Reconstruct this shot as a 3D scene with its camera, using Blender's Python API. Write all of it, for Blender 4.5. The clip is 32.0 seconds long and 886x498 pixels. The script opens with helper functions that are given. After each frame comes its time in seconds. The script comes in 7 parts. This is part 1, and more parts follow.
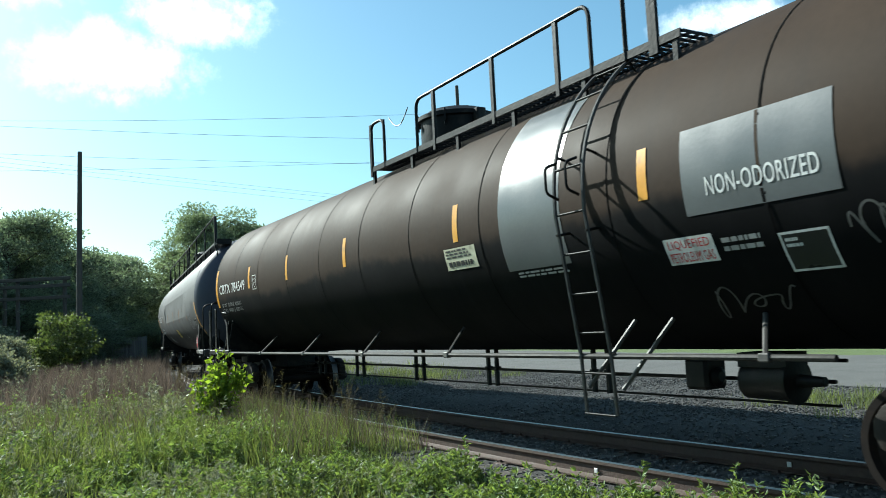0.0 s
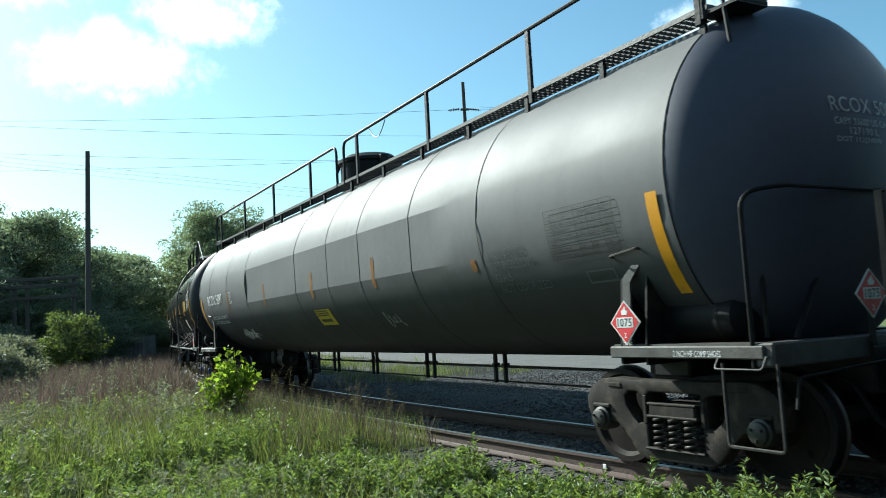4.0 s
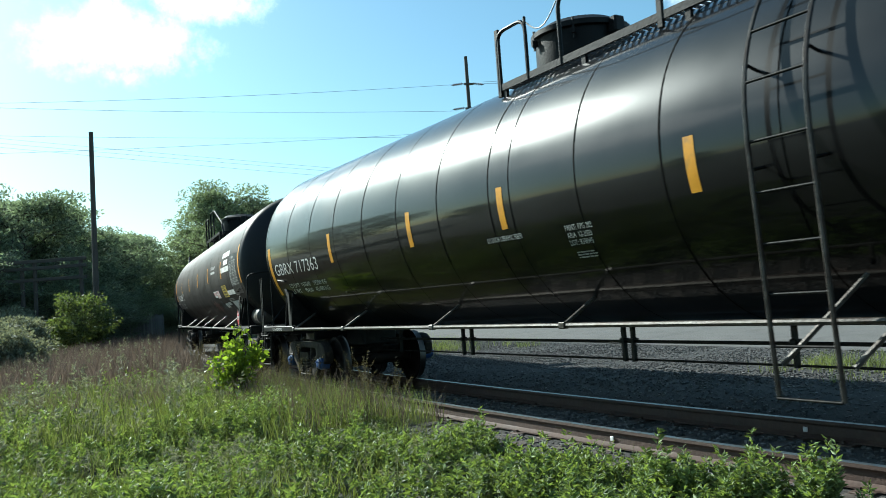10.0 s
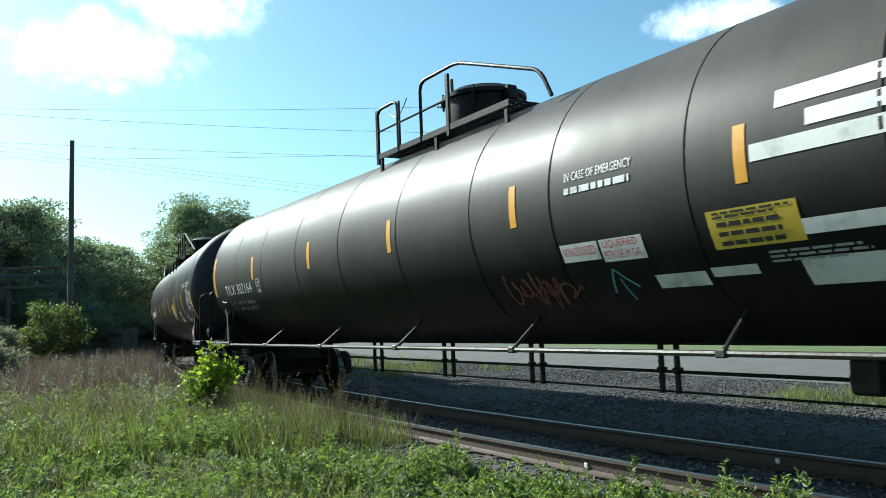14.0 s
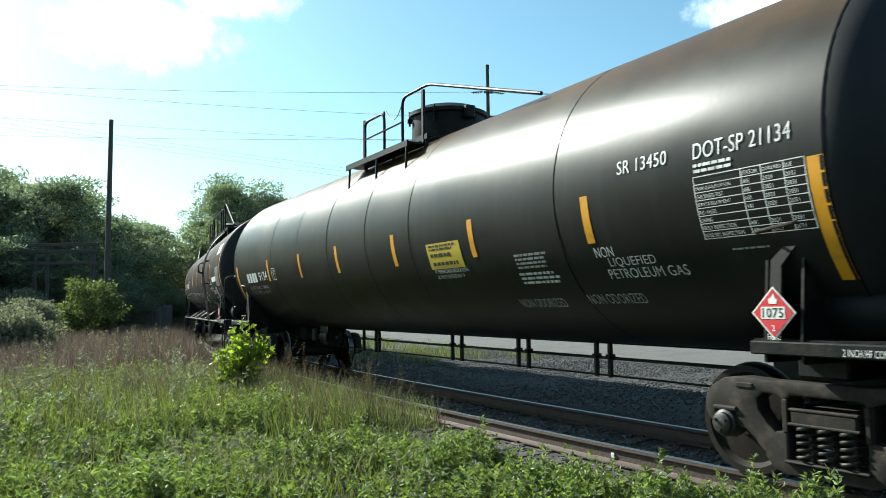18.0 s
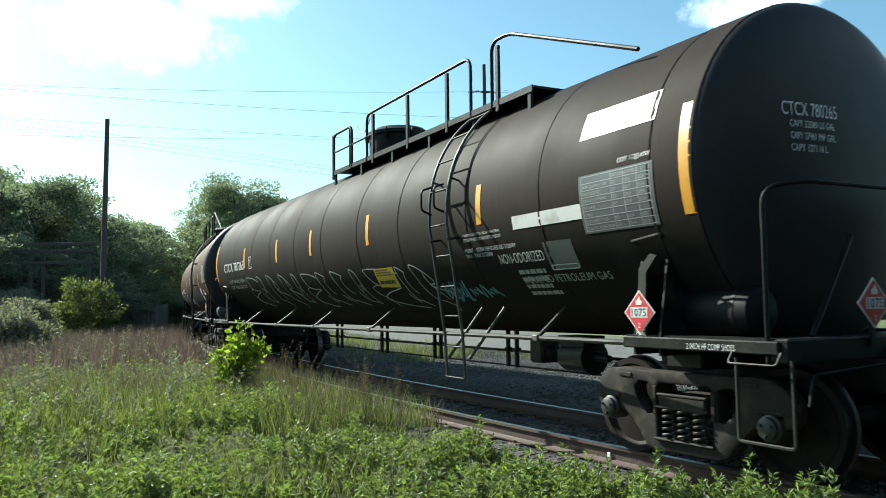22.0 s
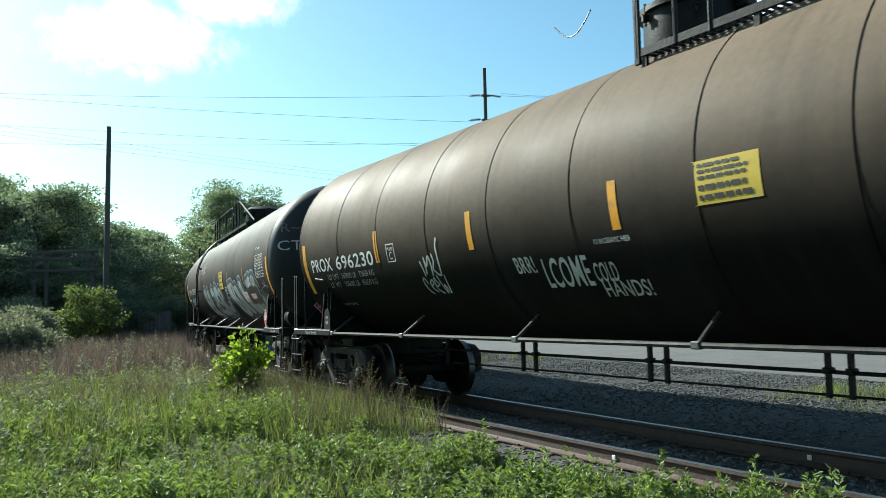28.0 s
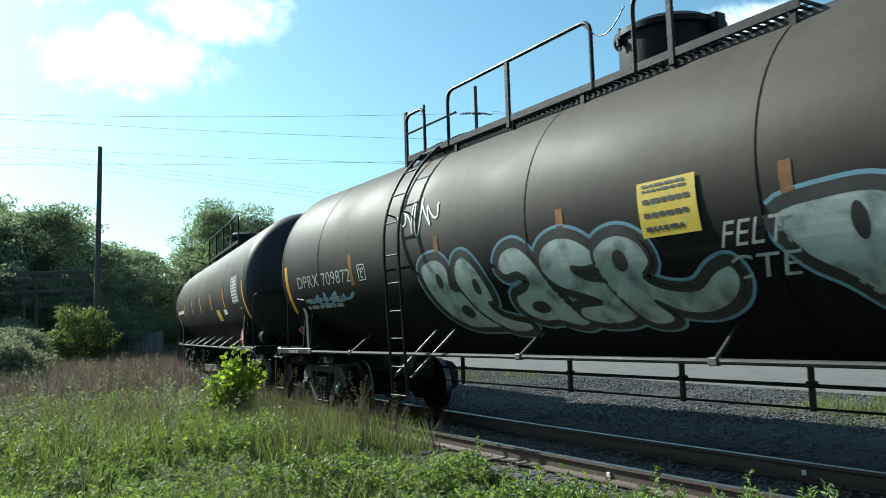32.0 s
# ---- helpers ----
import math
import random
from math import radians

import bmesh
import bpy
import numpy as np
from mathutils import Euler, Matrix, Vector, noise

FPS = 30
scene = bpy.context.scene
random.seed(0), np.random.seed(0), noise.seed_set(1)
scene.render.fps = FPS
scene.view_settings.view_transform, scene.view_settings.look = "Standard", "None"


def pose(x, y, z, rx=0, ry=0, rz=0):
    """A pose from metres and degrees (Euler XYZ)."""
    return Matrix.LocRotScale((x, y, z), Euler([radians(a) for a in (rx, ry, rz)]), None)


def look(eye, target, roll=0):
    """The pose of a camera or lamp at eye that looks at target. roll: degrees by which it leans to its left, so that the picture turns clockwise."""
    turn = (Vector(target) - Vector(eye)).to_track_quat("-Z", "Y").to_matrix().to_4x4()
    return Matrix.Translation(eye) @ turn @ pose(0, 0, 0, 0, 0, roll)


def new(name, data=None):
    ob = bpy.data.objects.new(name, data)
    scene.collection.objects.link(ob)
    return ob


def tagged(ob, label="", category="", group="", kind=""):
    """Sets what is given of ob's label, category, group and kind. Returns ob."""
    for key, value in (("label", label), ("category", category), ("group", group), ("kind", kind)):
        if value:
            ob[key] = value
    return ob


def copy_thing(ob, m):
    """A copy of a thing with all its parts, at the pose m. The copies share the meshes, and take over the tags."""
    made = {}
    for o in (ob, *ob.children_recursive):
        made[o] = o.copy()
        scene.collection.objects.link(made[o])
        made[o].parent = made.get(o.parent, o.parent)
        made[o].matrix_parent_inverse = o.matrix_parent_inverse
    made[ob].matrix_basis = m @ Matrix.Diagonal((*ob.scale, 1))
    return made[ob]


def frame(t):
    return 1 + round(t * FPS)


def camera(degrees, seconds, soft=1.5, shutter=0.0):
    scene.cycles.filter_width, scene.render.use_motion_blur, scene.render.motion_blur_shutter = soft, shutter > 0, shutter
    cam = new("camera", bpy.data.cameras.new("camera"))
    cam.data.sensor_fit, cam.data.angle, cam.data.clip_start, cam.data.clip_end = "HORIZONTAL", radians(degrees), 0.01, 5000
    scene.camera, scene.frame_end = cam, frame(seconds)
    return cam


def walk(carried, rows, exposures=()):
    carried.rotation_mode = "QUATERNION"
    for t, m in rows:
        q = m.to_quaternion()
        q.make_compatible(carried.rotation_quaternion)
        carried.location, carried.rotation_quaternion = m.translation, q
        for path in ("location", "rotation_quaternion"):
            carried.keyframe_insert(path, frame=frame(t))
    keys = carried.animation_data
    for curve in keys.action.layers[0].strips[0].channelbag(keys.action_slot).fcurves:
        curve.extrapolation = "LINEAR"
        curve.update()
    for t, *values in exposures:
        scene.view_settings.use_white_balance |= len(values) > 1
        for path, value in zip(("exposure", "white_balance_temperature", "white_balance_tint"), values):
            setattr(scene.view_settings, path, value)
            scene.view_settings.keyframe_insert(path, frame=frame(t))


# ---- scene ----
cam = camera(57.6, 32.0, soft=0.85, shutter=0.12)
PATH = [
    (0, 0, 0, 1.446, 95.52, 2.88, 1.02), (0.5, 0, 0, 1.446, 95.22, 3.00, 1.12), (1, 0, 0, 1.446, 95.04, 3.17, 1.06), (1.5, 0, 0, 1.446, 95.00, 3.67, 1.17),
    (2, 0, 0, 1.446, 95.17, 3.32, 1.39), (2.5, 0, 0, 1.446, 95.29, 3.25, 1.66), (3, 0, 0, 1.446, 95.26, 3.05, 1.67), (3.5, 0, 0, 1.446, 95.28, 3.18, 1.61),
    (5.5, 0, 0, 1.446, 95.42, 3.09, 1.36), (6, 0, 0, 1.446, 95.31, 2.96, 1.25), (6.5, 0, 0, 1.446, 95.23, 2.85, 1.15), (7, 0, 0, 1.446, 94.91, 2.86, 1.11),
    (7.5, 0, 0, 1.446, 94.57, 3.14, 1.26), (8, 0, 0, 1.446, 94.48, 2.91, 1.51), (8.5, 0, 0, 1.446, 94.31, 3.15, 1.74), (9, 0, 0, 1.446, 94.10, 3.41, 1.81),
    (9.5, 0, 0, 1.446, 93.81, 3.37, 1.63), (10, 0, 0, 1.446, 93.63, 4.01, 2.00), (10.5, 0, 0, 1.446, 93.99, 3.22, 2.67), (11, 0, 0, 1.446, 94.47, 2.60, 3.11),
    (11.5, 0, 0, 1.446, 94.95, 2.41, 2.93), (12, 0, 0, 1.446, 95.12, 2.27, 2.20), (12.5, 0, 0, 1.446, 95.05, 2.12, 1.32), (13, 0, 0, 1.446, 95.28, 2.42, 0.94),
    (13.5, 0, 0, 1.446, 95.28, 2.55, 0.78), (14, 0, 0, 1.446, 95.05, 2.25, 0.46), (14.5, 0, 0, 1.446, 95.15, 1.59, 0.01), (16.5, 0, 0, 1.446, 93.91, 1.05, 2.16),
    (17, 0, 0, 1.446, 93.95, 0.99, 2.60), (17.5, 0, 0, 1.446, 94.08, 0.62, 2.60), (18, 0, 0, 1.446, 94.09, 0.72, 2.57), (18.5, 0, 0, 1.446, 93.91, 1.17, 2.63),
    (19, 0, 0, 1.446, 93.67, 1.13, 2.72), (19.5, 0, 0, 1.446, 93.71, 1.16, 2.70), (20, 0, 0, 1.446, 93.79, 0.44, 2.47), (20.5, 0, 0, 1.446, 93.82, 0.49, 2.34),
    (21, 0, 0, 1.446, 93.95, 0.72, 2.38), (21.5, 0, 0, 1.446, 94.03, 0.78, 2.34), (22, 0, 0, 1.446, 94.06, 0.72, 2.33), (22.5, 0, 0, 1.446, 93.90, 1.22, 2.43),
    (23, 0, 0, 1.446, 93.65, 1.31, 2.40), (23.5, 0, 0, 1.446, 93.65, 1.22, 2.35), (24, 0, 0, 1.446, 93.61, 1.15, 2.43), (24.5, 0, 0, 1.446, 93.50, 1.17, 2.56),
    (25, 0, 0, 1.446, 93.50, 1.10, 2.67), (25.5, 0, 0, 1.446, 93.62, 1.24, 2.74), (26, 0, 0, 1.446, 93.76, 1.21, 2.62), (26.5, 0, 0, 1.446, 93.81, 1.36, 2.63),
    (28.5, 0, 0, 1.446, 94.55, 1.27, 2.51), (29, 0, 0, 1.446, 94.68, 1.71, 2.48), (29.5, 0, 0, 1.446, 94.76, 1.69, 2.56), (30, 0, 0, 1.446, 95.08, 1.70, 2.40),
    (30.5, 0, 0, 1.446, 95.04, 1.75, 2.19), (31, 0, 0, 1.446, 95.05, 1.94, 2.00), (31.5, 0, 0, 1.446, 95.05, 1.86, 1.93), (32, 0, 0, 1.446, 95.58, 1.78, 2.03),
]
EXPOSURES = [(0, 1.05, 5900, -2), (14.5, 1.05, 5900, -2), (16.5, 1.19, 6150, 0), (26.5, 1.22, 6200, 0), (29, 1.07, 5900, -2), (32, 1.05, 5900, -2)]
walk(cam, [(t, pose(*m)) for t, *m in PATH], EXPOSURES)

# ---------------------------------------------------------------- sky and sun
SUN = Vector((-0.648, 0.525, 0.552)).normalized()
world = bpy.data.worlds.new("sky")
scene.world = world
world.use_nodes = True
wt = world.node_tree
wt.nodes.clear()


def wnode(kind, **values):
    n = wt.nodes.new(kind)
    for key, value in values.items():
        n.inputs[key].default_value = value
    return n


def wmath(op, a, b=None, c=None):
    n = wt.nodes.new("ShaderNodeMath")
    n.operation = op
    for i, value in enumerate((a, b, c)):
        if value is None:
            continue
        if isinstance(value, (int, float)):
            n.inputs[i].default_value = value
        else:
            wt.links.new(value, n.inputs[i])
    return n.outputs[0]


sky = wt.nodes.new("ShaderNodeTexSky")
sky.sky_type, sky.sun_disc = "NISHITA", False
sky.sun_elevation, sky.sun_rotation = math.asin(SUN.z), math.atan2(SUN.x, SUN.y)
sky.air_density, sky.dust_density, sky.ozone_density = 1.0, 1.0, 2.6
direction = wt.nodes.new("ShaderNodeTexCoord").outputs["Generated"]
puff = wnode("ShaderNodeTexNoise", Scale=9.0, Detail=7.0, Roughness=0.62)
wt.links.new(direction, puff.inputs["Vector"])
wisp = wnode("ShaderNodeTexNoise", Scale=3.0, Detail=6.0, Roughness=0.6)
wt.links.new(direction, wisp.inputs["Vector"])


def cloud(az, el, wide, high):
    """How far inside one cloud a direction lies; azimuth and elevation in degrees."""
    a, e = radians(az), radians(el)
    middle = Vector((math.sin(a) * math.cos(e), math.cos(a) * math.cos(e), math.sin(e)))
    right = Vector((math.cos(a), -math.sin(a), 0))
    up = right.cross(middle)
    terms = []
    for axis, size in ((right, radians(wide)), (up, radians(high))):
        dot = wt.nodes.new("ShaderNodeVectorMath")
        dot.operation = "DOT_PRODUCT"
        wt.links.new(direction, dot.inputs[0])
        dot.inputs[1].default_value = axis
        terms.append(wmath("POWER", wmath("ABSOLUTE", wmath("DIVIDE", wmath("SUBTRACT", dot.outputs["Value"], middle.dot(axis)), size)), 2.0))
    return wmath("SUBTRACT", 1.0, wmath("ADD", *terms))


cover = None
for spot in ((-24, 18.3, 6.6, 2.6), (-17.2, 21.6, 4.6, 2.2), (-30, 22.5, 4.5, 1.6), (19, 19.3, 4.2, 1.3), 
             (48, 22, 9, 4), (75, 30, 11, 5), (110, 25, 12, 5), (-75, 20, 13, 5), (-110, 35, 12, 6), (160, 32, 14, 6), (-150, 25, 12, 5)):
    one = cloud(*spot)
    cover = one if cover is None else wmath("MAXIMUM", cover, one)
curds = wnode("ShaderNodeTexNoise", Scale=34.0, Detail=6.0, Roughness=0.65)
wt.links.new(direction, curds.inputs["Vector"])
shape = wmath("ADD", wmath("ADD", cover, wmath("MULTIPLY", wmath("SUBTRACT", puff.outputs[0], 0.5), 3.2)), wmath("MULTIPLY", wmath("SUBTRACT", curds.outputs[0], 0.52), 2.0))
mask = wt.nodes.new("ShaderNodeMapRange")
mask.interpolation_type = "SMOOTHSTEP"
wt.links.new(shape, mask.inputs[0])
mask.inputs[1].default_value, mask.inputs[2].default_value = -0.4, 1.9
soft_cover = wmath("MULTIPLY", mask.outputs[0], wmath("ADD", wmath("MULTIPLY", wisp.outputs[0], 0.6), 0.65))
white = wnode("ShaderNodeMixRGB")
white.inputs[2].default_value = (17.5, 18.0, 18.5, 1)
wt.links.new(wmath("MINIMUM", soft_cover, 1.0), white.inputs[0])
tint = wnode("ShaderNodeMixRGB")
tint.blend_type = "MULTIPLY"
tint.inputs[0].default_value = 1.0
tint.inputs[2].default_value = (0.98, 1.18, 1.08, 1)
wt.links.new(sky.outputs[0], tint.inputs[1])
wt.links.new(tint.outputs[0], white.inputs[1])
back = wnode("ShaderNodeBackground", Strength=0.072)
wt.links.new(white.outputs[0], back.inputs[0])
wt.links.new(back.outputs[0], wt.nodes.new("ShaderNodeOutputWorld").inputs[0])

sun = new("sun", bpy.data.lights.new("sun", "SUN"))
sun.data.energy, sun.data.angle, sun.data.color = 5.0, radians(0.6), (1.0, 0.95, 0.87)
sun.matrix_world = look((0, 0, 60), Vector((0, 0, 60)) - SUN)


# ---------------------------------------------------------------- materials
def mat(name, colour, rough=0.6, metal=0.0, var=0.25, scale=1.5, fine=30.0, bump=0.15, stain=None, amount=0.5, streak=0.0, rand=0.0, island=0.0, spec=0.5, clear=0.0, leaf=0.0, dust=None, dust_and_light=None, glow=(1.5, 1.5, 0.5)):
    """A procedural surface: colour varied at two scales, stains of a second colour, streaks that run down, a ragged
    upper tone of dust and painted light, fine relief.
    """
    m = bpy.data.materials.new(name)
    m.use_nodes = True
    nt = m.node_tree
    bsdf = nt.nodes["Principled BSDF"]
    out = nt.nodes["Material Output"]

    def link(a, b):
        nt.links.new(a, b)

    def math_(op, a, b, clamp=False):
        n = nt.nodes.new("ShaderNodeMath")
        n.operation, n.use_clamp = op, clamp
        for i, value in enumerate((a, b)):
            if isinstance(value, (int, float)):
                n.inputs[i].default_value = value
            else:
                link(value, n.inputs[i])
        return n.outputs[0]

    where = nt.nodes.new("ShaderNodeTexCoord").outputs["Object"]

    def noise_(size, detail=5.0, stretch=None):
        n = nt.nodes.new("ShaderNodeTexNoise")
        n.inputs["Scale"].default_value, n.inputs["Detail"].default_value = size, detail
        if stretch:
            mp = nt.nodes.new("ShaderNodeMapping")
            mp.inputs["Scale"].default_value = stretch
            link(where, mp.inputs[0])
            link(mp.outputs[0], n.inputs["Vector"])
        else:
            link(where, n.inputs["Vector"])
        return n.outputs[0]

    def mix(fac, a, b, kind="MIX"):
        n = nt.nodes.new("ShaderNodeMixRGB")
        n.blend_type = kind
        for i, value in enumerate((fac, a, b)):
            if isinstance(value, (int, float)):
                n.inputs[i].default_value = value
            elif isinstance(value, tuple):
                n.inputs[i].default_value = (*value, 1)
            else:
                link(value, n.inputs[i])
        return n.outputs[0]

    large, small = noise_(scale), noise_(fine, 3.0)
    value = math_("ADD", math_("MULTIPLY", math_("SUBTRACT", large, 0.5), var * 3.0), math_("MULTIPLY", math_("SUBTRACT", small, 0.5), var * 1.6))
    if rand:
        value = math_("ADD", value, math_("MULTIPLY", math_("SUBTRACT", nt.nodes.new("ShaderNodeObjectInfo").outputs["Random"], 0.5), rand * 2))
    if island:
        value = math_("ADD", value, math_("MULTIPLY", math_("SUBTRACT", nt.nodes.new("ShaderNodeNewGeometry").outputs["Random Per Island"], 0.5), island * 2))
    base = colour
    if stain:
        n = nt.nodes.new("ShaderNodeMapRange")
        n.inputs[1].default_value, n.inputs[2].default_value = 0.62 - amount * 0.3, 0.80 - amount * 0.3
        link(noise_(scale * 1.7, 8.0), n.inputs[0])
        base = mix(math_("MULTIPLY", n.outputs[0], 0.85), colour, stain)
    if dust:
        n = nt.nodes.new("ShaderNodeMapRange")
        n.inputs[1].default_value, n.inputs[2].default_value = 0.3, 0.75
        link(noise_(0.5, 6.0, (0.35, 1.0, 1.6)), n.inputs[0])
        base = mix(math_("MULTIPLY", n.outputs[0], 0.8), base, dust)
    # Tone split by height: dust on umber, sun and shade painted elsewhere.
    if dust_and_light:
        colour_, edge, soft = dust_and_light
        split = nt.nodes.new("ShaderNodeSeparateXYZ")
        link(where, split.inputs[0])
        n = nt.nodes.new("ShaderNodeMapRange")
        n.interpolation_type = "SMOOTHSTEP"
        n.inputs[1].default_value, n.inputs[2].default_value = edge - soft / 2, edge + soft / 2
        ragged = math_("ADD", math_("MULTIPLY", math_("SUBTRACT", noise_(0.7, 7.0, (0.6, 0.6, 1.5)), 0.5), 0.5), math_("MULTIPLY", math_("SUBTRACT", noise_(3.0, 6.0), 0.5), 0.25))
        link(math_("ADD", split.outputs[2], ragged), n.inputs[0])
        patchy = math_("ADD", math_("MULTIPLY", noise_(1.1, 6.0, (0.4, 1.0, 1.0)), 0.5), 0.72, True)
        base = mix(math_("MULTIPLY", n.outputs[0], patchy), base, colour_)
    if streak:
        n = nt.nodes.new("ShaderNodeMapRange")
        n.inputs[1].default_value, n.inputs[2].default_value = 0.5, 0.75
        link(noise_(1.0, 4.0, (5.0, 0.5, 0.35)), n.inputs[0])
        base = mix(math_("MULTIPLY", n.outputs[0], streak), base, tuple(min(1.0, c * 1.6 + 0.015) for c in colour))
    gain = nt.nodes.new("ShaderNodeHueSaturation")
    if isinstance(base, tuple):
        gain.inputs["Color"].default_value = (*base, 1)
    else:
        link(base, gain.inputs["Color"])
    link(math_("MAXIMUM", math_("ADD", value, 1.0), 0.15), gain.inputs["Value"])
    link(gain.outputs[0], bsdf.inputs["Base Color"])
    link(math_("ADD", math_("MULTIPLY", math_("SUBTRACT", large, 0.5), 0.35), rough, True), bsdf.inputs["Roughness"])
    bsdf.inputs["Metallic"].default_value = metal
    bsdf.inputs["Specular IOR Level"].default_value = spec
    bsdf.inputs["Coat Weight"].default_value = clear
    bsdf.inputs["Coat Roughness"].default_value = 0.06
    if bump:
        n = nt.nodes.new("ShaderNodeBump")
        n.inputs["Strength"].default_value, n.inputs["Distance"].default_value = bump, 0.02
        link(small, n.inputs["Height"])
        link(n.outputs[0], bsdf.inputs["Normal"])
    if leaf:
        tr = nt.nodes.new("ShaderNodeBsdfTranslucent")
        link(mix(1.0, gain.outputs[0], glow, "MULTIPLY"), tr.inputs["Color"])
        both = nt.nodes.new("ShaderNodeMixShader")
        both.inputs[0].default_value = leaf
        link(bsdf.outputs[0], both.inputs[1])
        link(tr.outputs[0], both.inputs[2])
        link(both.outputs[0], out.inputs["Surface"])
    return m


BLACK = mat("black fittings", (0.0085, 0.0084, 0.0082), 0.5, var=0.3, scale=3, stain=(0.028, 0.024, 0.0192), amount=0.3, spec=0.15)
STEEL = mat("worn steel", (0.062, 0.056, 0.049), 0.45, 0.4, var=0.3, scale=4, stain=(0.0399, 0.0285, 0.0228), amount=0.5)
GREYFIT = mat("dusty grey fittings", (0.055, 0.051, 0.046), 0.55, var=0.25, scale=4, stain=(0.0342, 0.0285, 0.02565), amount=0.5)
DIMFIT = mat("sooty grey fittings", (0.030, 0.028, 0.026), 0.6, var=0.3, scale=4, stain=(0.05, 0.044, 0.036), amount=0.35, spec=0.2)
TRUCK = mat("dusty cast steel", (0.024, 0.020, 0.017), 0.75, var=0.35, scale=5, stain=(0.062, 0.047, 0.035), amount=0.3, bump=0.12, spec=0.2)
WHEEL = mat("rusty wheel steel", (0.014, 0.0105, 0.009), 0.68, 0.1, var=0.35, scale=6, stain=(0.02, 0.013, 0.0095), amount=0.4, bump=0.06, spec=0.15)
TREAD = mat("polished wheel tread", (0.075, 0.07, 0.066), 0.42, 1.0, var=0.15, scale=8, bump=0.05)
SPRING = mat("spring steel", (0.032, 0.027, 0.023), 0.55, 0.3, var=0.3, scale=8, bump=0.1)
CAPBLUE = mat("blue bearing cap", (0.0171, 0.057, 0.171), 0.4, var=0.2, scale=9, stain=(0.0171, 0.0171, 0.0171), amount=0.35)
CAPGREY = mat("grey bearing cap", (0.03135, 0.03021, 0.0285), 0.5, 0.2, var=0.3, scale=9, stain=(0.0228, 0.0171, 0.01425), amount=0.45)
YELLOW = mat("yellow reflective strip", (0.64, 0.288, 0.0096), 0.4, var=0.12, scale=4, stain=(0.36, 0.192, 0.04), amount=0.25, bump=0.02)
FADEDORANGE = mat("faded orange strip", (0.20, 0.085, 0.014), 0.55, var=0.25, scale=4, stain=(0.09, 0.06, 0.035), amount=0.5, bump=0.02, spec=0.2)
PALEYELLOW = mat("yellow label", (0.52, 0.37, 0.035), 0.45, var=0.1, scale=5, stain=(0.4, 0.32, 0.08), amount=0.2, bump=0.02)
FADED = mat("faded cream label", (0.52, 0.50, 0.36), 0.5, var=0.15, scale=5, stain=(0.3, 0.28, 0.2), amount=0.4, bump=0.02)
WHITE = mat("white lettering paint", (0.62, 0.62, 0.60), 0.5, var=0.12, scale=5, stain=(0.32, 0.31, 0.3), amount=0.3, bump=0.02)
DIMWHITE = mat("worn white lettering", (0.30, 0.30, 0.29), 0.55, var=0.25, scale=8, bump=0.02)
WHITEPATCH = mat("white patch paint", (0.66, 0.65, 0.62), 0.5, var=0.1, scale=3, stain=(0.4, 0.38, 0.34), amount=0.35, bump=0.03)
GREYPATCH = mat("grey patch paint", (0.0969, 0.1026, 0.1054), 0.35, var=0.12, scale=2, bump=0.04)
DARKPATCH = mat("dark repaint patch", (0.01995, 0.02109, 0.0228), 0.35, var=0.15, scale=2, bump=0.04)
RED = mat("red placard", (0.50, 0.014, 0.022), 0.45, var=0.12, scale=6, stain=(0.3, 0.03, 0.03), amount=0.25, bump=0.02)
SEAM = mat("dark sheet joint", (0.004, 0.004, 0.004), 0.8, var=0.1, scale=6, bump=0, spec=0.05)
INK = mat("black ink", (0.02, 0.02, 0.02), 0.5, var=0.1, scale=6, bump=0.02)
CHROME = mat("silver spray paint", (0.42, 0.47, 0.46), 0.38, 0.25, var=0.3, scale=2.2, stain=(0.136, 0.16, 0.168), amount=0.5, bump=0.05)
PALEBLUE = mat("pale blue spray paint", (0.144, 0.264, 0.336), 0.5, var=0.25, scale=2.5, bump=0.03)
GHOST = mat("thin white spray paint", (0.34, 0.34, 0.33), 0.6, var=0.5, scale=6, bump=0.02)
HAZE = mat("worn spray paint", (0.085, 0.082, 0.078), 0.6, var=0.5, scale=6, bump=0.02)
SPRAY = mat("white spray paint", (0.50, 0.50, 0.48), 0.6, var=0.35, scale=5, bump=0.02)
RUSTRED = mat("red spray paint", (0.13, 0.034, 0.026), 0.6, var=0.4, scale=5, bump=0.02)
TEAL = mat("teal spray paint", (0.08, 0.256, 0.288), 0.55, var=0.3, scale=5, bump=0.02)
RAILSIDE = mat("rusty rail steel", (0.062, 0.037, 0.028), 0.75, 0.1, var=0.3, scale=5, stain=(0.0684, 0.0456, 0.0342), amount=0.5, bump=0.3)
RAILTOP = mat("polished rail head", (0.2052, 0.1938, 0.1767), 0.4, 1.0, var=0.1, scale=10, bump=0.02)
TIE = mat("creosoted wooden tie", (0.04275, 0.0342, 0.0285), 0.85, var=0.35, scale=4, stain=(0.0798, 0.0684, 0.057), amount=0.4, bump=0.5, rand=0.25)
STONE = mat("crushed ballast stone", (0.094, 0.091, 0.088), 0.9, var=0.3, scale=8, island=0.45, bump=0.4)
BALLAST = mat("packed ballast bed", (0.03135, 0.03021, 0.0285), 0.95, var=0.4, scale=6, fine=55, bump=0.9, stain=(0.0285, 0.02736, 0.02508), amount=0.5)
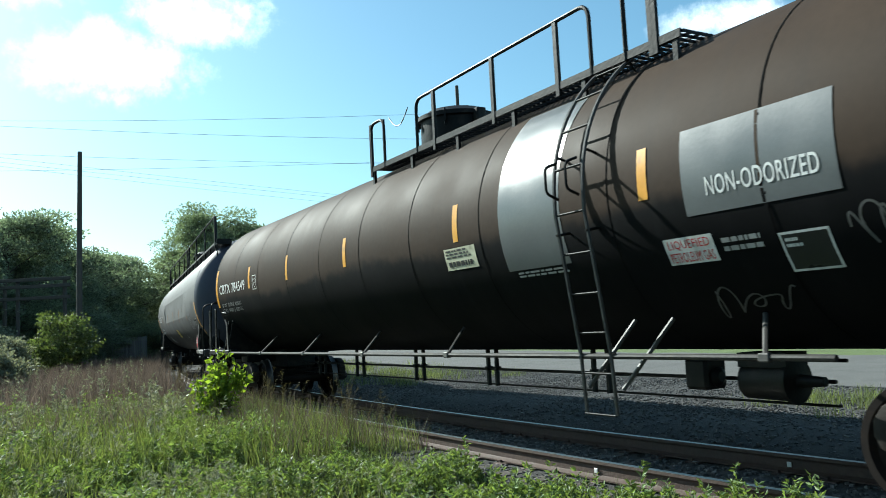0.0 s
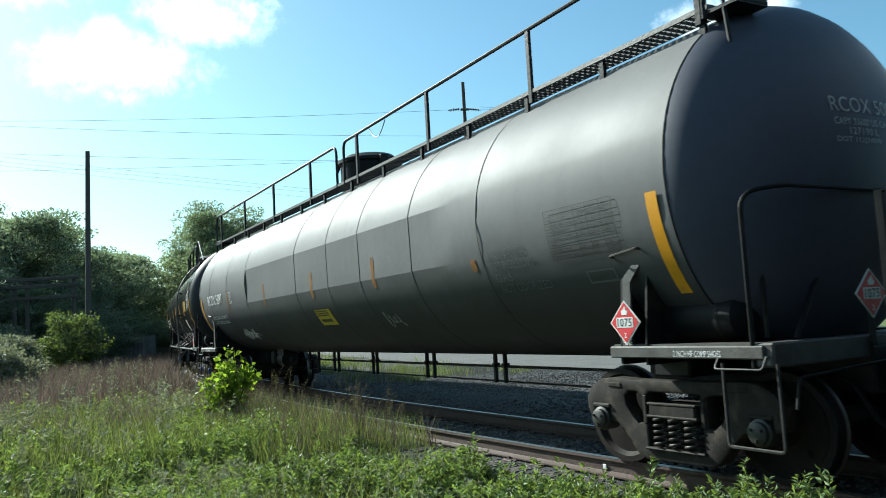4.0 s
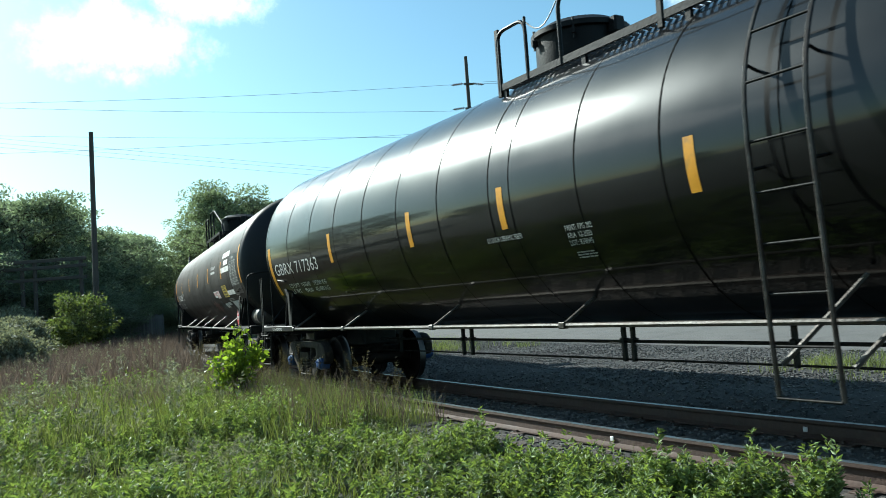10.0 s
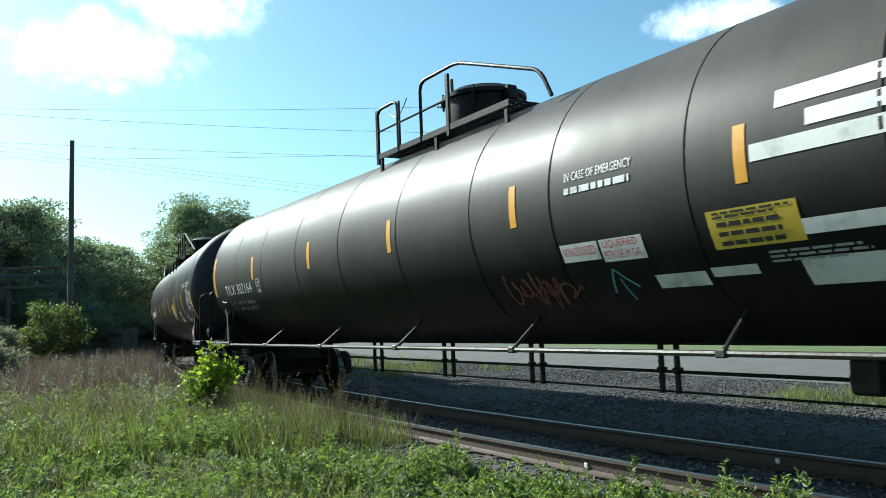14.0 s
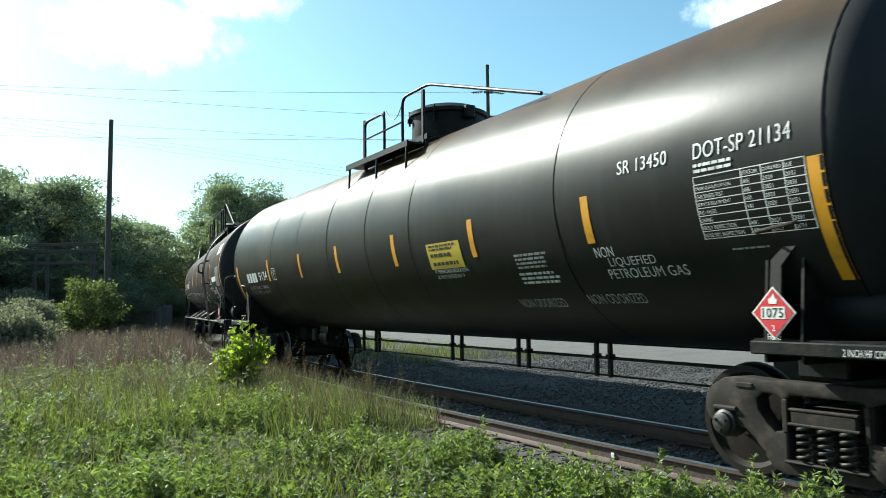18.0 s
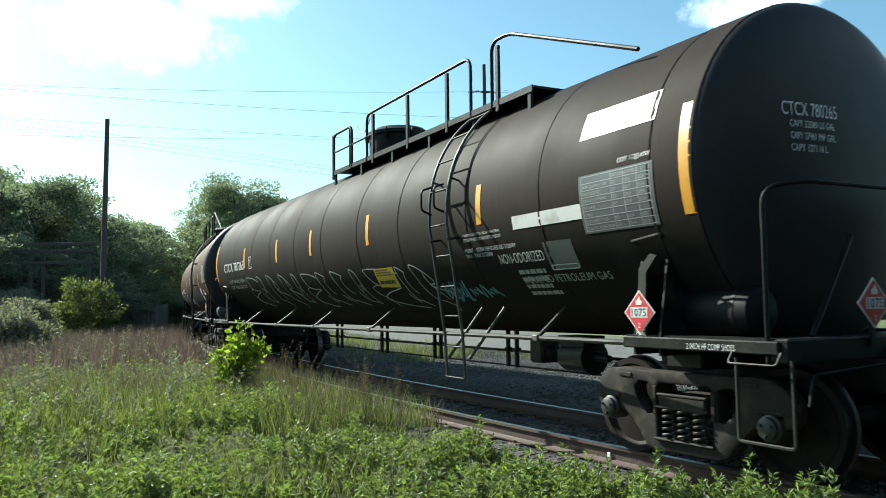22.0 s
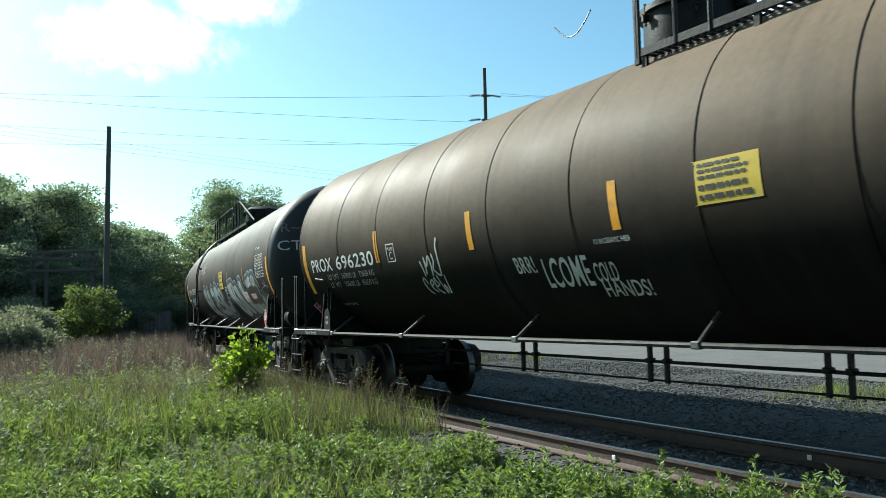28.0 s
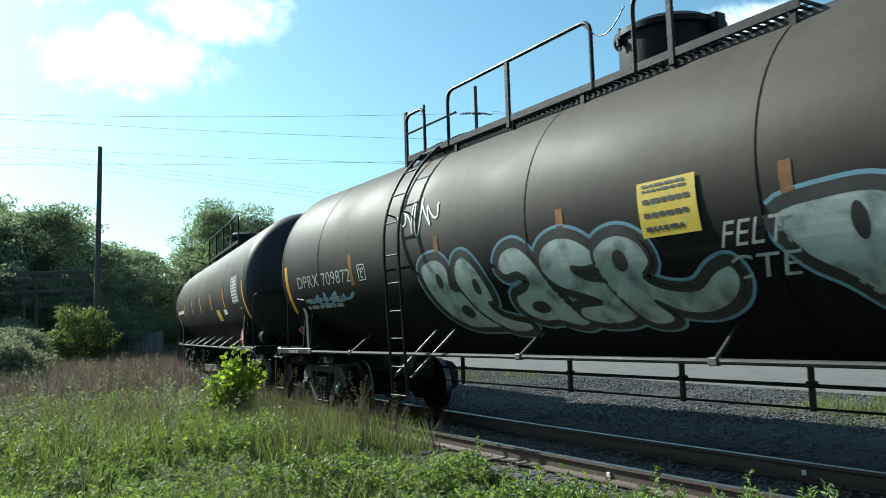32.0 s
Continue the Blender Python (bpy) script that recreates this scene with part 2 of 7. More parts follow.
ROADGRAVEL = mat("pale gravel road", (0.09576, 0.09234, 0.0855), 0.95, var=0.15, scale=0.7, fine=45, bump=0.5, stain=(0.0741, 0.07125, 0.06555), amount=0.5)
SOIL = mat("weedy soil", (0.0285, 0.0285, 0.0171), 0.95, var=0.4, scale=2, fine=30, bump=0.8, stain=(0.01995, 0.0285, 0.01026), amount=0.6)
LAWN = mat("mown lawn", (0.0855, 0.114, 0.0342), 0.9, var=0.25, scale=0.5, fine=40, bump=0.9, stain=(0.0912, 0.1254, 0.0285), amount=0.5)
GRASS = mat("green grass", (0.134, 0.160, 0.084), 0.6, var=0.25, scale=0.6, island=0.55, bump=0, spec=0.22, leaf=0.35)
DRYGRASS = mat("dry brown grass", (0.140, 0.115, 0.100), 0.9, var=0.25, scale=0.4, island=0.4, bump=0, leaf=0.3, spec=0.1, glow=(1.15, 1.05, 0.9))
SEED = mat("straw seed heads", (0.1083, 0.0912, 0.0798), 0.8, var=0.2, scale=3, island=0.3, bump=0, leaf=0.3)
WEED = mat("weed leaves", (0.154, 0.206, 0.092), 0.5, var=0.25, scale=0.8, island=0.6, bump=0, spec=0.22, leaf=0.35)
GREYWEED = mat("grey-green weed leaves", (0.200, 0.215, 0.155), 0.6, var=0.25, scale=0.8, island=0.4, bump=0, spec=0.1, leaf=0.3, glow=(1.3, 1.25, 0.85))
SHRUBLEAF = mat("dark shrub leaves", (0.085, 0.112, 0.058), 0.5, var=0.25, scale=0.6, island=0.5, bump=0, spec=0.22, leaf=0.45)
LIME = mat("lime green young leaves", (0.160, 0.225, 0.045), 0.45, var=0.2, scale=3, island=0.35, bump=0, spec=0.22, leaf=0.5)
LEAF = mat("tree leaves", (0.150, 0.176, 0.142), 0.55, var=0.25, scale=0.3, island=0.5, bump=0, spec=0.22, leaf=0.55, glow=(1.2, 1.32, 0.8))
LEAFPALE = mat("spring tree leaves", (0.156, 0.182, 0.130), 0.55, var=0.25, scale=0.3, island=0.5, bump=0, spec=0.22, leaf=0.55, glow=(1.2, 1.32, 0.8))
BARK = mat("tree bark", (0.057, 0.0456, 0.0342), 0.9, var=0.3, scale=4, bump=0.6)
POLEWOOD = mat("weathered pole wood", (0.05985, 0.05016, 0.04275), 0.85, var=0.3, scale=2, streak=0.4, bump=0.4)
POLEGREY = mat("grey steel pole", (0.2394, 0.2394, 0.2337), 0.5, 0.3, var=0.1, scale=2, bump=0.1)
WIRE = mat("power line wire", (0.057, 0.0684, 0.0798), 0.5, 0.3, var=0.1, bump=0)
GLASSY = mat("porcelain insulator", (0.057, 0.0342, 0.0285), 0.2, var=0.1, bump=0)
FENCE = mat("galvanised fence wire", (0.1824, 0.1824, 0.1767), 0.5, 0.5, var=0.15, bump=0)
PALEBOARD = mat("bleached fence board", (0.171, 0.1653, 0.1596), 0.85, var=0.3, scale=4, rand=0.3, bump=0.3)
TIMBER = mat("grey timber beam", (0.057, 0.04845, 0.04104), 0.9, var=0.3, scale=3, bump=0.4)


# ---------------------------------------------------------------- mesh building
class Shape:
    """Collects faces with a material slot each, and turns them into one mesh."""

    def __init__(self):
        self.v, self.f, self.m = [], [], []

    def add(self, verts, faces, slot=0):
        n = len(self.v)
        self.v.extend(tuple(p) for p in verts)
        self.f.extend(tuple(i + n for i in face) for face in faces)
        self.m.extend([slot] * len(faces))
        return self

    def box(self, x0, x1, y0, y1, z0, z1, slot=0, m=None, bevel=0.0):
        b = min(bevel, (x1 - x0) / 2.1, (y1 - y0) / 2.1, (z1 - z0) / 2.1)
        if b <= 0:
            pts = [Vector((x, y, z)) for z in (z0, z1) for y in (y0, y1) for x in (x0, x1)]
            faces = [(0, 2, 3, 1), (4, 5, 7, 6), (0, 1, 5, 4), (2, 6, 7, 3), (0, 4, 6, 2), (1, 3, 7, 5)]
        else:
            pts, index, faces = [], {}, []
            for sx in (0, 1):
                for sy in (0, 1):
                    for sz in (0, 1):
                        c = ((x0, x1)[sx], (y0, y1)[sy], (z0, z1)[sz])
                        d = tuple(b if s == 0 else -b for s in (sx, sy, sz))
                        for axis in range(3):
                            q = [c[i] + (0 if i == axis else d[i]) for i in range(3)]
                            index[sx, sy, sz, axis] = len(pts)
                            pts.append(Vector(q))
            for axis in range(3):
                a, c = [i for i in range(3) if i != axis]
                for s in (0, 1):
                    ring = []
                    for p, q in ((0, 0), (1, 0), (1, 1), (0, 1)):
                        k = [0, 0, 0]
                        k[axis], k[a], k[c] = s, p, q
                        ring.append(index[(*k, axis)])
                    faces.append(tuple(ring))
                for p in (0, 1):
                    for q in (0, 1):
                        k0, k1 = [0, 0, 0], [0, 0, 0]
                        k0[axis], k1[axis] = 0, 1
                        k0[a] = k1[a] = p
                        k0[c] = k1[c] = q
                        faces.append((index[(*k0, a)], index[(*k1, a)], index[(*k1, c)], index[(*k0, c)]))
            for sx in (0, 1):
                for sy in (0, 1):
                    for sz in (0, 1):
                        faces.append(tuple(index[sx, sy, sz, axis] for axis in range(3)))
        if m is not None:
            pts = [m @ p for p in pts]
        return self.add(pts, faces, slot)

    def tube(self, path, r, n=8, slot=0, closed=False, cap=True):
        pts = [Vector(p) for p in path]
        count, rings = len(pts), []
        side = None
        for i, p in enumerate(pts):
            a = pts[i - 1] if i or closed else pts[0]
            b = pts[(i + 1) % count] if i + 1 < count or closed else pts[-1]
            d = (b - a).normalized()
            if side is None:
                side = d.orthogonal().normalized()
            side = (side - d * side.dot(d)).normalized()
            up = d.cross(side)
            rad = r[i] if isinstance(r, (list, tuple)) else r
            rings.append([p + (side * math.cos(k * 2 * math.pi / n) + up * math.sin(k * 2 * math.pi / n)) * rad for k in range(n)])
        faces = []
        for i in range(count if closed else count - 1):
            j = (i + 1) % count
            faces += [(i * n + k, i * n + (k + 1) % n, j * n + (k + 1) % n, j * n + k) for k in range(n)]
        if cap and not closed:
            faces += [tuple(range(n))[::-1], tuple((count - 1) * n + k for k in range(n))]
        return self.add([p for ring in rings for p in ring], faces, slot)

    def lathe(self, profile, m=None, n=24, slot=0, slots=None, ends=True):
        """Turns (along, radius) pairs about the local x axis."""
        pts = [Vector((a, r * math.cos(k * 2 * math.pi / n), r * math.sin(k * 2 * math.pi / n))) for a, r in profile for k in range(n)]
        if m is not None:
            pts = [m @ p for p in pts]
        start = len(self.v)
        for i in range(len(profile) - 1):
            faces = [(i * n + k, i * n + (k + 1) % n, (i + 1) * n + (k + 1) % n, (i + 1) * n + k) for k in range(n)]
            if i == 0:
                self.add(pts, faces, slots[i] if slots else slot)
            else:
                self.f.extend(tuple(q + start for q in f) for f in faces)
                self.m.extend([slots[i] if slots else slot] * n)
        if ends:
            for i in (0, len(profile) - 1):
                if profile[i][1] > 1e-4:
                    self.f.append(tuple(start + i * n + k for k in range(n)))
                    self.m.append(slots[min(i, len(slots) - 1)] if slots else slot)
        return self

    def prism(self, outline, y0, y1, slot=0, m=None):
        """A flat outline in x and z, thickened along y."""
        n = len(outline)
        pts = [Vector((x, y, z)) for y in (y0, y1) for x, z in outline]
        if m is not None:
            pts = [m @ p for p in pts]
        return self.add(pts, [tuple(range(n)), tuple(range(2 * n - 1, n - 1, -1))] + [(i, i + n, (i + 1) % n + n, (i + 1) % n) for i in range(n)], slot)

    def mesh(self, name, materials, smooth=None):
        me = bpy.data.meshes.new(name)
        me.from_pydata(self.v, [], self.f)
        for m in materials:
            me.materials.append(m)
        if len(materials) > 1:
            me.polygons.foreach_set("material_index", self.m)
        if smooth is not None:
            me.polygons.foreach_set("use_smooth", [True] * len(me.polygons))
            me.set_sharp_from_angle(angle=radians(smooth))
        me.update()
        return me


def part(name, shape, materials, parent, label="", smooth=35, m=None):
    """Links one mesh as a part of a thing, or of a part of it."""
    if isinstance(shape, Shape):
        shape = shape.mesh(name, materials if isinstance(materials, (list, tuple)) else [materials], smooth)
    ob = new(name, shape)
    ob.parent = parent
    if m is not None:
        ob.matrix_basis = m
    return tagged(ob, label) if label else ob


def empty(name, parent=None, m=None):
    ob = new(name)
    ob.empty_display_size = 0.3
    ob.parent = parent
    if m is not None:
        ob.matrix_basis = m
    return ob


def bend(points, r=0.12, n=5):
    """A path with rounded corners."""
    pts = [Vector(p) for p in points]
    out = [pts[0]]
    for a, b, c in zip(pts, pts[1:], pts[2:]):
        k = min(r, (a - b).length * 0.45, (c - b).length * 0.45)
        p, q = b + (a - b).normalized() * k, b + (c - b).normalized() * k
        out += [p.lerp(b, i / n).lerp(b.lerp(q, i / n), i / n) for i in range(n + 1)]
    return out + [pts[-1]]


# ---------------------------------------------------------------- the line of the track
def curvature(s):
    return 0.00803 + 0.0000857 * max(-94.0, min(s, 30.0))


STEP = 0.25
TRACK = {}
for way in (1, -1):
    x, y, turn = 0.0, 12.056, -1.02212
    for i in range(0, 1200):
        TRACK[i * way] = (x, y, turn)
        s = i * way * STEP
        middle = turn + curvature(s) * STEP / 2 * way
        x, y = x + math.cos(middle) * STEP * way, y + math.sin(middle) * STEP * way
        turn += curvature(s) * STEP * way


def track(s):
    """Place and heading of the track's centre, s metres along it in the way of travel."""
    i = math.floor(s / STEP)
    f = s / STEP - i
    a, b = TRACK[i], TRACK[i + 1]
    return tuple(p + (q - p) * f for p, q in zip(a, b))


def beside(s, v, z=0.0):
    """A point v metres from the track's centre towards the camera's side."""
    x, y, turn = track(s)
    return Vector((x + math.sin(turn) * v, y - math.cos(turn) * v, z))


# ---------------------------------------------------------------- ground, road and track
rng = np.random.default_rng(7)


def strip(name, s0, s1, step, offsets, material, label, category, wobble=0.0, kind="structure"):
    """A band beside the track: offsets are (v, z) pairs across it."""
    rows = int((s1 - s0) / step) + 1
    local = random.Random(name)
    verts = []
    for i in range(rows):
        for j, (v, z) in enumerate(offsets):
            w = local.uniform(-wobble, wobble) if j in (0, len(offsets) - 1) else 0
            verts.append(beside(s0 + i * step, v + w, z + noise.noise((i * step * 0.7, v * 0.7, 0)) * 0.02))
    n = len(offsets)
    faces = [(i * n + j, i * n + j + 1, (i + 1) * n + j + 1, (i + 1) * n + j) for i in range(rows - 1) for j in range(n - 1)]
    ob = new(name, Shape().add(verts, faces).mesh(name, [material], 60))
    return tagged(ob, label, category, kind=kind)


GROUND = -0.42


def ground_height(x, y):
    near = math.exp(-(x * x + y * y) / 900)
    return GROUND + (noise.noise((x * 0.12, y * 0.12, 3)) * 0.10 + noise.noise((x * 0.5, y * 0.5, 9)) * 0.035) * near


radii = [0, 1, 2, 3, 4, 5, 6, 7, 8, 9, 10, 11, 12, 13, 14.5, 16, 18, 20, 23, 26, 30, 35, 42, 52, 65, 85, 120, 180, 300, 600, 1500, 4000]
verts, faces, around = [], [], 120
for r in radii:
    for k in range(around):
        a = k * 2 * math.pi / around
        verts.append((r * math.sin(a), r * math.cos(a), ground_height(r * math.sin(a), r * math.cos(a))))
for i in range(len(radii) - 1):
    faces += [(i * around + k, (i + 1) * around + k, (i + 1) * around + (k + 1) % around, i * around + (k + 1) % around) for k in range(around)]
tagged(new("ground", Shape().add(verts, faces).mesh("ground", [SOIL], 60)), "weedy brown and green soil beside the railway", "ground", kind="structure")
strip("ballast", -110, 60, 1.0, [(2.6, -0.47), (1.9, -0.33), (1.35, -0.21), (0.6, -0.2), (-0.6, -0.2), (-0.95, -0.19), (-1.25, -0.06), (-2.0, 0.04), (-4.0, 0.07), (-7.2, 0.08)], BALLAST,
      "grey crushed stone ballast bed under the rails", "ballast", 0.15)
strip("road", -110, 110, 2.0, [(-6.9, 0.09), (-8.5, 0.11), (-11.0, 0.12), (-13.5, 0.11), (-15.2, 0.09)], ROADGRAVEL, "pale grey gravel service road beyond the track", "road", 0.25)
strip("lawn", -120, 140, 4.0, [(-14.8, 0.08), (-20, 0.13), (-40, 0.15), (-70, 0.15), (-110, 0.15)], LAWN, "bright green mown lawn beyond the road", "lawn", 0.3)

railway = tagged(empty("railway_track"), "rusty railway track with polished rail heads on wooden ties", "railway track", kind="structure")
RAIL = [(-0.036, 0.0), (0.036, 0.0), (0.037, -0.03), (0.030, -0.042), (0.010, -0.055), (0.009, -0.14), (0.03, -0.155), (0.075, -0.168), (0.075, -0.182), (-0.075, -0.182), (-0.075, -0.168), (-0.03, -0.155),
        (-0.009, -0.14), (-0.010, -0.055), (-0.030, -0.042), (-0.037, -0.03)]
for side in (1, -1):
    sh = Shape()
    stations = [-110 + i * 0.75 for i in range(220)]
    verts = [beside(s, side * 0.7525 + dv, dz) for s in stations for dv, dz in RAIL]
    n = len(RAIL)
    for k in range(n):
        sh.add([], [])
    faces, slots = [], []
    for i in range(len(stations) - 1):
        for k in range(n):
            faces.append((i * n + k, i * n + (k + 1) % n, (i + 1) * n + (k + 1) % n, (i + 1) * n + k))
            slots.append(1 if k == 0 else 0)
    sh.v, sh.f, sh.m = [tuple(v) for v in verts], faces, slots
    part("rail", sh, [RAILSIDE, RAILTOP], railway, "rusty steel rail with a polished head", 30)
tie_mesh = Shape().box(-0.115, 0.115, -1.3, 1.3, -0.36, -0.19, bevel=0.012).mesh("tie", [TIE])
plate_mesh = Shape().box(-0.09, 0.09, -0.17, 0.17, -0.196, -0.176, bevel=0.006).box(0.03, 0.06, 0.08, 0.11, -0.18, -0.15).box(-0.06, -0.03, -0.11, -0.08, -0.18, -0.15).mesh("tie_plate", [RAILSIDE])
s = -44.0
while s < 24:
    x, y, turn = track(s)
    skew = math.degrees(turn) + random.uniform(-0.8, 0.8)
    tie = part("tie", tie_mesh, None, railway, m=pose(x, y, random.uniform(-0.012, 0), 0, 0, skew))
    if -18 < s < 14:
        for side in (1, -1):
            p = beside(s, side * 0.7525)
            part("tie_plate", plate_mesh, None, tie, m=pose(0, -side * 0.7525, 0))
    s += 0.53 + random.uniform(-0.02, 0.02)
for s, v in ((3.73, 0.775), (4.92, -0.725)):
    x, y, turn = track(s)
    p = beside(s, v, -0.10)
    part("rail_tag", Shape().box(-0.025, 0.025, -0.006, 0.006, -0.025, 0.025, bevel=0.004), WHITEPATCH, railway, "small pale painted tag on the rail web", m=pose(*p, 0, 0, math.degrees(turn)))


def scatter_stones(name, count, s0, s1, v0, v1, size, z, label):
    """Crushed stones as one heap of small eight-cornered lumps."""
    k = rng.random((count, 2))
    ss, vv = s0 + k[:, 0] * (s1 - s0), v0 + k[:, 1] * (v1 - v0)
    cube = np.array([(a, b, c) for c in (-1, 1) for b in (-1, 1) for a in (-1, 1)], float)
    quads = [(0, 2, 3, 1), (4, 5, 7, 6), (0, 1, 5, 4), (2, 6, 7, 3), (0, 4, 6, 2), (1, 3, 7, 5)]
    allv, allf = [], []
    for i in range(count):
        r = size * rng.uniform(0.5, 1.25)
        zz = z(vv[i]) if callable(z) else z
        c = np.array(beside(ss[i], vv[i], zz))
        pts = cube * rng.uniform(0.45, 1.0, (8, 3)) * r
        t = rng.uniform(0, 6.28)
        rot = np.array([[math.cos(t), -math.sin(t), 0], [math.sin(t), math.cos(t), 0], [0, 0, 1]])
        allf += [tuple(q + len(allv) for q in f) for f in quads]
        allv += [tuple(p) for p in pts @ rot.T * (1, 1, 0.75) + c]
    sh = Shape()
    sh.v, sh.f, sh.m = allv, allf, [0] * len(allf)
    tagged(new(name, sh.mesh(name, [STONE], None)), label, "stones", kind="stuff")


def bed(v):
    return np.interp(v, [-7.2, -4.0, -2.0, -1.25, -0.95, 1.35, 1.9, 2.6], [0.08, 0.07, 0.04, -0.06, -0.19, -0.21, -0.33, -0.47]) + 0.005


scatter_stones("ballast_stones", 10000, -17, 16, -3.6, -0.9, 0.019, bed, "loose grey crushed stones on the ballast shoulder")
scatter_stones("gravel_stones", 24000, -14, 16, -6.8, -2.6, 0.019, bed, "loose pale gravel between the track and the road")
scatter_stones("crib_stones", 5000, -20, 14, -0.65, 0.62, 0.024, -0.19, "dark crushed stones between the rails")
scatter_stones("shoulder_stones", 4500, -20, 14, 0.86, 1.9, 0.024, bed, "crushed stones beside the near rail")


# ---------------------------------------------------------------- plants
def blades(name, base, height, width, material, label, lean=0.35, category="grass"):
    """Bent grass blades, each of two pieces, in one mesh."""
    n = len(base)
    a = rng.uniform(0, 2 * math.pi, n)
    across = np.stack([np.cos(a), np.sin(a), np.zeros(n)], 1) * width[:, None] / 2
    b = rng.uniform(0, 2 * math.pi, n)
    tilt = np.stack([np.cos(b), np.sin(b), np.zeros(n)], 1) * (height * rng.uniform(0.1, lean * 2, n))[:, None]
    up = np.zeros((n, 3))
    up[:, 2] = height
    v = np.stack([base - across, base + across, base + across * 0.75 + up * 0.55 + tilt * 0.3, base - across * 0.75 + up * 0.55 + tilt * 0.3, base + up + tilt], 1).reshape(-1, 3)
    i = np.arange(n)[:, None] * 5
    quads, tris = i + np.array([0, 1, 2, 3]), i + np.array([3, 2, 4])
    me = bpy.data.meshes.new(name)
    me.from_pydata(v.tolist(), [], quads.tolist() + tris.tolist())
    me.materials.append(material)
    return tagged(new(name, me), label, category, kind="stuff")


def leaves_mesh(name, centre, along, size, wide, materials, slots=None):
    """Leaves as folded diamonds of four corners round a midrib."""
    n = len(centre)
    along = along / np.linalg.norm(along, axis=1, keepdims=True)
    r = rng.normal(size=(n, 3))
    side = np.cross(along, r)
    side /= np.linalg.norm(side, axis=1, keepdims=True)
    fold = np.cross(side, along)
    L = size[:, None]
    v = np.stack([centre, centre + along * L * 0.45 + side * L * wide + fold * L * 0.10, centre + along * L, centre + along * L * 0.45 - side * L * wide + fold * L * 0.10], 1).reshape(-1, 3)
    i = np.arange(n)[:, None] * 4
    me = bpy.data.meshes.new(name)
    me.from_pydata(v.tolist(), [], np.concatenate([i + np.array([0, 1, 2]), i + np.array([0, 2, 3])], 0).tolist())
    for m in materials:
        me.materials.append(m)
    return me


def side_of(x, y):
    """Distance of places from the track's centre, towards the camera's side."""
    s = np.arange(-108, 56, 0.5)
    line = np.array([track(q)[:3] for q in s])
    out = np.empty(len(x))
    for i in range(0, len(x), 4000):
        dx, dy = x[i:i + 4000, None] - line[None, :, 0], y[i:i + 4000, None] - line[None, :, 1]
        j = (dx * dx + dy * dy).argmin(1)
        k = np.arange(len(j))
        out[i:i + 4000] = dx[k, j] * np.sin(line[j, 2]) - dy[k, j] * np.cos(line[j, 2])
    return out


def sow(count, d0, d1, a0, a1, v_min, v_max=99, patch=None):
    """Places on the near ground: distance from the camera, azimuth in degrees, and no nearer to the track than v_min."""
    d = np.sqrt(rng.uniform(d0 * d0, d1 * d1, count))
    a = np.radians(rng.uniform(a0, a1, count))
    x, y = d * np.sin(a), d * np.cos(a)
    v = side_of(x, y)
    keep = (v > v_min + rng.normal(0, 0.12, count)) & (v < v_max)
    if patch:
        keep &= np.array([noise.noise((p * 0.55, q * 0.55, patch)) > -0.1 + rng.normal(0, 0.15) for p, q in zip(x, y)])
    x, y = x[keep], y[keep]
    return np.stack([x, y, [ground_height(p, q) - 0.02 for p, q in zip(x, y)]], 1)


base = sow(24000, 7.2, 15, -34, 33, 1.3, patch=21)
blades("grass", base, rng.uniform(0.18, 0.5, len(base)), rng.uniform(0.007, 0.016, len(base)), GRASS, "dense green grass and weeds along the track", 0.3)
base = sow(24000, 12, 21, -34, 4, 1.4, patch=9)
blades("grass", base, rng.uniform(0.3, 0.75, len(base)), rng.uniform(0.011, 0.022, len(base)), GRASS, "tall green grass beside the railway", 0.22)
base = sow(24000, 15.5, 27, -36, -3, 1.6, patch=33)
blades("dry_grass", base, rng.uniform(0.4, 0.85, len(base)), rng.uniform(0.007, 0.015, len(base)), DRYGRASS, "thin dry grass among the green", 0.3)
base = sow(60000, 23, 54, -36, -3, 1.6)
blades("dry_grass", base, rng.uniform(0.55, 1.2, len(base)), rng.uniform(0.012, 0.03, len(base)), DRYGRASS, "tall dry brown grass in front of the trees", 0.22)
base = sow(16000, 11, 28, -18, -1, 0.96, 2.8)
blades("dry_grass", base, rng.uniform(0.45, 0.98, len(base)), rng.uniform(0.006, 0.013, len(base)), DRYGRASS, "dry brown grass along the near rail", 0.22)
base = sow(14000, 11, 20, -15, -1, 1.0, 3.4)
blades("grass", base, rng.uniform(0.42, 0.78, len(base)), rng.uniform(0.008, 0.016, len(base)), GRASS, "upright green grass along the ballast edge", 0.2)
base = sow(30000, 48, 160, -40, -10, 2.0)
blades("far_grass", base, rng.uniform(0.6, 1.3, len(base)), rng.uniform(0.03, 0.08, len(base)), DRYGRASS, "rough brown grass before the far trees", 0.3)
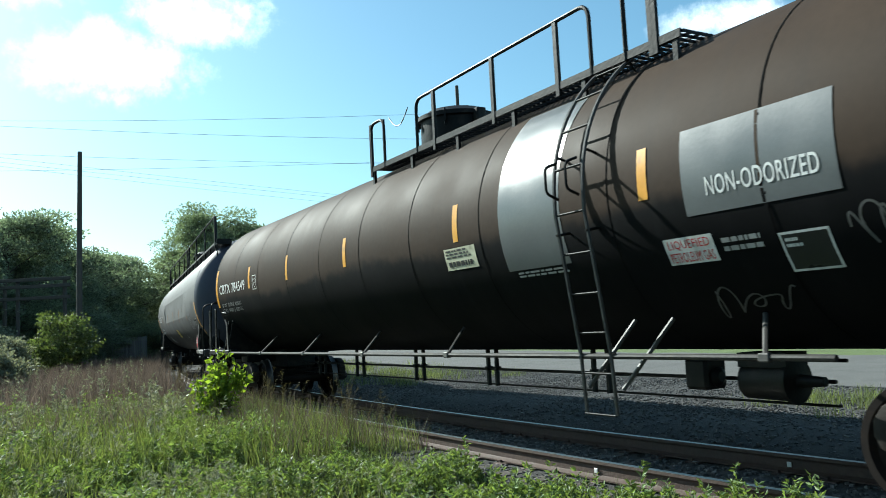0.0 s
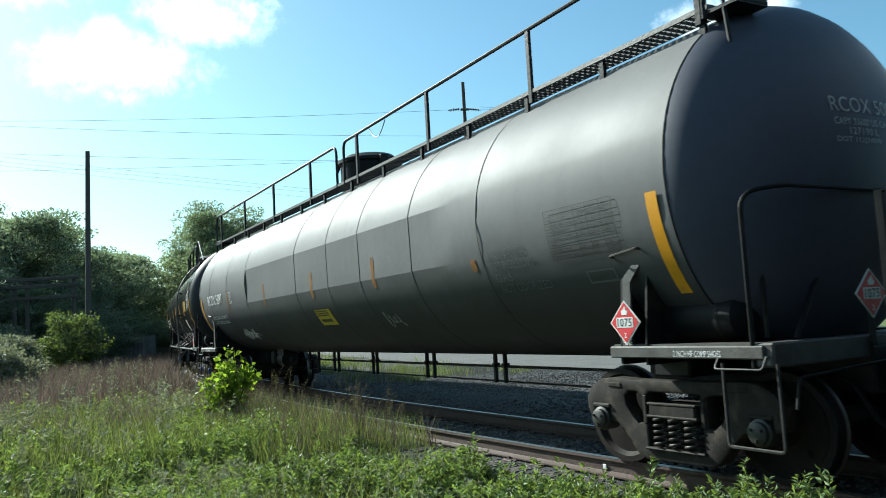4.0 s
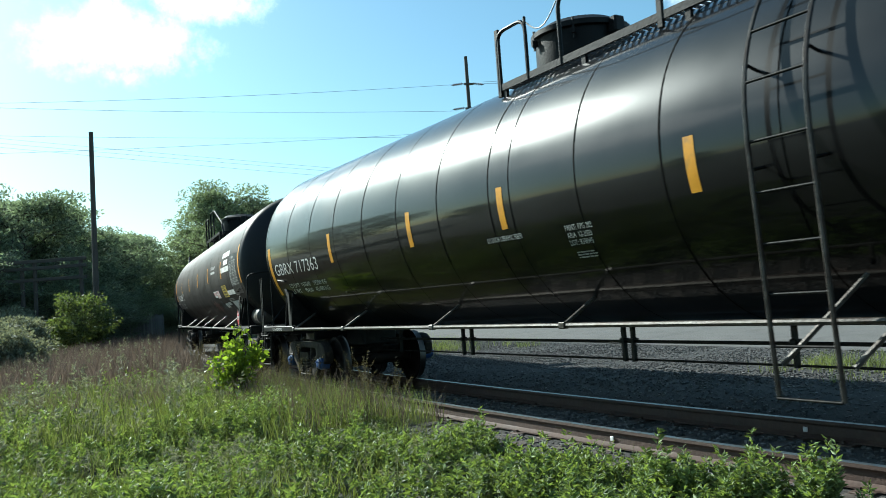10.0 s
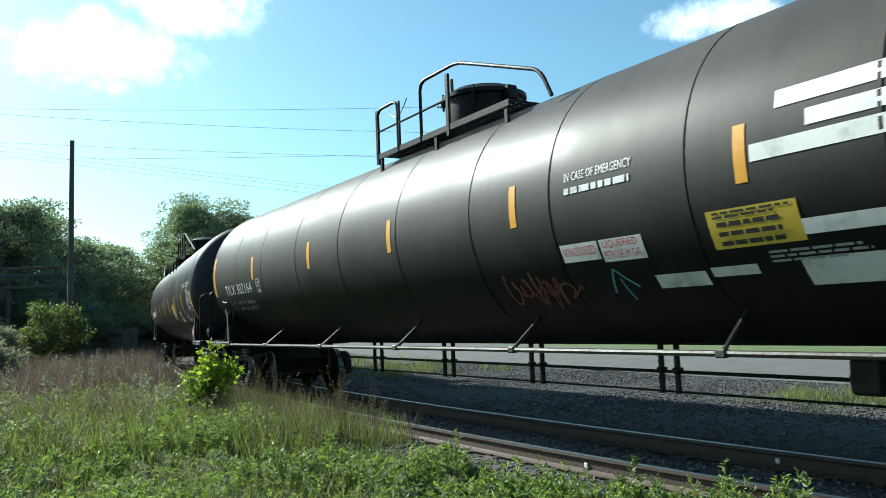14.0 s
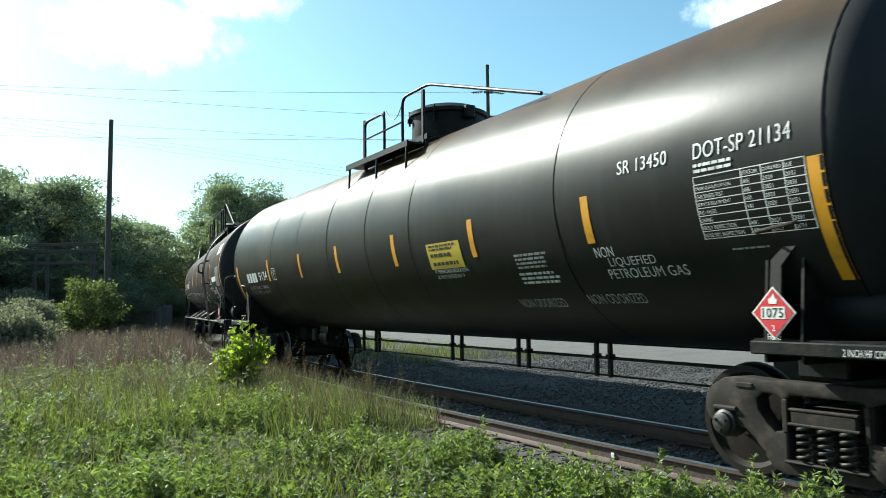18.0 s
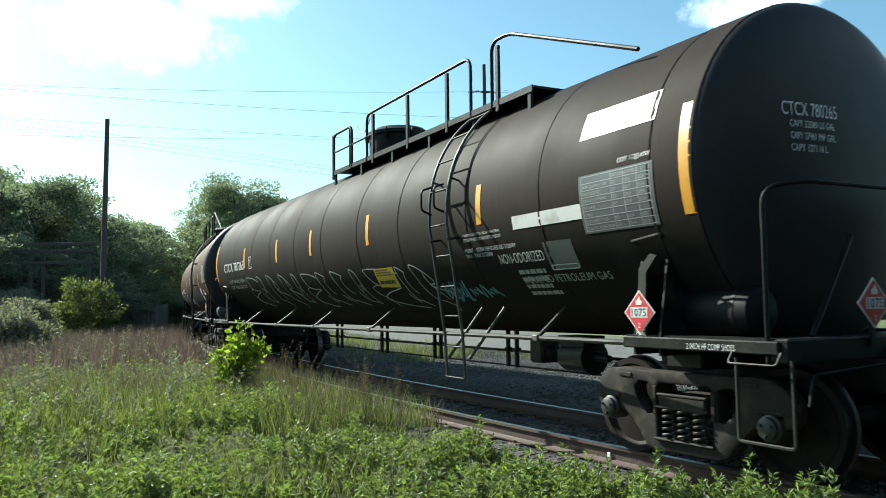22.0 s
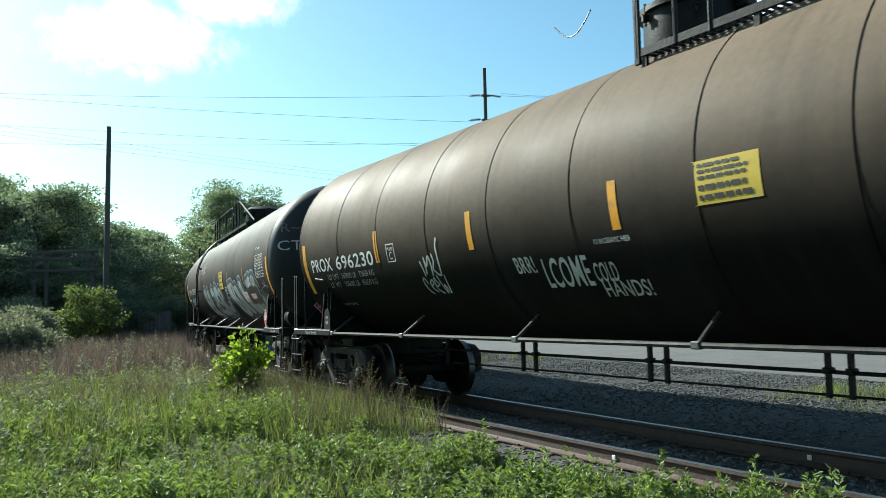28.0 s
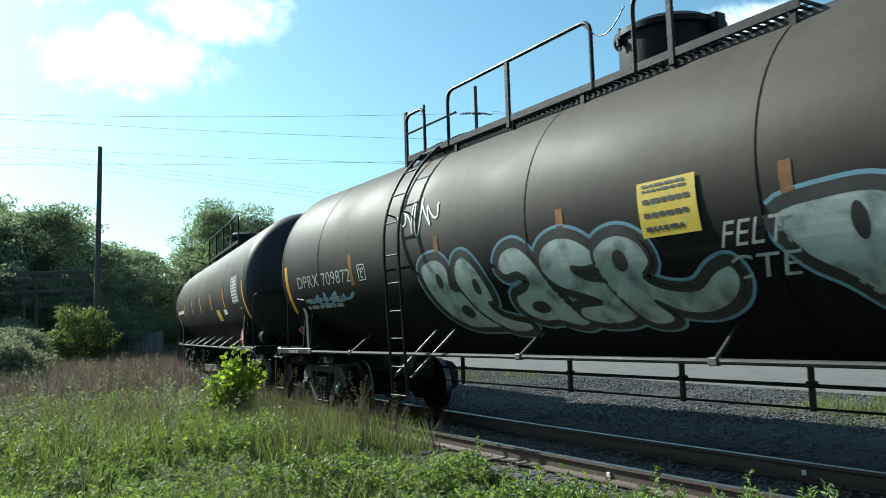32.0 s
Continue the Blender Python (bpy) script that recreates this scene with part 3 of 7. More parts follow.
# tufts on the far gravel
tufts = []
for i in range(150):
    s, v = rng.uniform(2.2, 15), rng.choice([-4.9, -4.5, -4.1]) + rng.normal(0, 0.3)
    p = np.array(beside(s, v, bed(v)))
    tufts.append(p + np.concatenate([rng.normal(0, 0.16, (45, 2)), np.zeros((45, 1))], 1))
tufts = np.concatenate(tufts)
blades("verge_grass", tufts, rng.uniform(0.06, 0.22, len(tufts)), rng.uniform(0.006, 0.012, len(tufts)), GRASS, "sparse green grass tufts on the gravel verge", 0.5)
tufts = []
for i in range(260):
    s, v = rng.uniform(-44, -7), -3.6 + rng.normal(0, 0.8) - max(0, rng.normal(0, 1.2))
    p = np.array(beside(s, v, bed(v)))
    tufts.append(p + np.concatenate([rng.normal(0, 0.2, (40, 2)), np.zeros((40, 1))], 1))
tufts = np.concatenate(tufts)
blades("verge_grass", tufts, rng.uniform(0.08, 0.3, len(tufts)), rng.uniform(0.008, 0.014, len(tufts)), GRASS, "bright grass growing beyond the far rail", 0.5)


def weeds(name, places, tall, leaf, material, label, count=26, wild=1.0):
    """Leafy weeds: upright stems with whorls of narrow leaves, all in one mesh."""
    n = len(places)
    h = rng.uniform(tall * 0.5, tall, n) * np.array([max(0.45, 0.95 + wild * 0.9 * noise.noise((p[0] * 0.8, p[1] * 0.8, 5.0)) + wild * 0.5 * noise.noise((p[0] * 2.3, p[1] * 2.3, 8.0))) for p in places])
    tilt = rng.normal(0, 0.12, (n, 2))
    f = rng.uniform(0.12, 1.0, (n, count)) ** 0.8
    c = np.empty((n, count, 3))
    for k in range(2):
        c[:, :, k] = places[:, None, k] + tilt[:, None, k] * f * h[:, None]
    c[:, :, 2] = places[:, None, 2] + f * h[:, None]
    a = rng.uniform(0, 2 * math.pi, (n, count))
    along = np.stack([np.cos(a), np.sin(a), rng.uniform(0.1, 1.1, (n, count))], 2)
    size = leaf * rng.uniform(0.6, 1.2, (n, count)) * (1.15 - 0.5 * f)
    me = leaves_mesh(name, c.reshape(-1, 3), along.reshape(-1, 3), size.ravel(), 0.19, [material])
    tagged(new(name, me), label, "weeds", kind="stuff")
    top = places.copy()
    top[:, :2] += tilt * h[:, None]
    top[:, 2] += h
    return top


weeds("leafy_weeds", sow(3600, 7.4, 13, -34, 33, 1.4, patch=4), 0.5, 0.10, WEED, "leafy bright green weeds at the foot of the bank", 30)
weeds("leafy_weeds", sow(2600, 7.4, 13, -34, 33, 1.4, patch=27), 0.36, 0.125, WEED, "low broad-leaved weeds carpeting the bank", 22)
weeds("leafy_weeds", sow(2600, 8, 17, -34, 14, 1.6, patch=11), 0.44, 0.085, GREYWEED, "grey-green leafy weeds among the grass", 24)
weeds("leafy_weeds", sow(1500, 12, 22, -34, -4, 1.8, patch=18), 0.6, 0.12, WEED, "bright leafy weeds in the rough grass", 22)
weeds("leafy_weeds", sow(1500, 12, 40, -36, -17, 2.5, patch=15), 0.95, 0.14, GREYWEED, "tall grey-green weeds in the rough grass")
weeds("leafy_weeds", sow(2400, 11.5, 20, -34, -1, 1.7, patch=40), 0.5, 0.12, WEED, "dark broad-leaved weeds among the tall grass", 22)
clump = np.concatenate([np.array(beside(s, v, -0.45)) + np.stack([rng.normal(0, 0.16, k), rng.normal(0, 0.14, k), np.zeros(k)], 1) for s, v, k in
                        ((6.2, 2.2, 12), (5.2, 2.3, 10), (4.4, 2.25, 10), (3.4, 2.2, 8))])
weeds("leafy_weeds", clump, 0.62, 0.10, WEED, "clump of broad leafy weeds beside the near rail", 34)

clump = np.concatenate([np.array(beside(s, v, -0.44)) + np.stack([rng.normal(0, 0.12, k), rng.normal(0, 0.12, k), np.zeros(k)], 1) for s, v, k in
                        ((5.9, 1.62, 14), (5.2, 1.62, 12))])
weeds("leafy_weeds", clump, 0.84, 0.10, WEED, "tall clump of broad leafy weeds beside the rail", 60)
for s, spread, k, tall in ((6.52, 0.09, 30, 0.90), (6.18, 0.12, 28, 0.74), (5.78, 0.14, 26, 0.70), (5.2, 0.32, 60, 0.56)):
    spots = np.array([beside(rng.normal(s, spread), rng.normal(1.52, 0.07), -0.46) for _ in range(k)])
    weeds("leafy_weeds", spots, tall, 0.085, WEED, "bushy clump of fresh green weeds by the ballast", 60, wild=0.2)
edge = np.array([beside(s, v, -0.46) for s, v in zip(rng.uniform(-1.5, 6.4, 1700), 1.42 + np.abs(rng.normal(0, 0.7, 1900)))])
weeds("leafy_weeds", edge, 0.40, 0.085, WEED, "dense leafy weeds along the ballast edge", 26)

# tall grasses with seed heads at the edge of the ballast
for group in range(34):
    s, v = rng.uniform(-15, 0.5), rng.uniform(1.25, 2.0)
    root = beside(s, v, -0.4)
    stalk = tagged(empty("seed_grass", m=Matrix.Translation(root)), "tall dry grass stalks with feathery seed heads", "grass", "seed grasses by the rail")
    sh, cs, al = Shape(), [], []
    for k in range(6):
        h, a, out = rng.uniform(0.7, 1.25), rng.uniform(0, 6.28), rng.uniform(0.1, 0.35)
        path = [Vector((rng.normal(0, 0.02) + math.cos(a) * out * f * f, math.sin(a) * out * f * f, h * f)) for f in (0, 0.35, 0.7, 1.0)]
        sh.tube(path, [0.003, 0.003, 0.002, 0.0015], 4)
        for q in range(40):
            f = rng.uniform(0.66, 1.0)
            p = Vector((math.cos(a) * out * f * f, math.sin(a) * out * f * f, h * f))
            cs.append(p)
            al.append((math.cos(a) * 0.6 + rng.normal(0, 0.7), math.sin(a) * 0.6 + rng.normal(0, 0.7), rng.uniform(0.2, 1.0)))
    part("stalk", sh, SEED, stalk)
    part("seed_head", leaves_mesh("seed_head", np.array(cs), np.array(al), rng.uniform(0.015, 0.05, len(cs)), 0.12, [SEED]), None, stalk)


def limbs(sh, root, height, spread, count, r0, levels=2, seed=1, low=0.28):
    """A tapered trunk with limbs that fork; returns the places of the twigs."""
    local = random.Random(seed)
    tips = []
    lean = Vector((local.uniform(-0.06, 0.06), local.uniform(-0.06, 0.06), 1))
    trunk = [Vector(root) + Vector((lean.x * height * f + local.uniform(-0.02, 0.02) * height * f, lean.y * height * f, height * f)) for f in (0, 0.15, 0.35, 0.6, 0.85, 1.0)]
    sh.tube(trunk, [r0 * k for k in (1.25, 1.0, 0.8, 0.55, 0.3, 0.1)], 8)
    for i in range(count):
        f = local.uniform(low, 0.97)
        j = min(4, int(np.searchsorted([0, 0.15, 0.35, 0.6, 0.85, 1.0], f)) - 1)
        p = trunk[j].lerp(trunk[j + 1], 0.5)
        p = Vector((p.x, p.y, root[2] + height * f))
        a = i * 2.4 + local.uniform(-0.4, 0.4)
        reach = spread * (1.05 - 0.55 * abs(f - 0.5) * 2) * local.uniform(0.65, 1.1)
        d = Vector((math.cos(a), math.sin(a), local.uniform(0.15, 0.8)))
        q = p + d * reach * 0.5
        e = q + Vector((math.cos(a + 0.4), math.sin(a + 0.4), local.uniform(0.1, 0.6))) * reach * 0.5
        sh.tube([p, q, e], [r0 * 0.32, r0 * 0.2, r0 * 0.06], 5)
        tips += [q, e, p.lerp(e, 0.75)]
        for k in range(levels):
            b = a + local.uniform(-1.3, 1.3)
            t = q + Vector((math.cos(b), math.sin(b), local.uniform(-0.1, 0.7))) * reach * local.uniform(0.25, 0.5)
            sh.tube([q, t], [r0 * 0.12, r0 * 0.04], 4)
            tips.append(t)
    tips.append(trunk[-1])
    return tips


def clumps(tips, per, ball, size, materials, name="crown"):
    """A crown of separate leaf clumps, uneven in size, denser above, with gaps between them."""
    pts, along = [], []
    for t in tips:
        if rng.random() < 0.1:
            continue
        k = rng.uniform(0.5, 1.25)
        n = int(per * k * k * 1.15)
        r = rng.normal(0, 1, (n, 3))
        r /= np.linalg.norm(r, axis=1, keepdims=True)
        r[:, 2] = np.where(rng.random(n) < 0.6, np.abs(r[:, 2]), r[:, 2])
        p = np.array(tuple(t)) + r * (ball * k * rng.uniform(0.3, 1.0, n) ** 0.5)[:, None] * np.array((1.15, 1.15, 0.62))
        pts.append(p)
        along.append(r + rng.normal(0, 0.6, r.shape) + (0, 0, -0.3))
    pts, along = np.concatenate(pts), np.concatenate(along)
    return leaves_mesh(name, pts, along, rng.uniform(size * 0.6, size * 1.3, len(pts)), 0.34, materials)


def crown(tips, per, ball, size, materials, name="crown"):
    pts = np.repeat(np.array([tuple(t) for t in tips]), per, 0)
    r = rng.normal(0, 1, pts.shape)
    r /= np.linalg.norm(r, axis=1, keepdims=True)
    pts = pts + r * (ball * rng.uniform(0.2, 1.0, len(pts)) ** 0.6)[:, None] * (1, 1, 0.8)
    along = r + rng.normal(0, 0.7, r.shape) + (0, 0, -0.25)
    return leaves_mesh(name, pts, along, rng.uniform(size * 0.6, size * 1.25, len(pts)), 0.34, materials)


# the young lime-green sapling
root = (-4.46, 15.0, ground_height(-4.46, 15.0) - 0.02)
sapling = tagged(empty("sapling", m=Matrix.Translation(root)), "young sapling with bright lime-green leaves in the grass", "sapling")
sh = Shape()
tips = []
for k, (dx, dy, h) in enumerate(((0, 0, 1.62), (0.15, 0.05, 1.45), (-0.14, 0.1, 1.3), (0.05, -0.15, 1.1), (0.30, -0.05, 1.2), (-0.26, -0.05, 1.0))):
    path = [Vector((dx * 0.2, dy * 0.2, 0)), Vector((dx * 0.6, dy * 0.6, h * 0.5)), Vector((dx * 1.5, dy * 1.5, h))]
    sh.tube(path, [0.014, 0.009, 0.003], 6)
    for q in range(15):
        f = rng.uniform(0.3, 1.0)
        p = path[0].lerp(path[1], f * 2) if f < 0.5 else path[1].lerp(path[2], f * 2 - 1)
        e = p + Vector((rng.normal(0, 0.10), rng.normal(0, 0.10), rng.uniform(0.0, 0.12)))
        sh.tube([p, e], [0.004, 0.002], 4)
        tips += [e, e.lerp(p, 0.4)]
part("stem", sh, BARK, sapling)
part("leaves", crown(tips, 7, 0.13, 0.115, [LIME], "leaves"), None, sapling, "lime-green young leaves")

# rounded shrub and pale brush in front of the trees
for (x, y, h, w, per, material, label) in ((-19.5, 39.4, 3.6, 2.2, 75, SHRUBLEAF, "rounded green shrub in the rough grass"), (-26.0, 44.5, 3.3, 2.6, 80, GREYWEED, "pale grey-green brush in the rough grass"),
                                           (-20.5, 31.5, 2.6, 2.2, 80, GREYWEED, "low grey-green brush in the rough grass"), (-25.5, 36.5, 2.6, 2.3, 80, GREYWEED, "pale grey-green brush in the rough grass"),
                                           (-15.6, 26.2, 1.7, 1.7, 70, GREYWEED, "pale grey-green brush in the rough grass"), (-19.6, 34.6, 2.5, 1.5, 60, GREYWEED, "pale grey-green brush in the rough grass"), (-17.4, 28.0, 2.1, 2.0, 70, GREYWEED, "low grey-green brush in the rough grass")):
    ob = tagged(empty("shrub", m=Matrix.Translation((x, y, GROUND))), label, "shrub")
    sh = Shape()
    tips = limbs(sh, (0, 0, 0), h * 0.8, w * 0.75, 22, 0.05, 2, int(-x * 10))
    part("stem", sh, BARK, ob)
    part("leaves", crown(tips, per, 0.46, 0.13, [material], "leaves"), None, ob)


def tree_model(seed, height, spread, count, per, ball, size, material, label, bare=0.0):
    """One broad-leaved tree: trunk and crown are its parts."""
    ob = tagged(empty("tree", m=Matrix.Translation((0, 300 + seed * 40, GROUND))), label, "tree")
    sh = Shape()
    tips = limbs(sh, (0, 0, 0), height * 0.9, spread, count, height * 0.018, 3, seed, 0.1)
    tips = [t for t in tips if t.z > height * bare]
    part("trunk", sh, BARK, ob)
    part("crown", clumps(tips, int(per * 1.15), ball * 0.95, size * 0.85, [material]), None, ob)
    return ob


OAK = tree_model(1, 11.0, 4.2, 44, 105, 1.0, 0.21, LEAF, "tall broad-leaved tree in full dark green leaf")
ASH = tree_model(2, 12.0, 3.6, 46, 95, 0.95, 0.21, LEAFPALE, "tall leafy tree in fresh spring green")
ELM = tree_model(3, 9.5, 3.8, 42, 100, 0.95, 0.20, LEAF, "leafy woodland tree with an uneven crown")
BROAD = tree_model(4, 13.0, 4.6, 54, 100, 1.05, 0.22, LEAFPALE, "large spreading tree in fresh green leaf beyond the track")
used = set()


def plant(model, az, dist, height, turn, extra=1.0):
    """Stands a tree at an azimuth and distance from the camera; its height is in proportion to its model's."""
    tall = {OAK: 11.0, ASH: 12.0, ELM: 9.5, BROAD: 13.0}[model]
    a, k = radians(az), height / tall
    m = Matrix.LocRotScale((dist * math.sin(a), dist * math.cos(a), GROUND - 0.05), Euler((0, 0, turn)), None)
    if model in used:
        ob = copy_thing(model, m)
    else:
        ob = model
        ob.matrix_basis = m
        used.add(model)
    ob.scale = (k * extra, k * extra, k)
    return ob


# the wood on the near side, towards the far end of the line
for i, (az, dist, top, extra) in enumerate(((-37, 66, 9.6, 1.0), (-34.2, 62, 8.9, 1.05), (-31.8, 66, 9.2, 1.0), (-29.6, 60, 8.9, 1.0), (-28.4, 70, 8.6, 1.1), (-27.0, 62, 7.9, 1.0), (-25.6, 72, 6.5, 1.1), (-24.4, 78, 6.2, 1.2),
                                            (-23.4, 82, 6.2, 1.1), (-22.5, 90, 5.4, 1.1), (-32.5, 54, 5.0, 1.3), (-29.0, 56, 4.0, 1.3), (-35.5, 56, 5.5, 1.2), (-26.2, 66, 4.6, 1.3), (-30.6, 74, 7.0, 1.2), (-24.0, 95, 4.6, 1.4), (-22.2, 110, 4.2, 1.4),
                                            (-21.4, 120, 3.4, 1.4))):
    plant((OAK, ELM, ASH)[i % 3], az, dist, 1.9 + dist * math.tan(radians(top)), i * 1.7, extra)
# trees beyond the track
for i, (az, dist, top, extra) in enumerate(((-18.9, 92, 6.4, 1.0), (-17.4, 88, 8.0, 1.0), (-16.2, 84, 9.2, 1.0), (-14.6, 86, 8.4, 1.0), (-13.0, 88, 7.4, 1.0), (-19.9, 100, 4.4, 1.0), (-11.0, 90, 6.6, 1.1), (-8.0, 96, 6.0, 1.1), (-4.5, 98, 5.6, 1.1),
                                            (-1.0, 100, 5.2, 1.1), (3.0, 96, 5.6, 1.2), (7.0, 92, 6.0, 1.2), (11.0, 86, 6.2, 1.2), (15.0, 80, 7.2, 1.1), (18.5, 74, 8.0, 1.0), (21.5, 70, 8.8, 1.0), (24.0, 66, 9.5, 1.0), (26.5, 64, 10.2, 1.0), (29.0, 62, 10.4, 1.0),
                                            (32.0, 60, 10.6, 1.0), (35.5, 58, 10.6, 1.0))):
    plant((BROAD, ASH, BROAD, OAK)[i % 4], az, dist, 1.9 + dist * math.tan(radians(top)), i * 2.3, extra)
# thicket at the foot of the wood
for i in range(26):
    az = -38 + i * 0.68
    plant((ELM, ASH)[i % 2], az, 57 + (i * 7) % 5 + max(0, az + 27) * 3.5, 3.2 + (i * 13) % 5 * 0.35, i * 2.1, 1.9)
for i in range(22):
    az = -19.5 + i * 2.5
    plant((ASH, ELM)[i % 2], az, 84 - abs(az - 5) * 0.2 - (az > 14) * (az - 14) * 1.0, 3.4 + (i * 11) % 4 * 0.4, i * 1.3, 1.9)
# unseen trees behind the camera, added for dark reflections in the tanks
for i, (az, dist, top) in enumerate(((-60, 70, 4), (-76, 66, 4), (-92, 60, 5), (-108, 48, 9), (-122, 32, 18), (-136, 34, 17), (-150, 32, 18), (-164, 34, 17), (-178, 34, 18), (168, 36, 17), (154, 38, 15), (140, 44, 13), (-47, 52, 10))):
    plant((OAK, BROAD, ELM)[i % 3], az, dist, 1.9 + dist * math.tan(radians(top)), i * 1.1, 1.25)

# ---------------------------------------------------------------- poles, wires, fence
def at(az, dist, z=0.0):
    return Vector((dist * math.sin(radians(az)), dist * math.cos(radians(az)), z))


def pole(name, az, dist, top, r, material, label, arms=(), lean=(0, 0), turn=0):
    p = at(az, dist, GROUND)
    ob = tagged(empty(name, m=Matrix.Translation(p)), label, "pole")
    h = top - GROUND
    part("shaft", Shape().tube([(0, 0, -0.3), (lean[0] * 0.5, lean[1] * 0.5, h * 0.5), (*lean, h)], [r, r * 0.85, r * 0.68], 14), material, ob)
    for z, half in arms:
        m = Matrix.Translation((lean[0], lean[1], z - GROUND)) @ Matrix.Rotation(turn, 4, "Z")
        part("crossarm", Shape().box(-half, half, -0.3, -0.15, -0.07, 0.07, bevel=0.02), POLEWOOD, ob, m=m)
        for s in (-1, 1):
            sh = Shape().lathe([(0.0, 0.03)] + [q for k in range(6) for q in ((0.06 + k * 0.12, 0.03), (0.08 + k * 0.12, 0.10), (0.12 + k * 0.12, 0.09), (0.13 + k * 0.12, 0.03))] + [(0.85, 0.02)], Matrix.Translation((s * half, 0, 0.1)) @ Matrix.Rotation(0.12 if s > 0 else math.pi - 0.12, 4, "Y"), 10)
            part("insulator", sh, GLASSY, ob, m=m)
    return ob


pole("utility_pole", -25.22, 45, 11.4, 0.16, POLEWOOD, "bare weathered wooden pole standing in the grass", lean=(0.12, 0))
pole("utility_pole", 0.85, 55, 18.15, 0.17, POLEWOOD, "dark wooden power pole with two crossarms", ((16.15, 0.32), (14.45, 0.32)), turn=0.2)
pole("utility_pole", 23.84, 47, 14.0, 0.16, POLEGREY, "pale grey power pole on the lawn", ((13.2, 0.32),), turn=-0.4)
pole("thin_mast", -24.3, 74, 9.8, 0.05, POLEGREY, "thin grey mast rising behind the trees")


def wire(a, b, sag, r):
    sh = Shape()
    sh.tube([a.lerp(b, f / 16) - Vector((0, 0, sag * 4 * (f / 16) * (1 - f / 16))) for f in range(17)], r, 4, cap=False)
    tagged(new("power_line", sh.mesh("power_line", [WIRE], 60)), "thin overhead power line wire", "wire", "overhead wires")


# upper line on the near poles, then three thin lines far behind
for z, left in ((16.25, 17.3), (14.4, 17.75)):
    head = at(0.85, 55, z)
    wire(at(-42, 68, left), head + Vector((-1.1, 0, 0)), 0.4, 0.011)
    for off in (-1.0, 1.0):
        wire(head + Vector((1.1, off * 0.3, 0)), at(23.84, 47, 13.5) + Vector((off, -off * 0.6, 0)), 0.6, 0.010)
        wire(at(23.84, 47, 13.5) + Vector((off, -off * 0.6, 0)), at(50, 60, 14), 0.5, 0.010)
for left, z in ((15.65, 12.55), (13.7, 12.95)):
    wire(at(-42, 68, left), at(0.85, 55, z), 0.3, 0.010)
for left, end in ((19.3, 15.55), (18.85, 15.25), (18.6, 14.3)):
    wire(at(-42, 80, left), at(12, 120, end), 0.5, 0.012)

frame_ = tagged(empty("timber_frame", m=Matrix.Translation(at(-28.6, 52, GROUND))), "weathered timber post and beam frame before the wood", "timber frame")
for x in (-0.85, -0.1, 2.6):
    part("post", Shape().box(-0.09, 0.09, -0.09, 0.09, -0.2, 5.75, bevel=0.02), TIMBER, frame_, m=pose(x, 0, 0))
for z in (4.65, 5.32, 5.72):
    part("beam", Shape().box(-3.0, 3.0, -0.18, -0.1, -0.1, 0.1, bevel=0.02), TIMBER, frame_, m=pose(0, 0, z))
pale_fence = tagged(empty("pale_fence", m=Matrix.Translation(at(-22.1, 70, GROUND))), "weathered pale grey board fence at the end of the meadow", "fence")
for k in range(17):
    tall = 2.35 + rng.uniform(-0.06, 0.06)
    part("board", Shape().prism([(-0.06, -0.2), (0.06, -0.2), (0.06, tall - 0.08), (0, tall), (-0.06, tall - 0.08)], -0.012, 0.012), PALEBOARD, pale_fence, m=Matrix.Rotation(radians(22), 4, "Z") @ Matrix.Translation(((k - 8) * 0.145, 0, 0)))
for z in (0.4, 1.9):
    part("rail", Shape().box(-1.25, 1.25, 0.014, 0.06, z - 0.05, z + 0.05, bevel=0.01), PALEBOARD, pale_fence, m=Matrix.Rotation(radians(22), 4, "Z"))
wire_fence = tagged(empty("wire_fence"), "grey wire fence at the edge of the wood", "fence")
line = [at(-40, 60), at(-33, 58), at(-27, 60), at(-23.2, 66), at(-21, 74)]
for a, b in zip(line, line[1:]):
    n = int((b - a).length / 3)
    for k in range(n):
        p = a.lerp(b, k / n)
        part("fence_post", Shape().tube([(0, 0, -0.2), (0, 0, 1.9)], 0.035, 6), FENCE, wire_fence, m=Matrix.Translation((p.x, p.y, GROUND)))
    for z in (0.2, 0.6, 1.0, 1.4, 1.85):
        part("fence_wire", Shape().tube([a + Vector((0, 0, GROUND + z)), b + Vector((0, 0, GROUND + z))], 0.012, 4), FENCE, wire_fence)


# ---------------------------------------------------------------- tank cars: running gear
ZC = 2.60          # height of the tank's axis over the rails
PIVOT = 7.65       # truck centres from the car's middle
WHEEL_R = 0.457


def wheel_profile():
    return [(-0.10, 0.05), (-0.10, 0.12), (-0.05, 0.14), (-0.03, 0.36), (-0.07, 0.40), (-0.07, 0.455), (0.03, 0.459), (0.05, 0.470), (0.058, 0.485), (0.07, 0.482), (0.075, 0.45), (0.07, 0.40), (0.0, 0.36), (0.02, 0.14), (0.08, 0.12), (0.08, 0.05)]


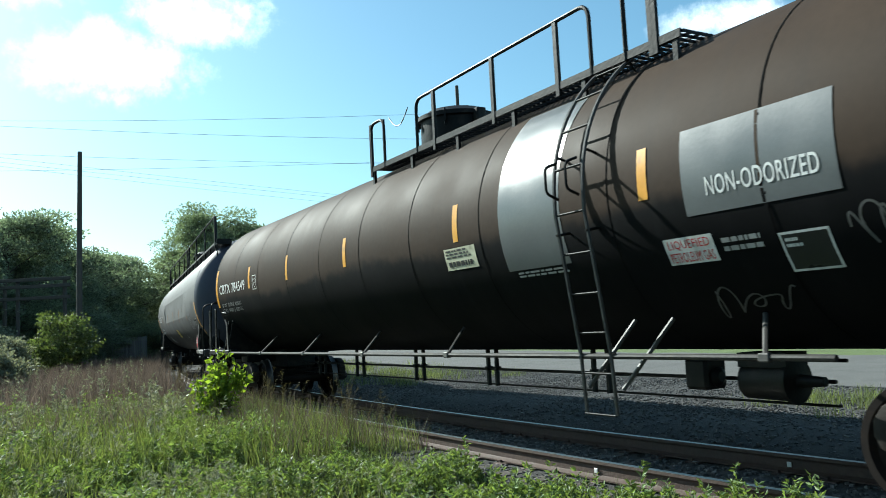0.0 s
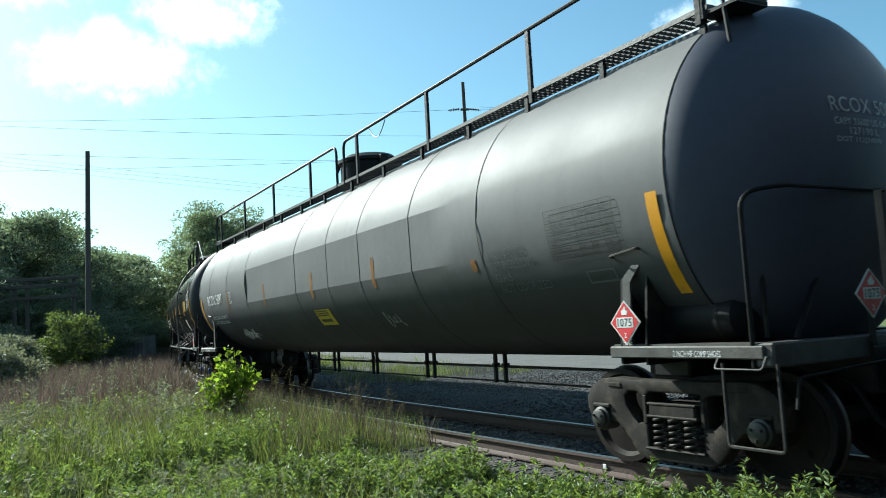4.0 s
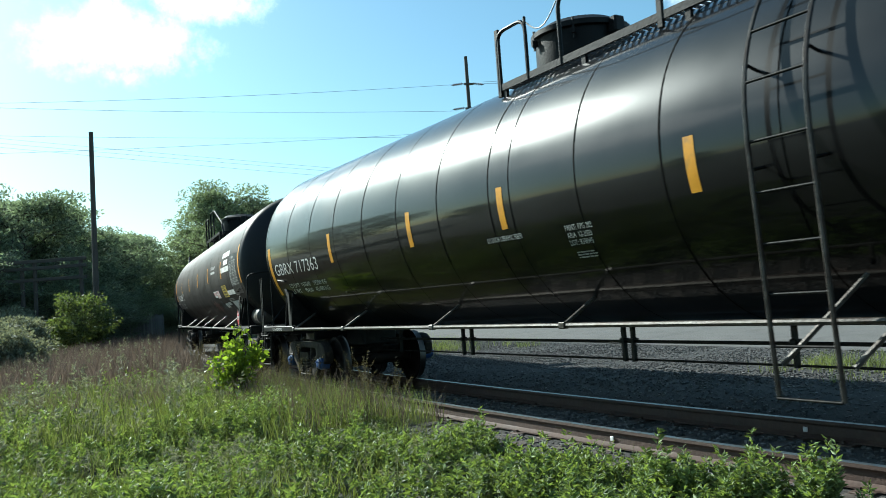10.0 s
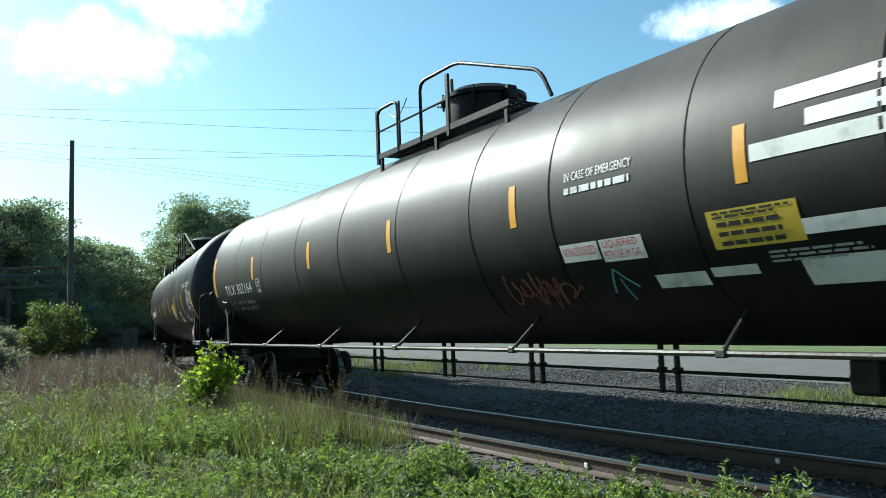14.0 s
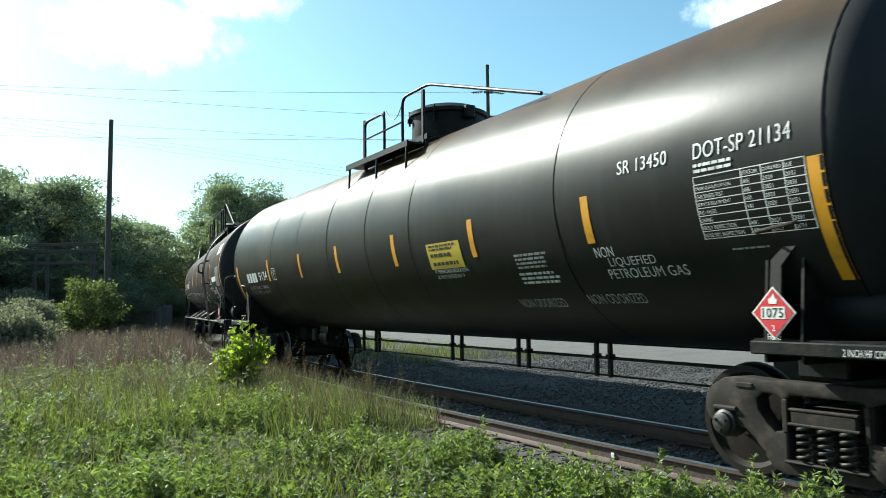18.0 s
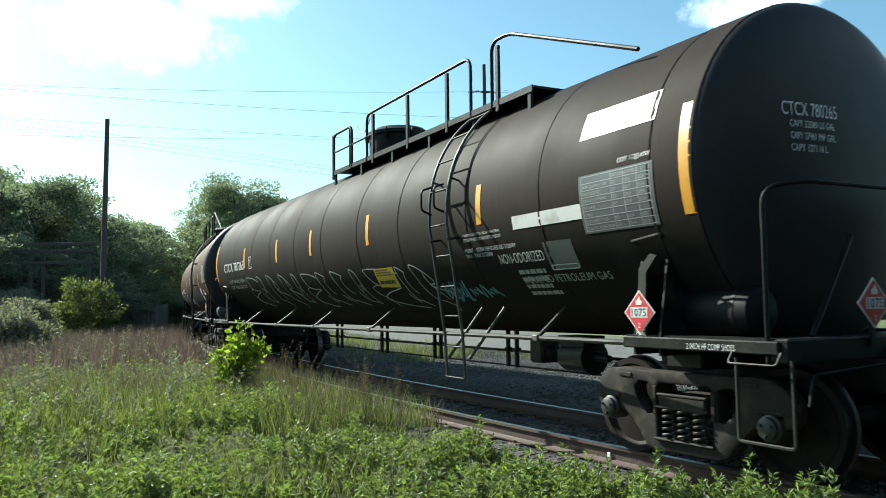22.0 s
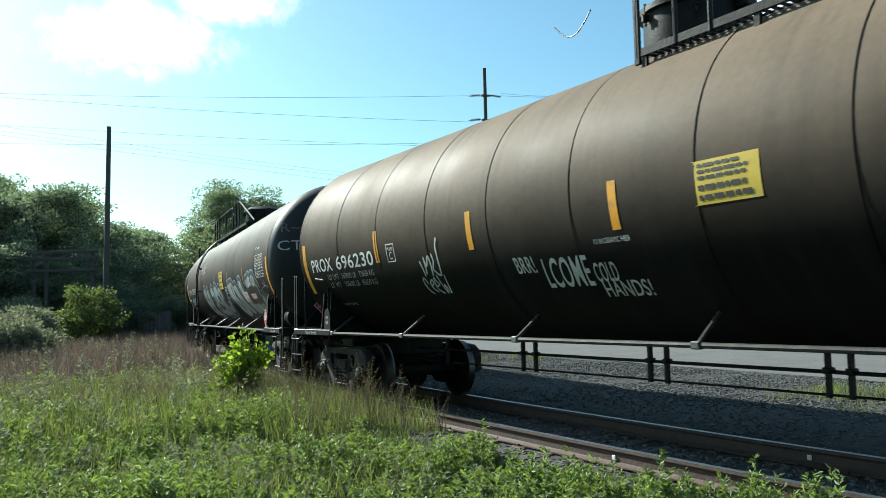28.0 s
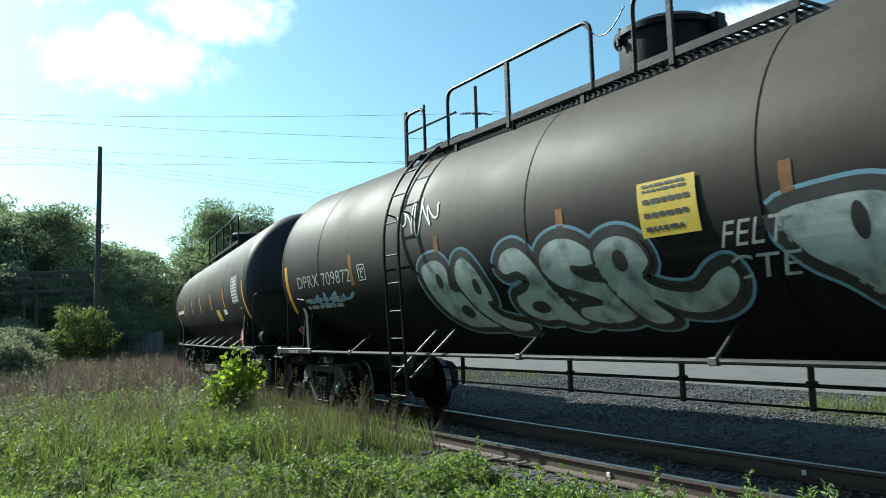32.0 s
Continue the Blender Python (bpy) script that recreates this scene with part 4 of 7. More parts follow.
def make_wheelset():
    sh = Shape()
    slots = [0, 0, 0, 0, 0, 1, 1, 1, 0, 0, 0, 0, 0, 0, 0]
    for side in (-1, 1):
        m = Matrix.Translation((0, side * 0.74, 0)) @ Matrix.Rotation(-side * math.pi / 2, 4, "Z")
        sh.lathe(wheel_profile(), m, 40, slots=slots)
        for k in range(2):
            a = k * math.pi + 0.5
            c = Vector((math.cos(a) * 0.25, side * (0.74 + 0.065), math.sin(a) * 0.25))
            sh.box(-0.03, 0.03, -0.006, 0.006, -0.03, 0.03, 0, Matrix.Translation(c))
    sh.lathe([(-1.13, 0.06), (-0.66, 0.085), (0.66, 0.085), (1.13, 0.06)], Matrix.Rotation(math.pi / 2, 4, "Z"), 16)
    return sh.mesh("wheelset", [WHEEL, TREAD], 35)


HALF_FRAME = ((0.0, 0.835), (0.45, 0.835), (0.72, 0.85), (0.90, 0.83), (1.03, 0.76), (1.10, 0.66), (1.10, 0.55), (1.06, 0.47), (1.0, 0.44), (0.985, 0.56), (0.80, 0.56), (0.79, 0.44), (0.70, 0.42), (0.58, 0.30), (0.46, 0.16), (0.36, 0.12), (0.0, 0.12))
FRAME_WINDOW = ((0.37, 0.70), (0.44, 0.725), (0.53, 0.725), (0.585, 0.68), (0.575, 0.60), (0.50, 0.50), (0.43, 0.44), (0.37, 0.45))


def make_side_frame():
    """Cast side frame: arms that curve over the bearings, two oval windows and the spring opening."""
    bm = bmesh.new()
    right = [(x, z) for x, z in HALF_FRAME]
    rings = [right + [(-x, z) for x, z in right[-2:0:-1]]]
    rings += [[(s * x, z) for x, z in FRAME_WINDOW] for s in (-1, 1)]
    rings.append([(-0.31, 0.235), (0.31, 0.235), (0.31, 0.70), (0.28, 0.725), (-0.28, 0.725), (-0.31, 0.70)])
    edges = []
    for ring in rings:
        verts = [bm.verts.new((x, -0.085, z)) for x, z in ring]
        edges += [bm.edges.new((verts[k - 1], verts[k])) for k in range(len(verts))]
    bmesh.ops.triangle_fill(bm, use_beauty=True, use_dissolve=False, edges=edges)
    made = bmesh.ops.extrude_face_region(bm, geom=bm.faces[:])
    bmesh.ops.translate(bm, vec=(0, 0.17, 0), verts=[v for v in made["geom"] if isinstance(v, bmesh.types.BMVert)])
    bmesh.ops.recalc_face_normals(bm, faces=bm.faces[:])
    sharp = [e for e in bm.edges if len(e.link_faces) == 2 and e.calc_face_angle(0) > 1.0 and abs(e.verts[0].co.y - e.verts[1].co.y) < 0.01]
    bmesh.ops.bevel(bm, geom=sharp, offset=0.022, segments=2, affect="EDGES", profile=0.5)
    sh = Shape()
    sh.v = [tuple(v.co) for v in bm.verts]
    bm.verts.index_update()
    sh.f = [tuple(v.index for v in f.verts) for f in bm.faces]
    sh.m = [0] * len(sh.f)
    bm.free()
    # spring seat, ribs of the arms and the wear plates beside the bolster
    sh.box(-0.34, 0.34, -0.12, 0.12, 0.215, 0.24, bevel=0.01)
    for s in (-1, 1):
        sh.box(s * 0.33 - 0.025, s * 0.33 + 0.025, -0.10, 0.10, 0.44, 0.70, bevel=0.01)
        sh.box(s * 0.89 - 0.12, s * 0.89 + 0.12, -0.11, 0.09, 0.555, 0.60, bevel=0.015)
        sh.box(s * 0.70 - 0.08, s * 0.70 + 0.08, -0.095, -0.08, 0.76, 0.80, bevel=0.005)
    return sh.mesh("side_frame", [TRUCK], 30)


def make_spring():
    sh = Shape()
    sh.tube([Vector((math.cos(k * 0.8) * 0.058, math.sin(k * 0.8) * 0.058, 0.24 + 0.27 * k / 40)) for k in range(41)], 0.014, 6)
    return sh.mesh("coil_spring", [SPRING], 60)


def make_bolster():
    sh = Shape()
    sh.box(-0.27, 0.27, -1.12, 1.12, 0.51, 0.63, bevel=0.02)
    for s in (-1, 1):
        sh.box(-0.29, 0.29, s * 1.10 - 0.03, s * 1.10 + 0.03, 0.505, 0.53, bevel=0.008).box(-0.28, 0.28, s * 1.10 - 0.025, s * 1.10 + 0.025, 0.615, 0.64, bevel=0.008)
    sh.box(-0.24, 0.24, -0.45, 0.45, 0.50, 0.72, bevel=0.04)
    sh.lathe([(0.70, 0.2), (0.82, 0.2)], Matrix.Rotation(-math.pi / 2, 4, "Y"), 20)
    return sh.mesh("bolster", [TRUCK], 30)


def make_cap(material):
    sh = Shape()
    sh.lathe([(-0.12, 0.115), (0.0, 0.115), (0.035, 0.11), (0.045, 0.09), (0.075, 0.088), (0.085, 0.07), (0.088, 0.0)], Matrix.Rotation(-math.pi / 2, 4, "Z"), 20)
    for k in range(3):
        a = k * 2.094 + 0.5
        sh.lathe([(0.08, 0.014), (0.105, 0.012)], Matrix.Rotation(-math.pi / 2, 4, "Z") @ Matrix.Translation((0, math.cos(a) * 0.055, math.sin(a) * 0.055)), 6)
    return sh.mesh("bearing_cap", [material], 30)


def make_brake_beam():
    sh = Shape()
    sh.tube([(0, -0.72, 0.36), (0.06, 0, 0.33), (0, 0.72, 0.36)], 0.035, 8)
    for s in (-1, 1):
        sh.box(-0.05, 0.05, s * 0.74 - 0.045, s * 0.74 + 0.045, 0.24, 0.50, bevel=0.015)
    return sh.mesh("brake_beam", [TRUCK], 35)


GEAR = {"wheelset": make_wheelset(), "side_frame": make_side_frame(), "coil_spring": make_spring(), "bolster": make_bolster(), "brake_beam": make_brake_beam(),
        "blue": make_cap(CAPBLUE), "grey": make_cap(CAPGREY)}


def add_truck(car, x, cap):
    truck = part("truck", GEAR["bolster"], None, car, "four-wheel cast steel freight truck", m=pose(x, 0, 0))
    wheels = []
    for s in (-1, 1):
        part("side_frame", GEAR["side_frame"], None, truck, m=pose(0, s * 1.0, 0, 0, 0, 0 if s < 0 else 180))
        for x_spring in (-0.175, 0.0, 0.175):
            for y_spring in (-0.07, 0.07):
                part("coil_spring", GEAR["coil_spring"], None, truck, m=pose(x_spring, s * 1.0 + y_spring, 0))
        part("brake_beam", GEAR["brake_beam"], None, truck, m=pose(s * 0.42, 0, 0))
        wheels.append(part("wheelset", GEAR["wheelset"], None, truck, "rusty wheels with polished treads on one axle", m=pose(s * 0.889, 0, WHEEL_R)))
        for q in (-1, 1):
            part("bearing_cap", GEAR[cap], None, truck, "blue bearing end cap" if cap == "blue" else "", m=pose(q * 0.889, s * 1.075, WHEEL_R, 0, 0, 0 if s < 0 else 180))
    return truck, wheels


# ---------------------------------------------------------------- tank cars: lettering
def glyphs(text, height, width=None, bold=0.0):
    """The outlines of a text as flat faces: capitals of that height, squeezed to that width, the lower left corner at the origin."""
    cu = bpy.data.curves.new("lettering", "FONT")
    cu.body, cu.size, cu.offset, cu.resolution_u = text, 1.0, bold, 5 if height > 0.1 else 2
    cu.space_character = 1.05
    ob = bpy.data.objects.new("lettering", cu)
    scene.collection.objects.link(ob)
    me = bpy.data.meshes.new_from_object(ob)
    bpy.data.objects.remove(ob)
    bpy.data.curves.remove(cu)
    bm = bmesh.new()
    bm.from_mesh(me)
    bpy.data.meshes.remove(me)
    if not bm.verts:
        return bm
    xs, ys = [v.co.x for v in bm.verts], [v.co.y for v in bm.verts]
    x0, y0, tall, wide = min(xs), min(ys), max(ys) - min(ys), max(xs) - min(xs)
    k = height / max(tall, 1e-6)
    kx = width / wide if width else k
    for v in bm.verts:
        v.co = Vector(((v.co.x - x0) * kx, (v.co.y - y0) * k, 0))
    return bm


def cut(bm, step):
    """Cuts flat faces into bands so that they can follow a round surface."""
    if not bm.verts:
        return
    lo, hi = min(v.co.y for v in bm.verts), max(v.co.y for v in bm.verts)
    y = lo + step
    while y < hi - 1e-4:
        bmesh.ops.bisect_plane(bm, geom=bm.verts[:] + bm.edges[:] + bm.faces[:], plane_co=(0, y, 0), plane_no=(0, 1, 0))
        y += step


def curl(bm, spec, theta, off):
    """Wraps flat faces round the camera's side of a tank: x stays along it, y runs up from theta degrees."""
    for v in bm.verts:
        v.co = Vector(skin(spec, v.co.x, radians(theta) + v.co.y / spec["R"], off))


def finish(name, bm, material, car, label=""):
    me = bpy.data.meshes.new(name)
    bm.to_mesh(me)
    bm.free()
    me.materials.append(material)
    return part(name, me, None, car, label)


FLAT = (radians(-15.0), radians(11.4))


def radius_at(spec, u, a):
    """Radius of the tank's skin: round, but for one long flat facet on the jacketed car."""
    R, f = spec["R"], spec.get("facet")
    if f and f[0] <= u <= f[1] and FLAT[0] < a < FLAT[1]:
        half, mid = (FLAT[1] - FLAT[0]) / 2, (FLAT[0] + FLAT[1]) / 2
        return R * math.cos(half) / math.cos(a - mid)
    return R


def skin(spec, u, a, off):
    r = radius_at(spec, u, a) + off
    return (u, -r * math.cos(a), spec["zc"] + r * math.sin(a))


def letter(car, spec, text, u0, theta, height, width=None, material=None, off=0.006, bold=0.0, name="lettering", lean=0.0):
    """Painted words on a tank's side; u0 is the left end, theta the foot of the line."""
    bm = glyphs(text, height, width, bold)
    cut(bm, 0.07)
    for v in bm.verts:
        v.co = Vector((v.co.x + u0 + v.co.y * lean, v.co.y, 0))
    curl(bm, spec, theta, off)
    return finish(name, bm, material or WHITE, car)


def rect(car, spec, u0, u1, t0, t1, material, name="marking", label="", off=0.004, lean=0.0):
    """A painted or stuck rectangle on a tank's side between two places along it and two angles."""
    n = max(2, int(abs(t1 - t0) / 4))
    R = spec["R"] + off
    sh = Shape()
    rows = []
    for i in range(n + 1):
        a = radians(t0 + (t1 - t0) * i / n)
        d = lean * i / n
        rows += [skin(spec, u0 + d, a, off), skin(spec, u1 + d, a, off)]
    sh.add(rows, [(2 * i, 2 * i + 1, 2 * i + 3, 2 * i + 2) for i in range(n)])
    return part(name, sh, material, car, label, 60)


def bars(car, spec, u0, u1, t0, t1, lines, material, off=0.007, seed=1, name="lettering"):
    """Rows of plain bars in place of small print."""
    local = random.Random(seed)
    R = spec["R"] + off
    sh = Shape()
    for i in range(lines):
        top = t0 + (t1 - t0) * (i + 0.2) / lines
        foot = t0 + (t1 - t0) * (i + 0.75) / lines
        x = u0
        end = u1 - local.uniform(0, 0.25) * (u1 - u0)
        while x < end:
            w = min(local.uniform(0.06, 0.2) * (u1 - u0), end - x)
            pts = [skin(spec, p, radians(a), off) for p, a in ((x, foot), (x + w, foot), (x + w, top), (x, top))]
            sh.add(pts, [(0, 1, 2, 3)])
            x += w + 0.03 * (u1 - u0)
    return part(name, sh, material, car)


def outline(car, spec, u0, u1, t0, t1, w, material, name="marking", off=0.006):
    k = math.degrees(w / spec["R"])
    sh = Shape()
    R = spec["R"] + off
    for a0, a1, b0, b1 in ((u0, u1, t0, t0 + k), (u0, u1, t1 - k, t1), (u0, u0 + w, t0 + k, t1 - k), (u1 - w, u1, t0 + k, t1 - k)):
        n = max(1, int((b1 - b0) / 4))
        for i in range(n):
            c, d = radians(b0 + (b1 - b0) * i / n), radians(b0 + (b1 - b0) * (i + 1) / n)
            sh.add([skin(spec, a0, c, R - spec["R"]), skin(spec, a1, c, R - spec["R"]), skin(spec, a1, d, R - spec["R"]), skin(spec, a0, d, R - spec["R"])], [(0, 1, 2, 3)])
    return part(name, sh, material, car)


TESTS = ("TANK QUALIFICATION", "THICKNESS TEST", "SERVICE EQUIPMENT", "PRD VALVE", "LINING", "88.B.2 INSPECTION", "STUB SILL INSPECTION")


def test_table(car, spec, u0, u1, t0, t1, station, year, due, material=None, backing=None):
    """The stencilled table of test dates: ruled lines and rows of words."""
    ink = material or WHITE
    if backing:
        rect(car, spec, u0 - 0.03, u1 + 0.03, t0 - 1, t1 + 1, backing, "table_backing", off=0.004)
    R = spec["R"] + 0.007
    rows = 8

    def quad(a0, a1, b0, b1):
        n = max(1, int(abs(b1 - b0) / 4))
        one = Shape()
        for i in range(n):
            c, d = radians(b0 + (b1 - b0) * i / n), radians(b0 + (b1 - b0) * (i + 1) / n)
            one.add([skin(spec, a0, c, R - spec["R"]), skin(spec, a1, c, R - spec["R"]), skin(spec, a1, d, R - spec["R"]), skin(spec, a0, d, R - spec["R"])], [(0, 1, 2, 3)])
        part("table_rule", one, ink, car)

    k = math.degrees(0.007 / R)
    for i in range(rows + 1):
        b = t0 + (t1 - t0) * i / rows
        quad(u0, u1, b, b + k)
    cols = [0, 0.46, 0.64, 0.83, 1.0]
    for c in cols:
        x = u0 + (u1 - u0) * c
        quad(x - 0.004, x + 0.004, t0, t1)
    tall = radians((t1 - t0) / rows) * R * 0.5
    words = [("", "STATION", "QUALIFIED", "DUE")] + [(w, station, year, due) for w in TESTS]
    for i, line in enumerate(words):
        foot = t1 - (t1 - t0) * (i + 0.75) / rows
        bm = bmesh.new()
        for j, w in enumerate(line):
            if not w or (i == 5 and j):
                continue
            one = glyphs(w, tall, min((cols[j + 1] - cols[j]) * (u1 - u0) - 0.03, len(w) * tall * 0.62))
            for v in one.verts:
                v.co.x += u0 + (u1 - u0) * cols[j] + 0.012
            me = bpy.data.meshes.new("row")
            one.to_mesh(me)
            one.free()
            bm.from_mesh(me)
            bpy.data.meshes.remove(me)
        curl(bm, spec, foot, 0.008)
        finish("table_row", bm, ink, car)


def head_letter(car, spec, text, v, z, height, width, material=None):
    """Words on the front head, read from in front: v is the left end, towards the camera's side."""
    bm = glyphs(text, height, width)
    cut(bm, 0.07)
    for q in bm.verts:
        y, zz = -(v - q.co.x), z + q.co.y
        r2 = (y * y + (zz - spec["zc"]) ** 2) / spec["R"] ** 2
        q.co = Vector((spec["ends"][0] + spec["dome"] * math.sqrt(max(0.0, 1 - r2)) + 0.008, y, zz))
    return finish("lettering", bm, material or WHITE, car)


def stroke(bm_or_shape, spec, points, width, off):
    """A spray-paint line along (u, theta) points on the tank."""
    R = spec["R"] + off
    pts = [Vector((u, radians(t) * R)) for u, t in points]
    left, right = [], []
    for i, p in enumerate(pts):
        d = (pts[min(i + 1, len(pts) - 1)] - pts[max(i - 1, 0)])
        d = d.normalized() if d.length > 1e-6 else Vector((1, 0))
        n = Vector((-d.y, d.x)) * width / 2
        left.append(p + n)
        right.append(p - n)
    verts = [skin(spec, q.x, q.y / R, off) for pair in zip(left, right) for q in pair]
    bm_or_shape.add(verts, [(2 * i, 2 * i + 1, 2 * i + 3, 2 * i + 2) for i in range(len(pts) - 1)])


def scribble(car, spec, u0, u1, t0, t1, loops, width, material, seed, name="graffiti", label="", off=0.009):
    """Looping sprayed scrawl, in place of a tag that cannot be read."""
    local = random.Random(seed)
    sh = Shape()
    n = loops * 9
    pts = []
    ph = [local.uniform(0, 6.28) for _ in range(4)]
    for i in range(n + 1):
        f = i / n
        w = f * loops * 2 * math.pi
        u = u0 + (u1 - u0) * f + (u1 - u0) / loops * 0.55 * math.sin(w + ph[0]) * (0.7 + 0.3 * math.sin(w * 0.37 + ph[2]))
        t = (t0 + t1) / 2 + (t1 - t0) / 2 * math.cos(w + ph[1] + 0.6 * math.sin(w * 0.5)) * (0.65 + 0.35 * math.sin(w * 0.23 + ph[3]))
        pts.append((u, t))
    fine = []
    for i in range(len(pts) - 1):
        a, b, c, d = pts[max(i - 1, 0)], pts[i], pts[i + 1], pts[min(i + 2, len(pts) - 1)]
        for k in range(4):
            q = k / 4
            fine.append(tuple(0.5 * (2 * b[j] + (c[j] - a[j]) * q + (2 * a[j] - 5 * b[j] + 4 * c[j] - d[j]) * q * q + (3 * b[j] - 3 * c[j] + d[j] - a[j]) * q ** 3) for j in (0, 1)))
    stroke(sh, spec, fine, width, off)
    return part(name, sh, material, car, label)


# outlines of fat sprayed letters in a unit box, then their small dark openings (x, y, width, height)
FACES = {
    "B": (((0.02, 0.85), (0.12, 0.98), (0.35, 1.0), (0.48, 0.85), (0.45, 0.62), (0.62, 0.55), (0.85, 0.35), (1.0, 0.05), (0.75, 0.0), (0.4, 0.03), (0.2, 0.25), (0.08, 0.55)), ((0.30, 0.72, 0.05, 0.10), (0.52, 0.28, 0.09, 0.10))),
    "E": (((0.0, 0.75), (0.1, 0.95), (0.3, 1.0), (0.5, 0.85), (0.62, 0.6), (0.6, 0.45), (0.48, 0.42), (0.6, 0.25), (0.8, 0.18), (1.0, 0.12), (0.9, 0.0), (0.55, 0.0), (0.25, 0.25), (0.1, 0.5)), ((0.40, 0.64, 0.07, 0.10),)),
    "A": (((0.0, 0.82), (0.15, 0.98), (0.4, 1.0), (0.62, 0.8), (0.75, 0.5), (0.9, 0.2), (1.0, 0.08), (0.8, 0.0), (0.55, 0.1), (0.3, 0.1), (0.1, 0.25), (0.1, 0.45), (0.3, 0.52), (0.42, 0.62), (0.3, 0.72), (0.1, 0.7)), ((0.42, 0.30, 0.14, 0.08),)),
    "S": (((0.0, 0.72), (0.1, 0.92), (0.35, 1.0), (0.62, 0.92), (0.8, 0.72), (0.6, 0.66), (0.42, 0.68), (0.55, 0.56), (0.85, 0.48), (1.0, 0.25), (0.85, 0.05), (0.5, 0.0), (0.25, 0.1), (0.3, 0.25), (0.6, 0.28), (0.45, 0.38), (0.15, 0.5)), ()),
    "R": (((0.0, 0.78), (0.08, 0.95), (0.25, 1.0), (0.4, 0.9), (0.45, 0.7), (0.36, 0.55), (0.5, 0.42), (0.7, 0.4), (0.85, 0.55), (0.97, 0.6), (1.0, 0.45), (0.9, 0.25), (0.7, 0.12), (0.5, 0.15), (0.35, 0.3), (0.42, 0.1), (0.35, 0.0), (0.2, 0.02), (0.1, 0.3)), ((0.22, 0.74, 0.06, 0.11),)),
    "bee": (((0.0, 0.92), (0.3, 1.0), (0.55, 0.98), (0.62, 0.8), (0.58, 0.66), (0.8, 0.5), (0.98, 0.3), (0.95, 0.1), (0.6, 0.0), (0.48, 0.08), (0.3, 0.4), (0.12, 0.6)), ((0.42, 0.80, 0.04, 0.13), (0.66, 0.34, 0.04, 0.13))),
    "bar": (((0.0, 0.95), (0.35, 1.0), (0.55, 0.72), (0.8, 0.42), (0.97, 0.15), (0.92, 0.0), (0.6, 0.0), (0.4, 0.25), (0.18, 0.62)), ()),
    "bean": (((0.05, 0.4), (0.1, 0.75), (0.5, 0.85), (0.75, 1.0), (0.95, 0.9), (0.9, 0.6), (1.0, 0.3), (0.5, 0.2), (0.2, 0.0)), ()),
    "knob": (((0.0, 0.5), (0.1, 0.85), (0.45, 1.0), (0.85, 0.85), (1.0, 0.45), (0.85, 0.1), (0.45, 0.0), (0.1, 0.15)), ()),
    "toe": (((0.0, 0.9), (0.05, 0.3), (0.4, 0.0), (0.9, 0.05), (1.0, 0.5), (0.9, 1.0), (0.45, 1.05)), ()),
}


def flow(points, n=5):
    """A smooth line through a few points."""
    out = []
    for i in range(len(points) - 1):
        a, b, c, d = points[max(i - 1, 0)], points[i], points[i + 1], points[min(i + 2, len(points) - 1)]
        for k in range(n):
            q = k / n
            out.append(tuple(0.5 * (2 * b[j] + (c[j] - a[j]) * q + (2 * a[j] - 5 * b[j] + 4 * c[j] - d[j]) * q * q + (3 * b[j] - 3 * c[j] + d[j] - a[j]) * q ** 3) for j in (0, 1)))
    return out + [points[-1]]


def loop(points, n=4):
    """A smooth closed line through a few points."""
    k = len(points)
    return flow([points[(i - 1) % k] for i in range(k + 3)], n)[n:n * (k + 1) + 1]


def patch(car, spec, points, off, material, name):
    """A painted face inside a closed line of (u, theta) points."""
    bm = bmesh.new()
    low = min(t for _, t in points)
    bm.faces.new([bm.verts.new((u, radians(t - low) * spec["R"], 0)) for u, t in points[:-1]])
    bmesh.ops.triangulate(bm, faces=bm.faces[:])
    cut(bm, 0.08)
    curl(bm, spec, low, off)
    return finish(name, bm, material, car)


def bubble(car, spec, places, lift_):
    """Fat silver sprayed letters with a black edge and a pale blue glow line; places are (shape, u0, u1, theta0, theta1)."""
    lines = []
    for ch, u0, u1, t0, t1 in places:
        face, holes = FACES[ch]
        lines.append((loop([(u0 + (u1 - u0) * x, t0 + (t1 - t0) * y) for x, y in face]), holes, (u0, u1, t0, t1)))
    for i, (line, _, _) in enumerate(lines):
        for width, material, name, off in ((0.24, PALEBLUE, "graffiti_glow", 0.0035), (0.17, INK, "graffiti_edge", 0.0055)):
            sh = Shape()
            stroke(sh, spec, line, width, off + i * 0.0001)
            part(name, sh, material, car)
    for i, (line, holes, (u0, u1, t0, t1)) in enumerate(lines):
        off = lift_ + i * 0.0012
        patch(car, spec, line, off, CHROME, "graffiti_fill")
        sh = Shape()
        stroke(sh, spec, line, 0.045, off + 0.0006)
        part("graffiti_edge", sh, INK, car)
        for x, y, w, h in holes:
            ring = [(u0 + (u1 - u0) * (x + w * math.cos(a * math.pi / 8)), t0 + (t1 - t0) * (y + h * math.sin(a * math.pi / 8))) for a in range(17)]
            patch(car, spec, ring, off + 0.0006, INK, "graffiti_edge")


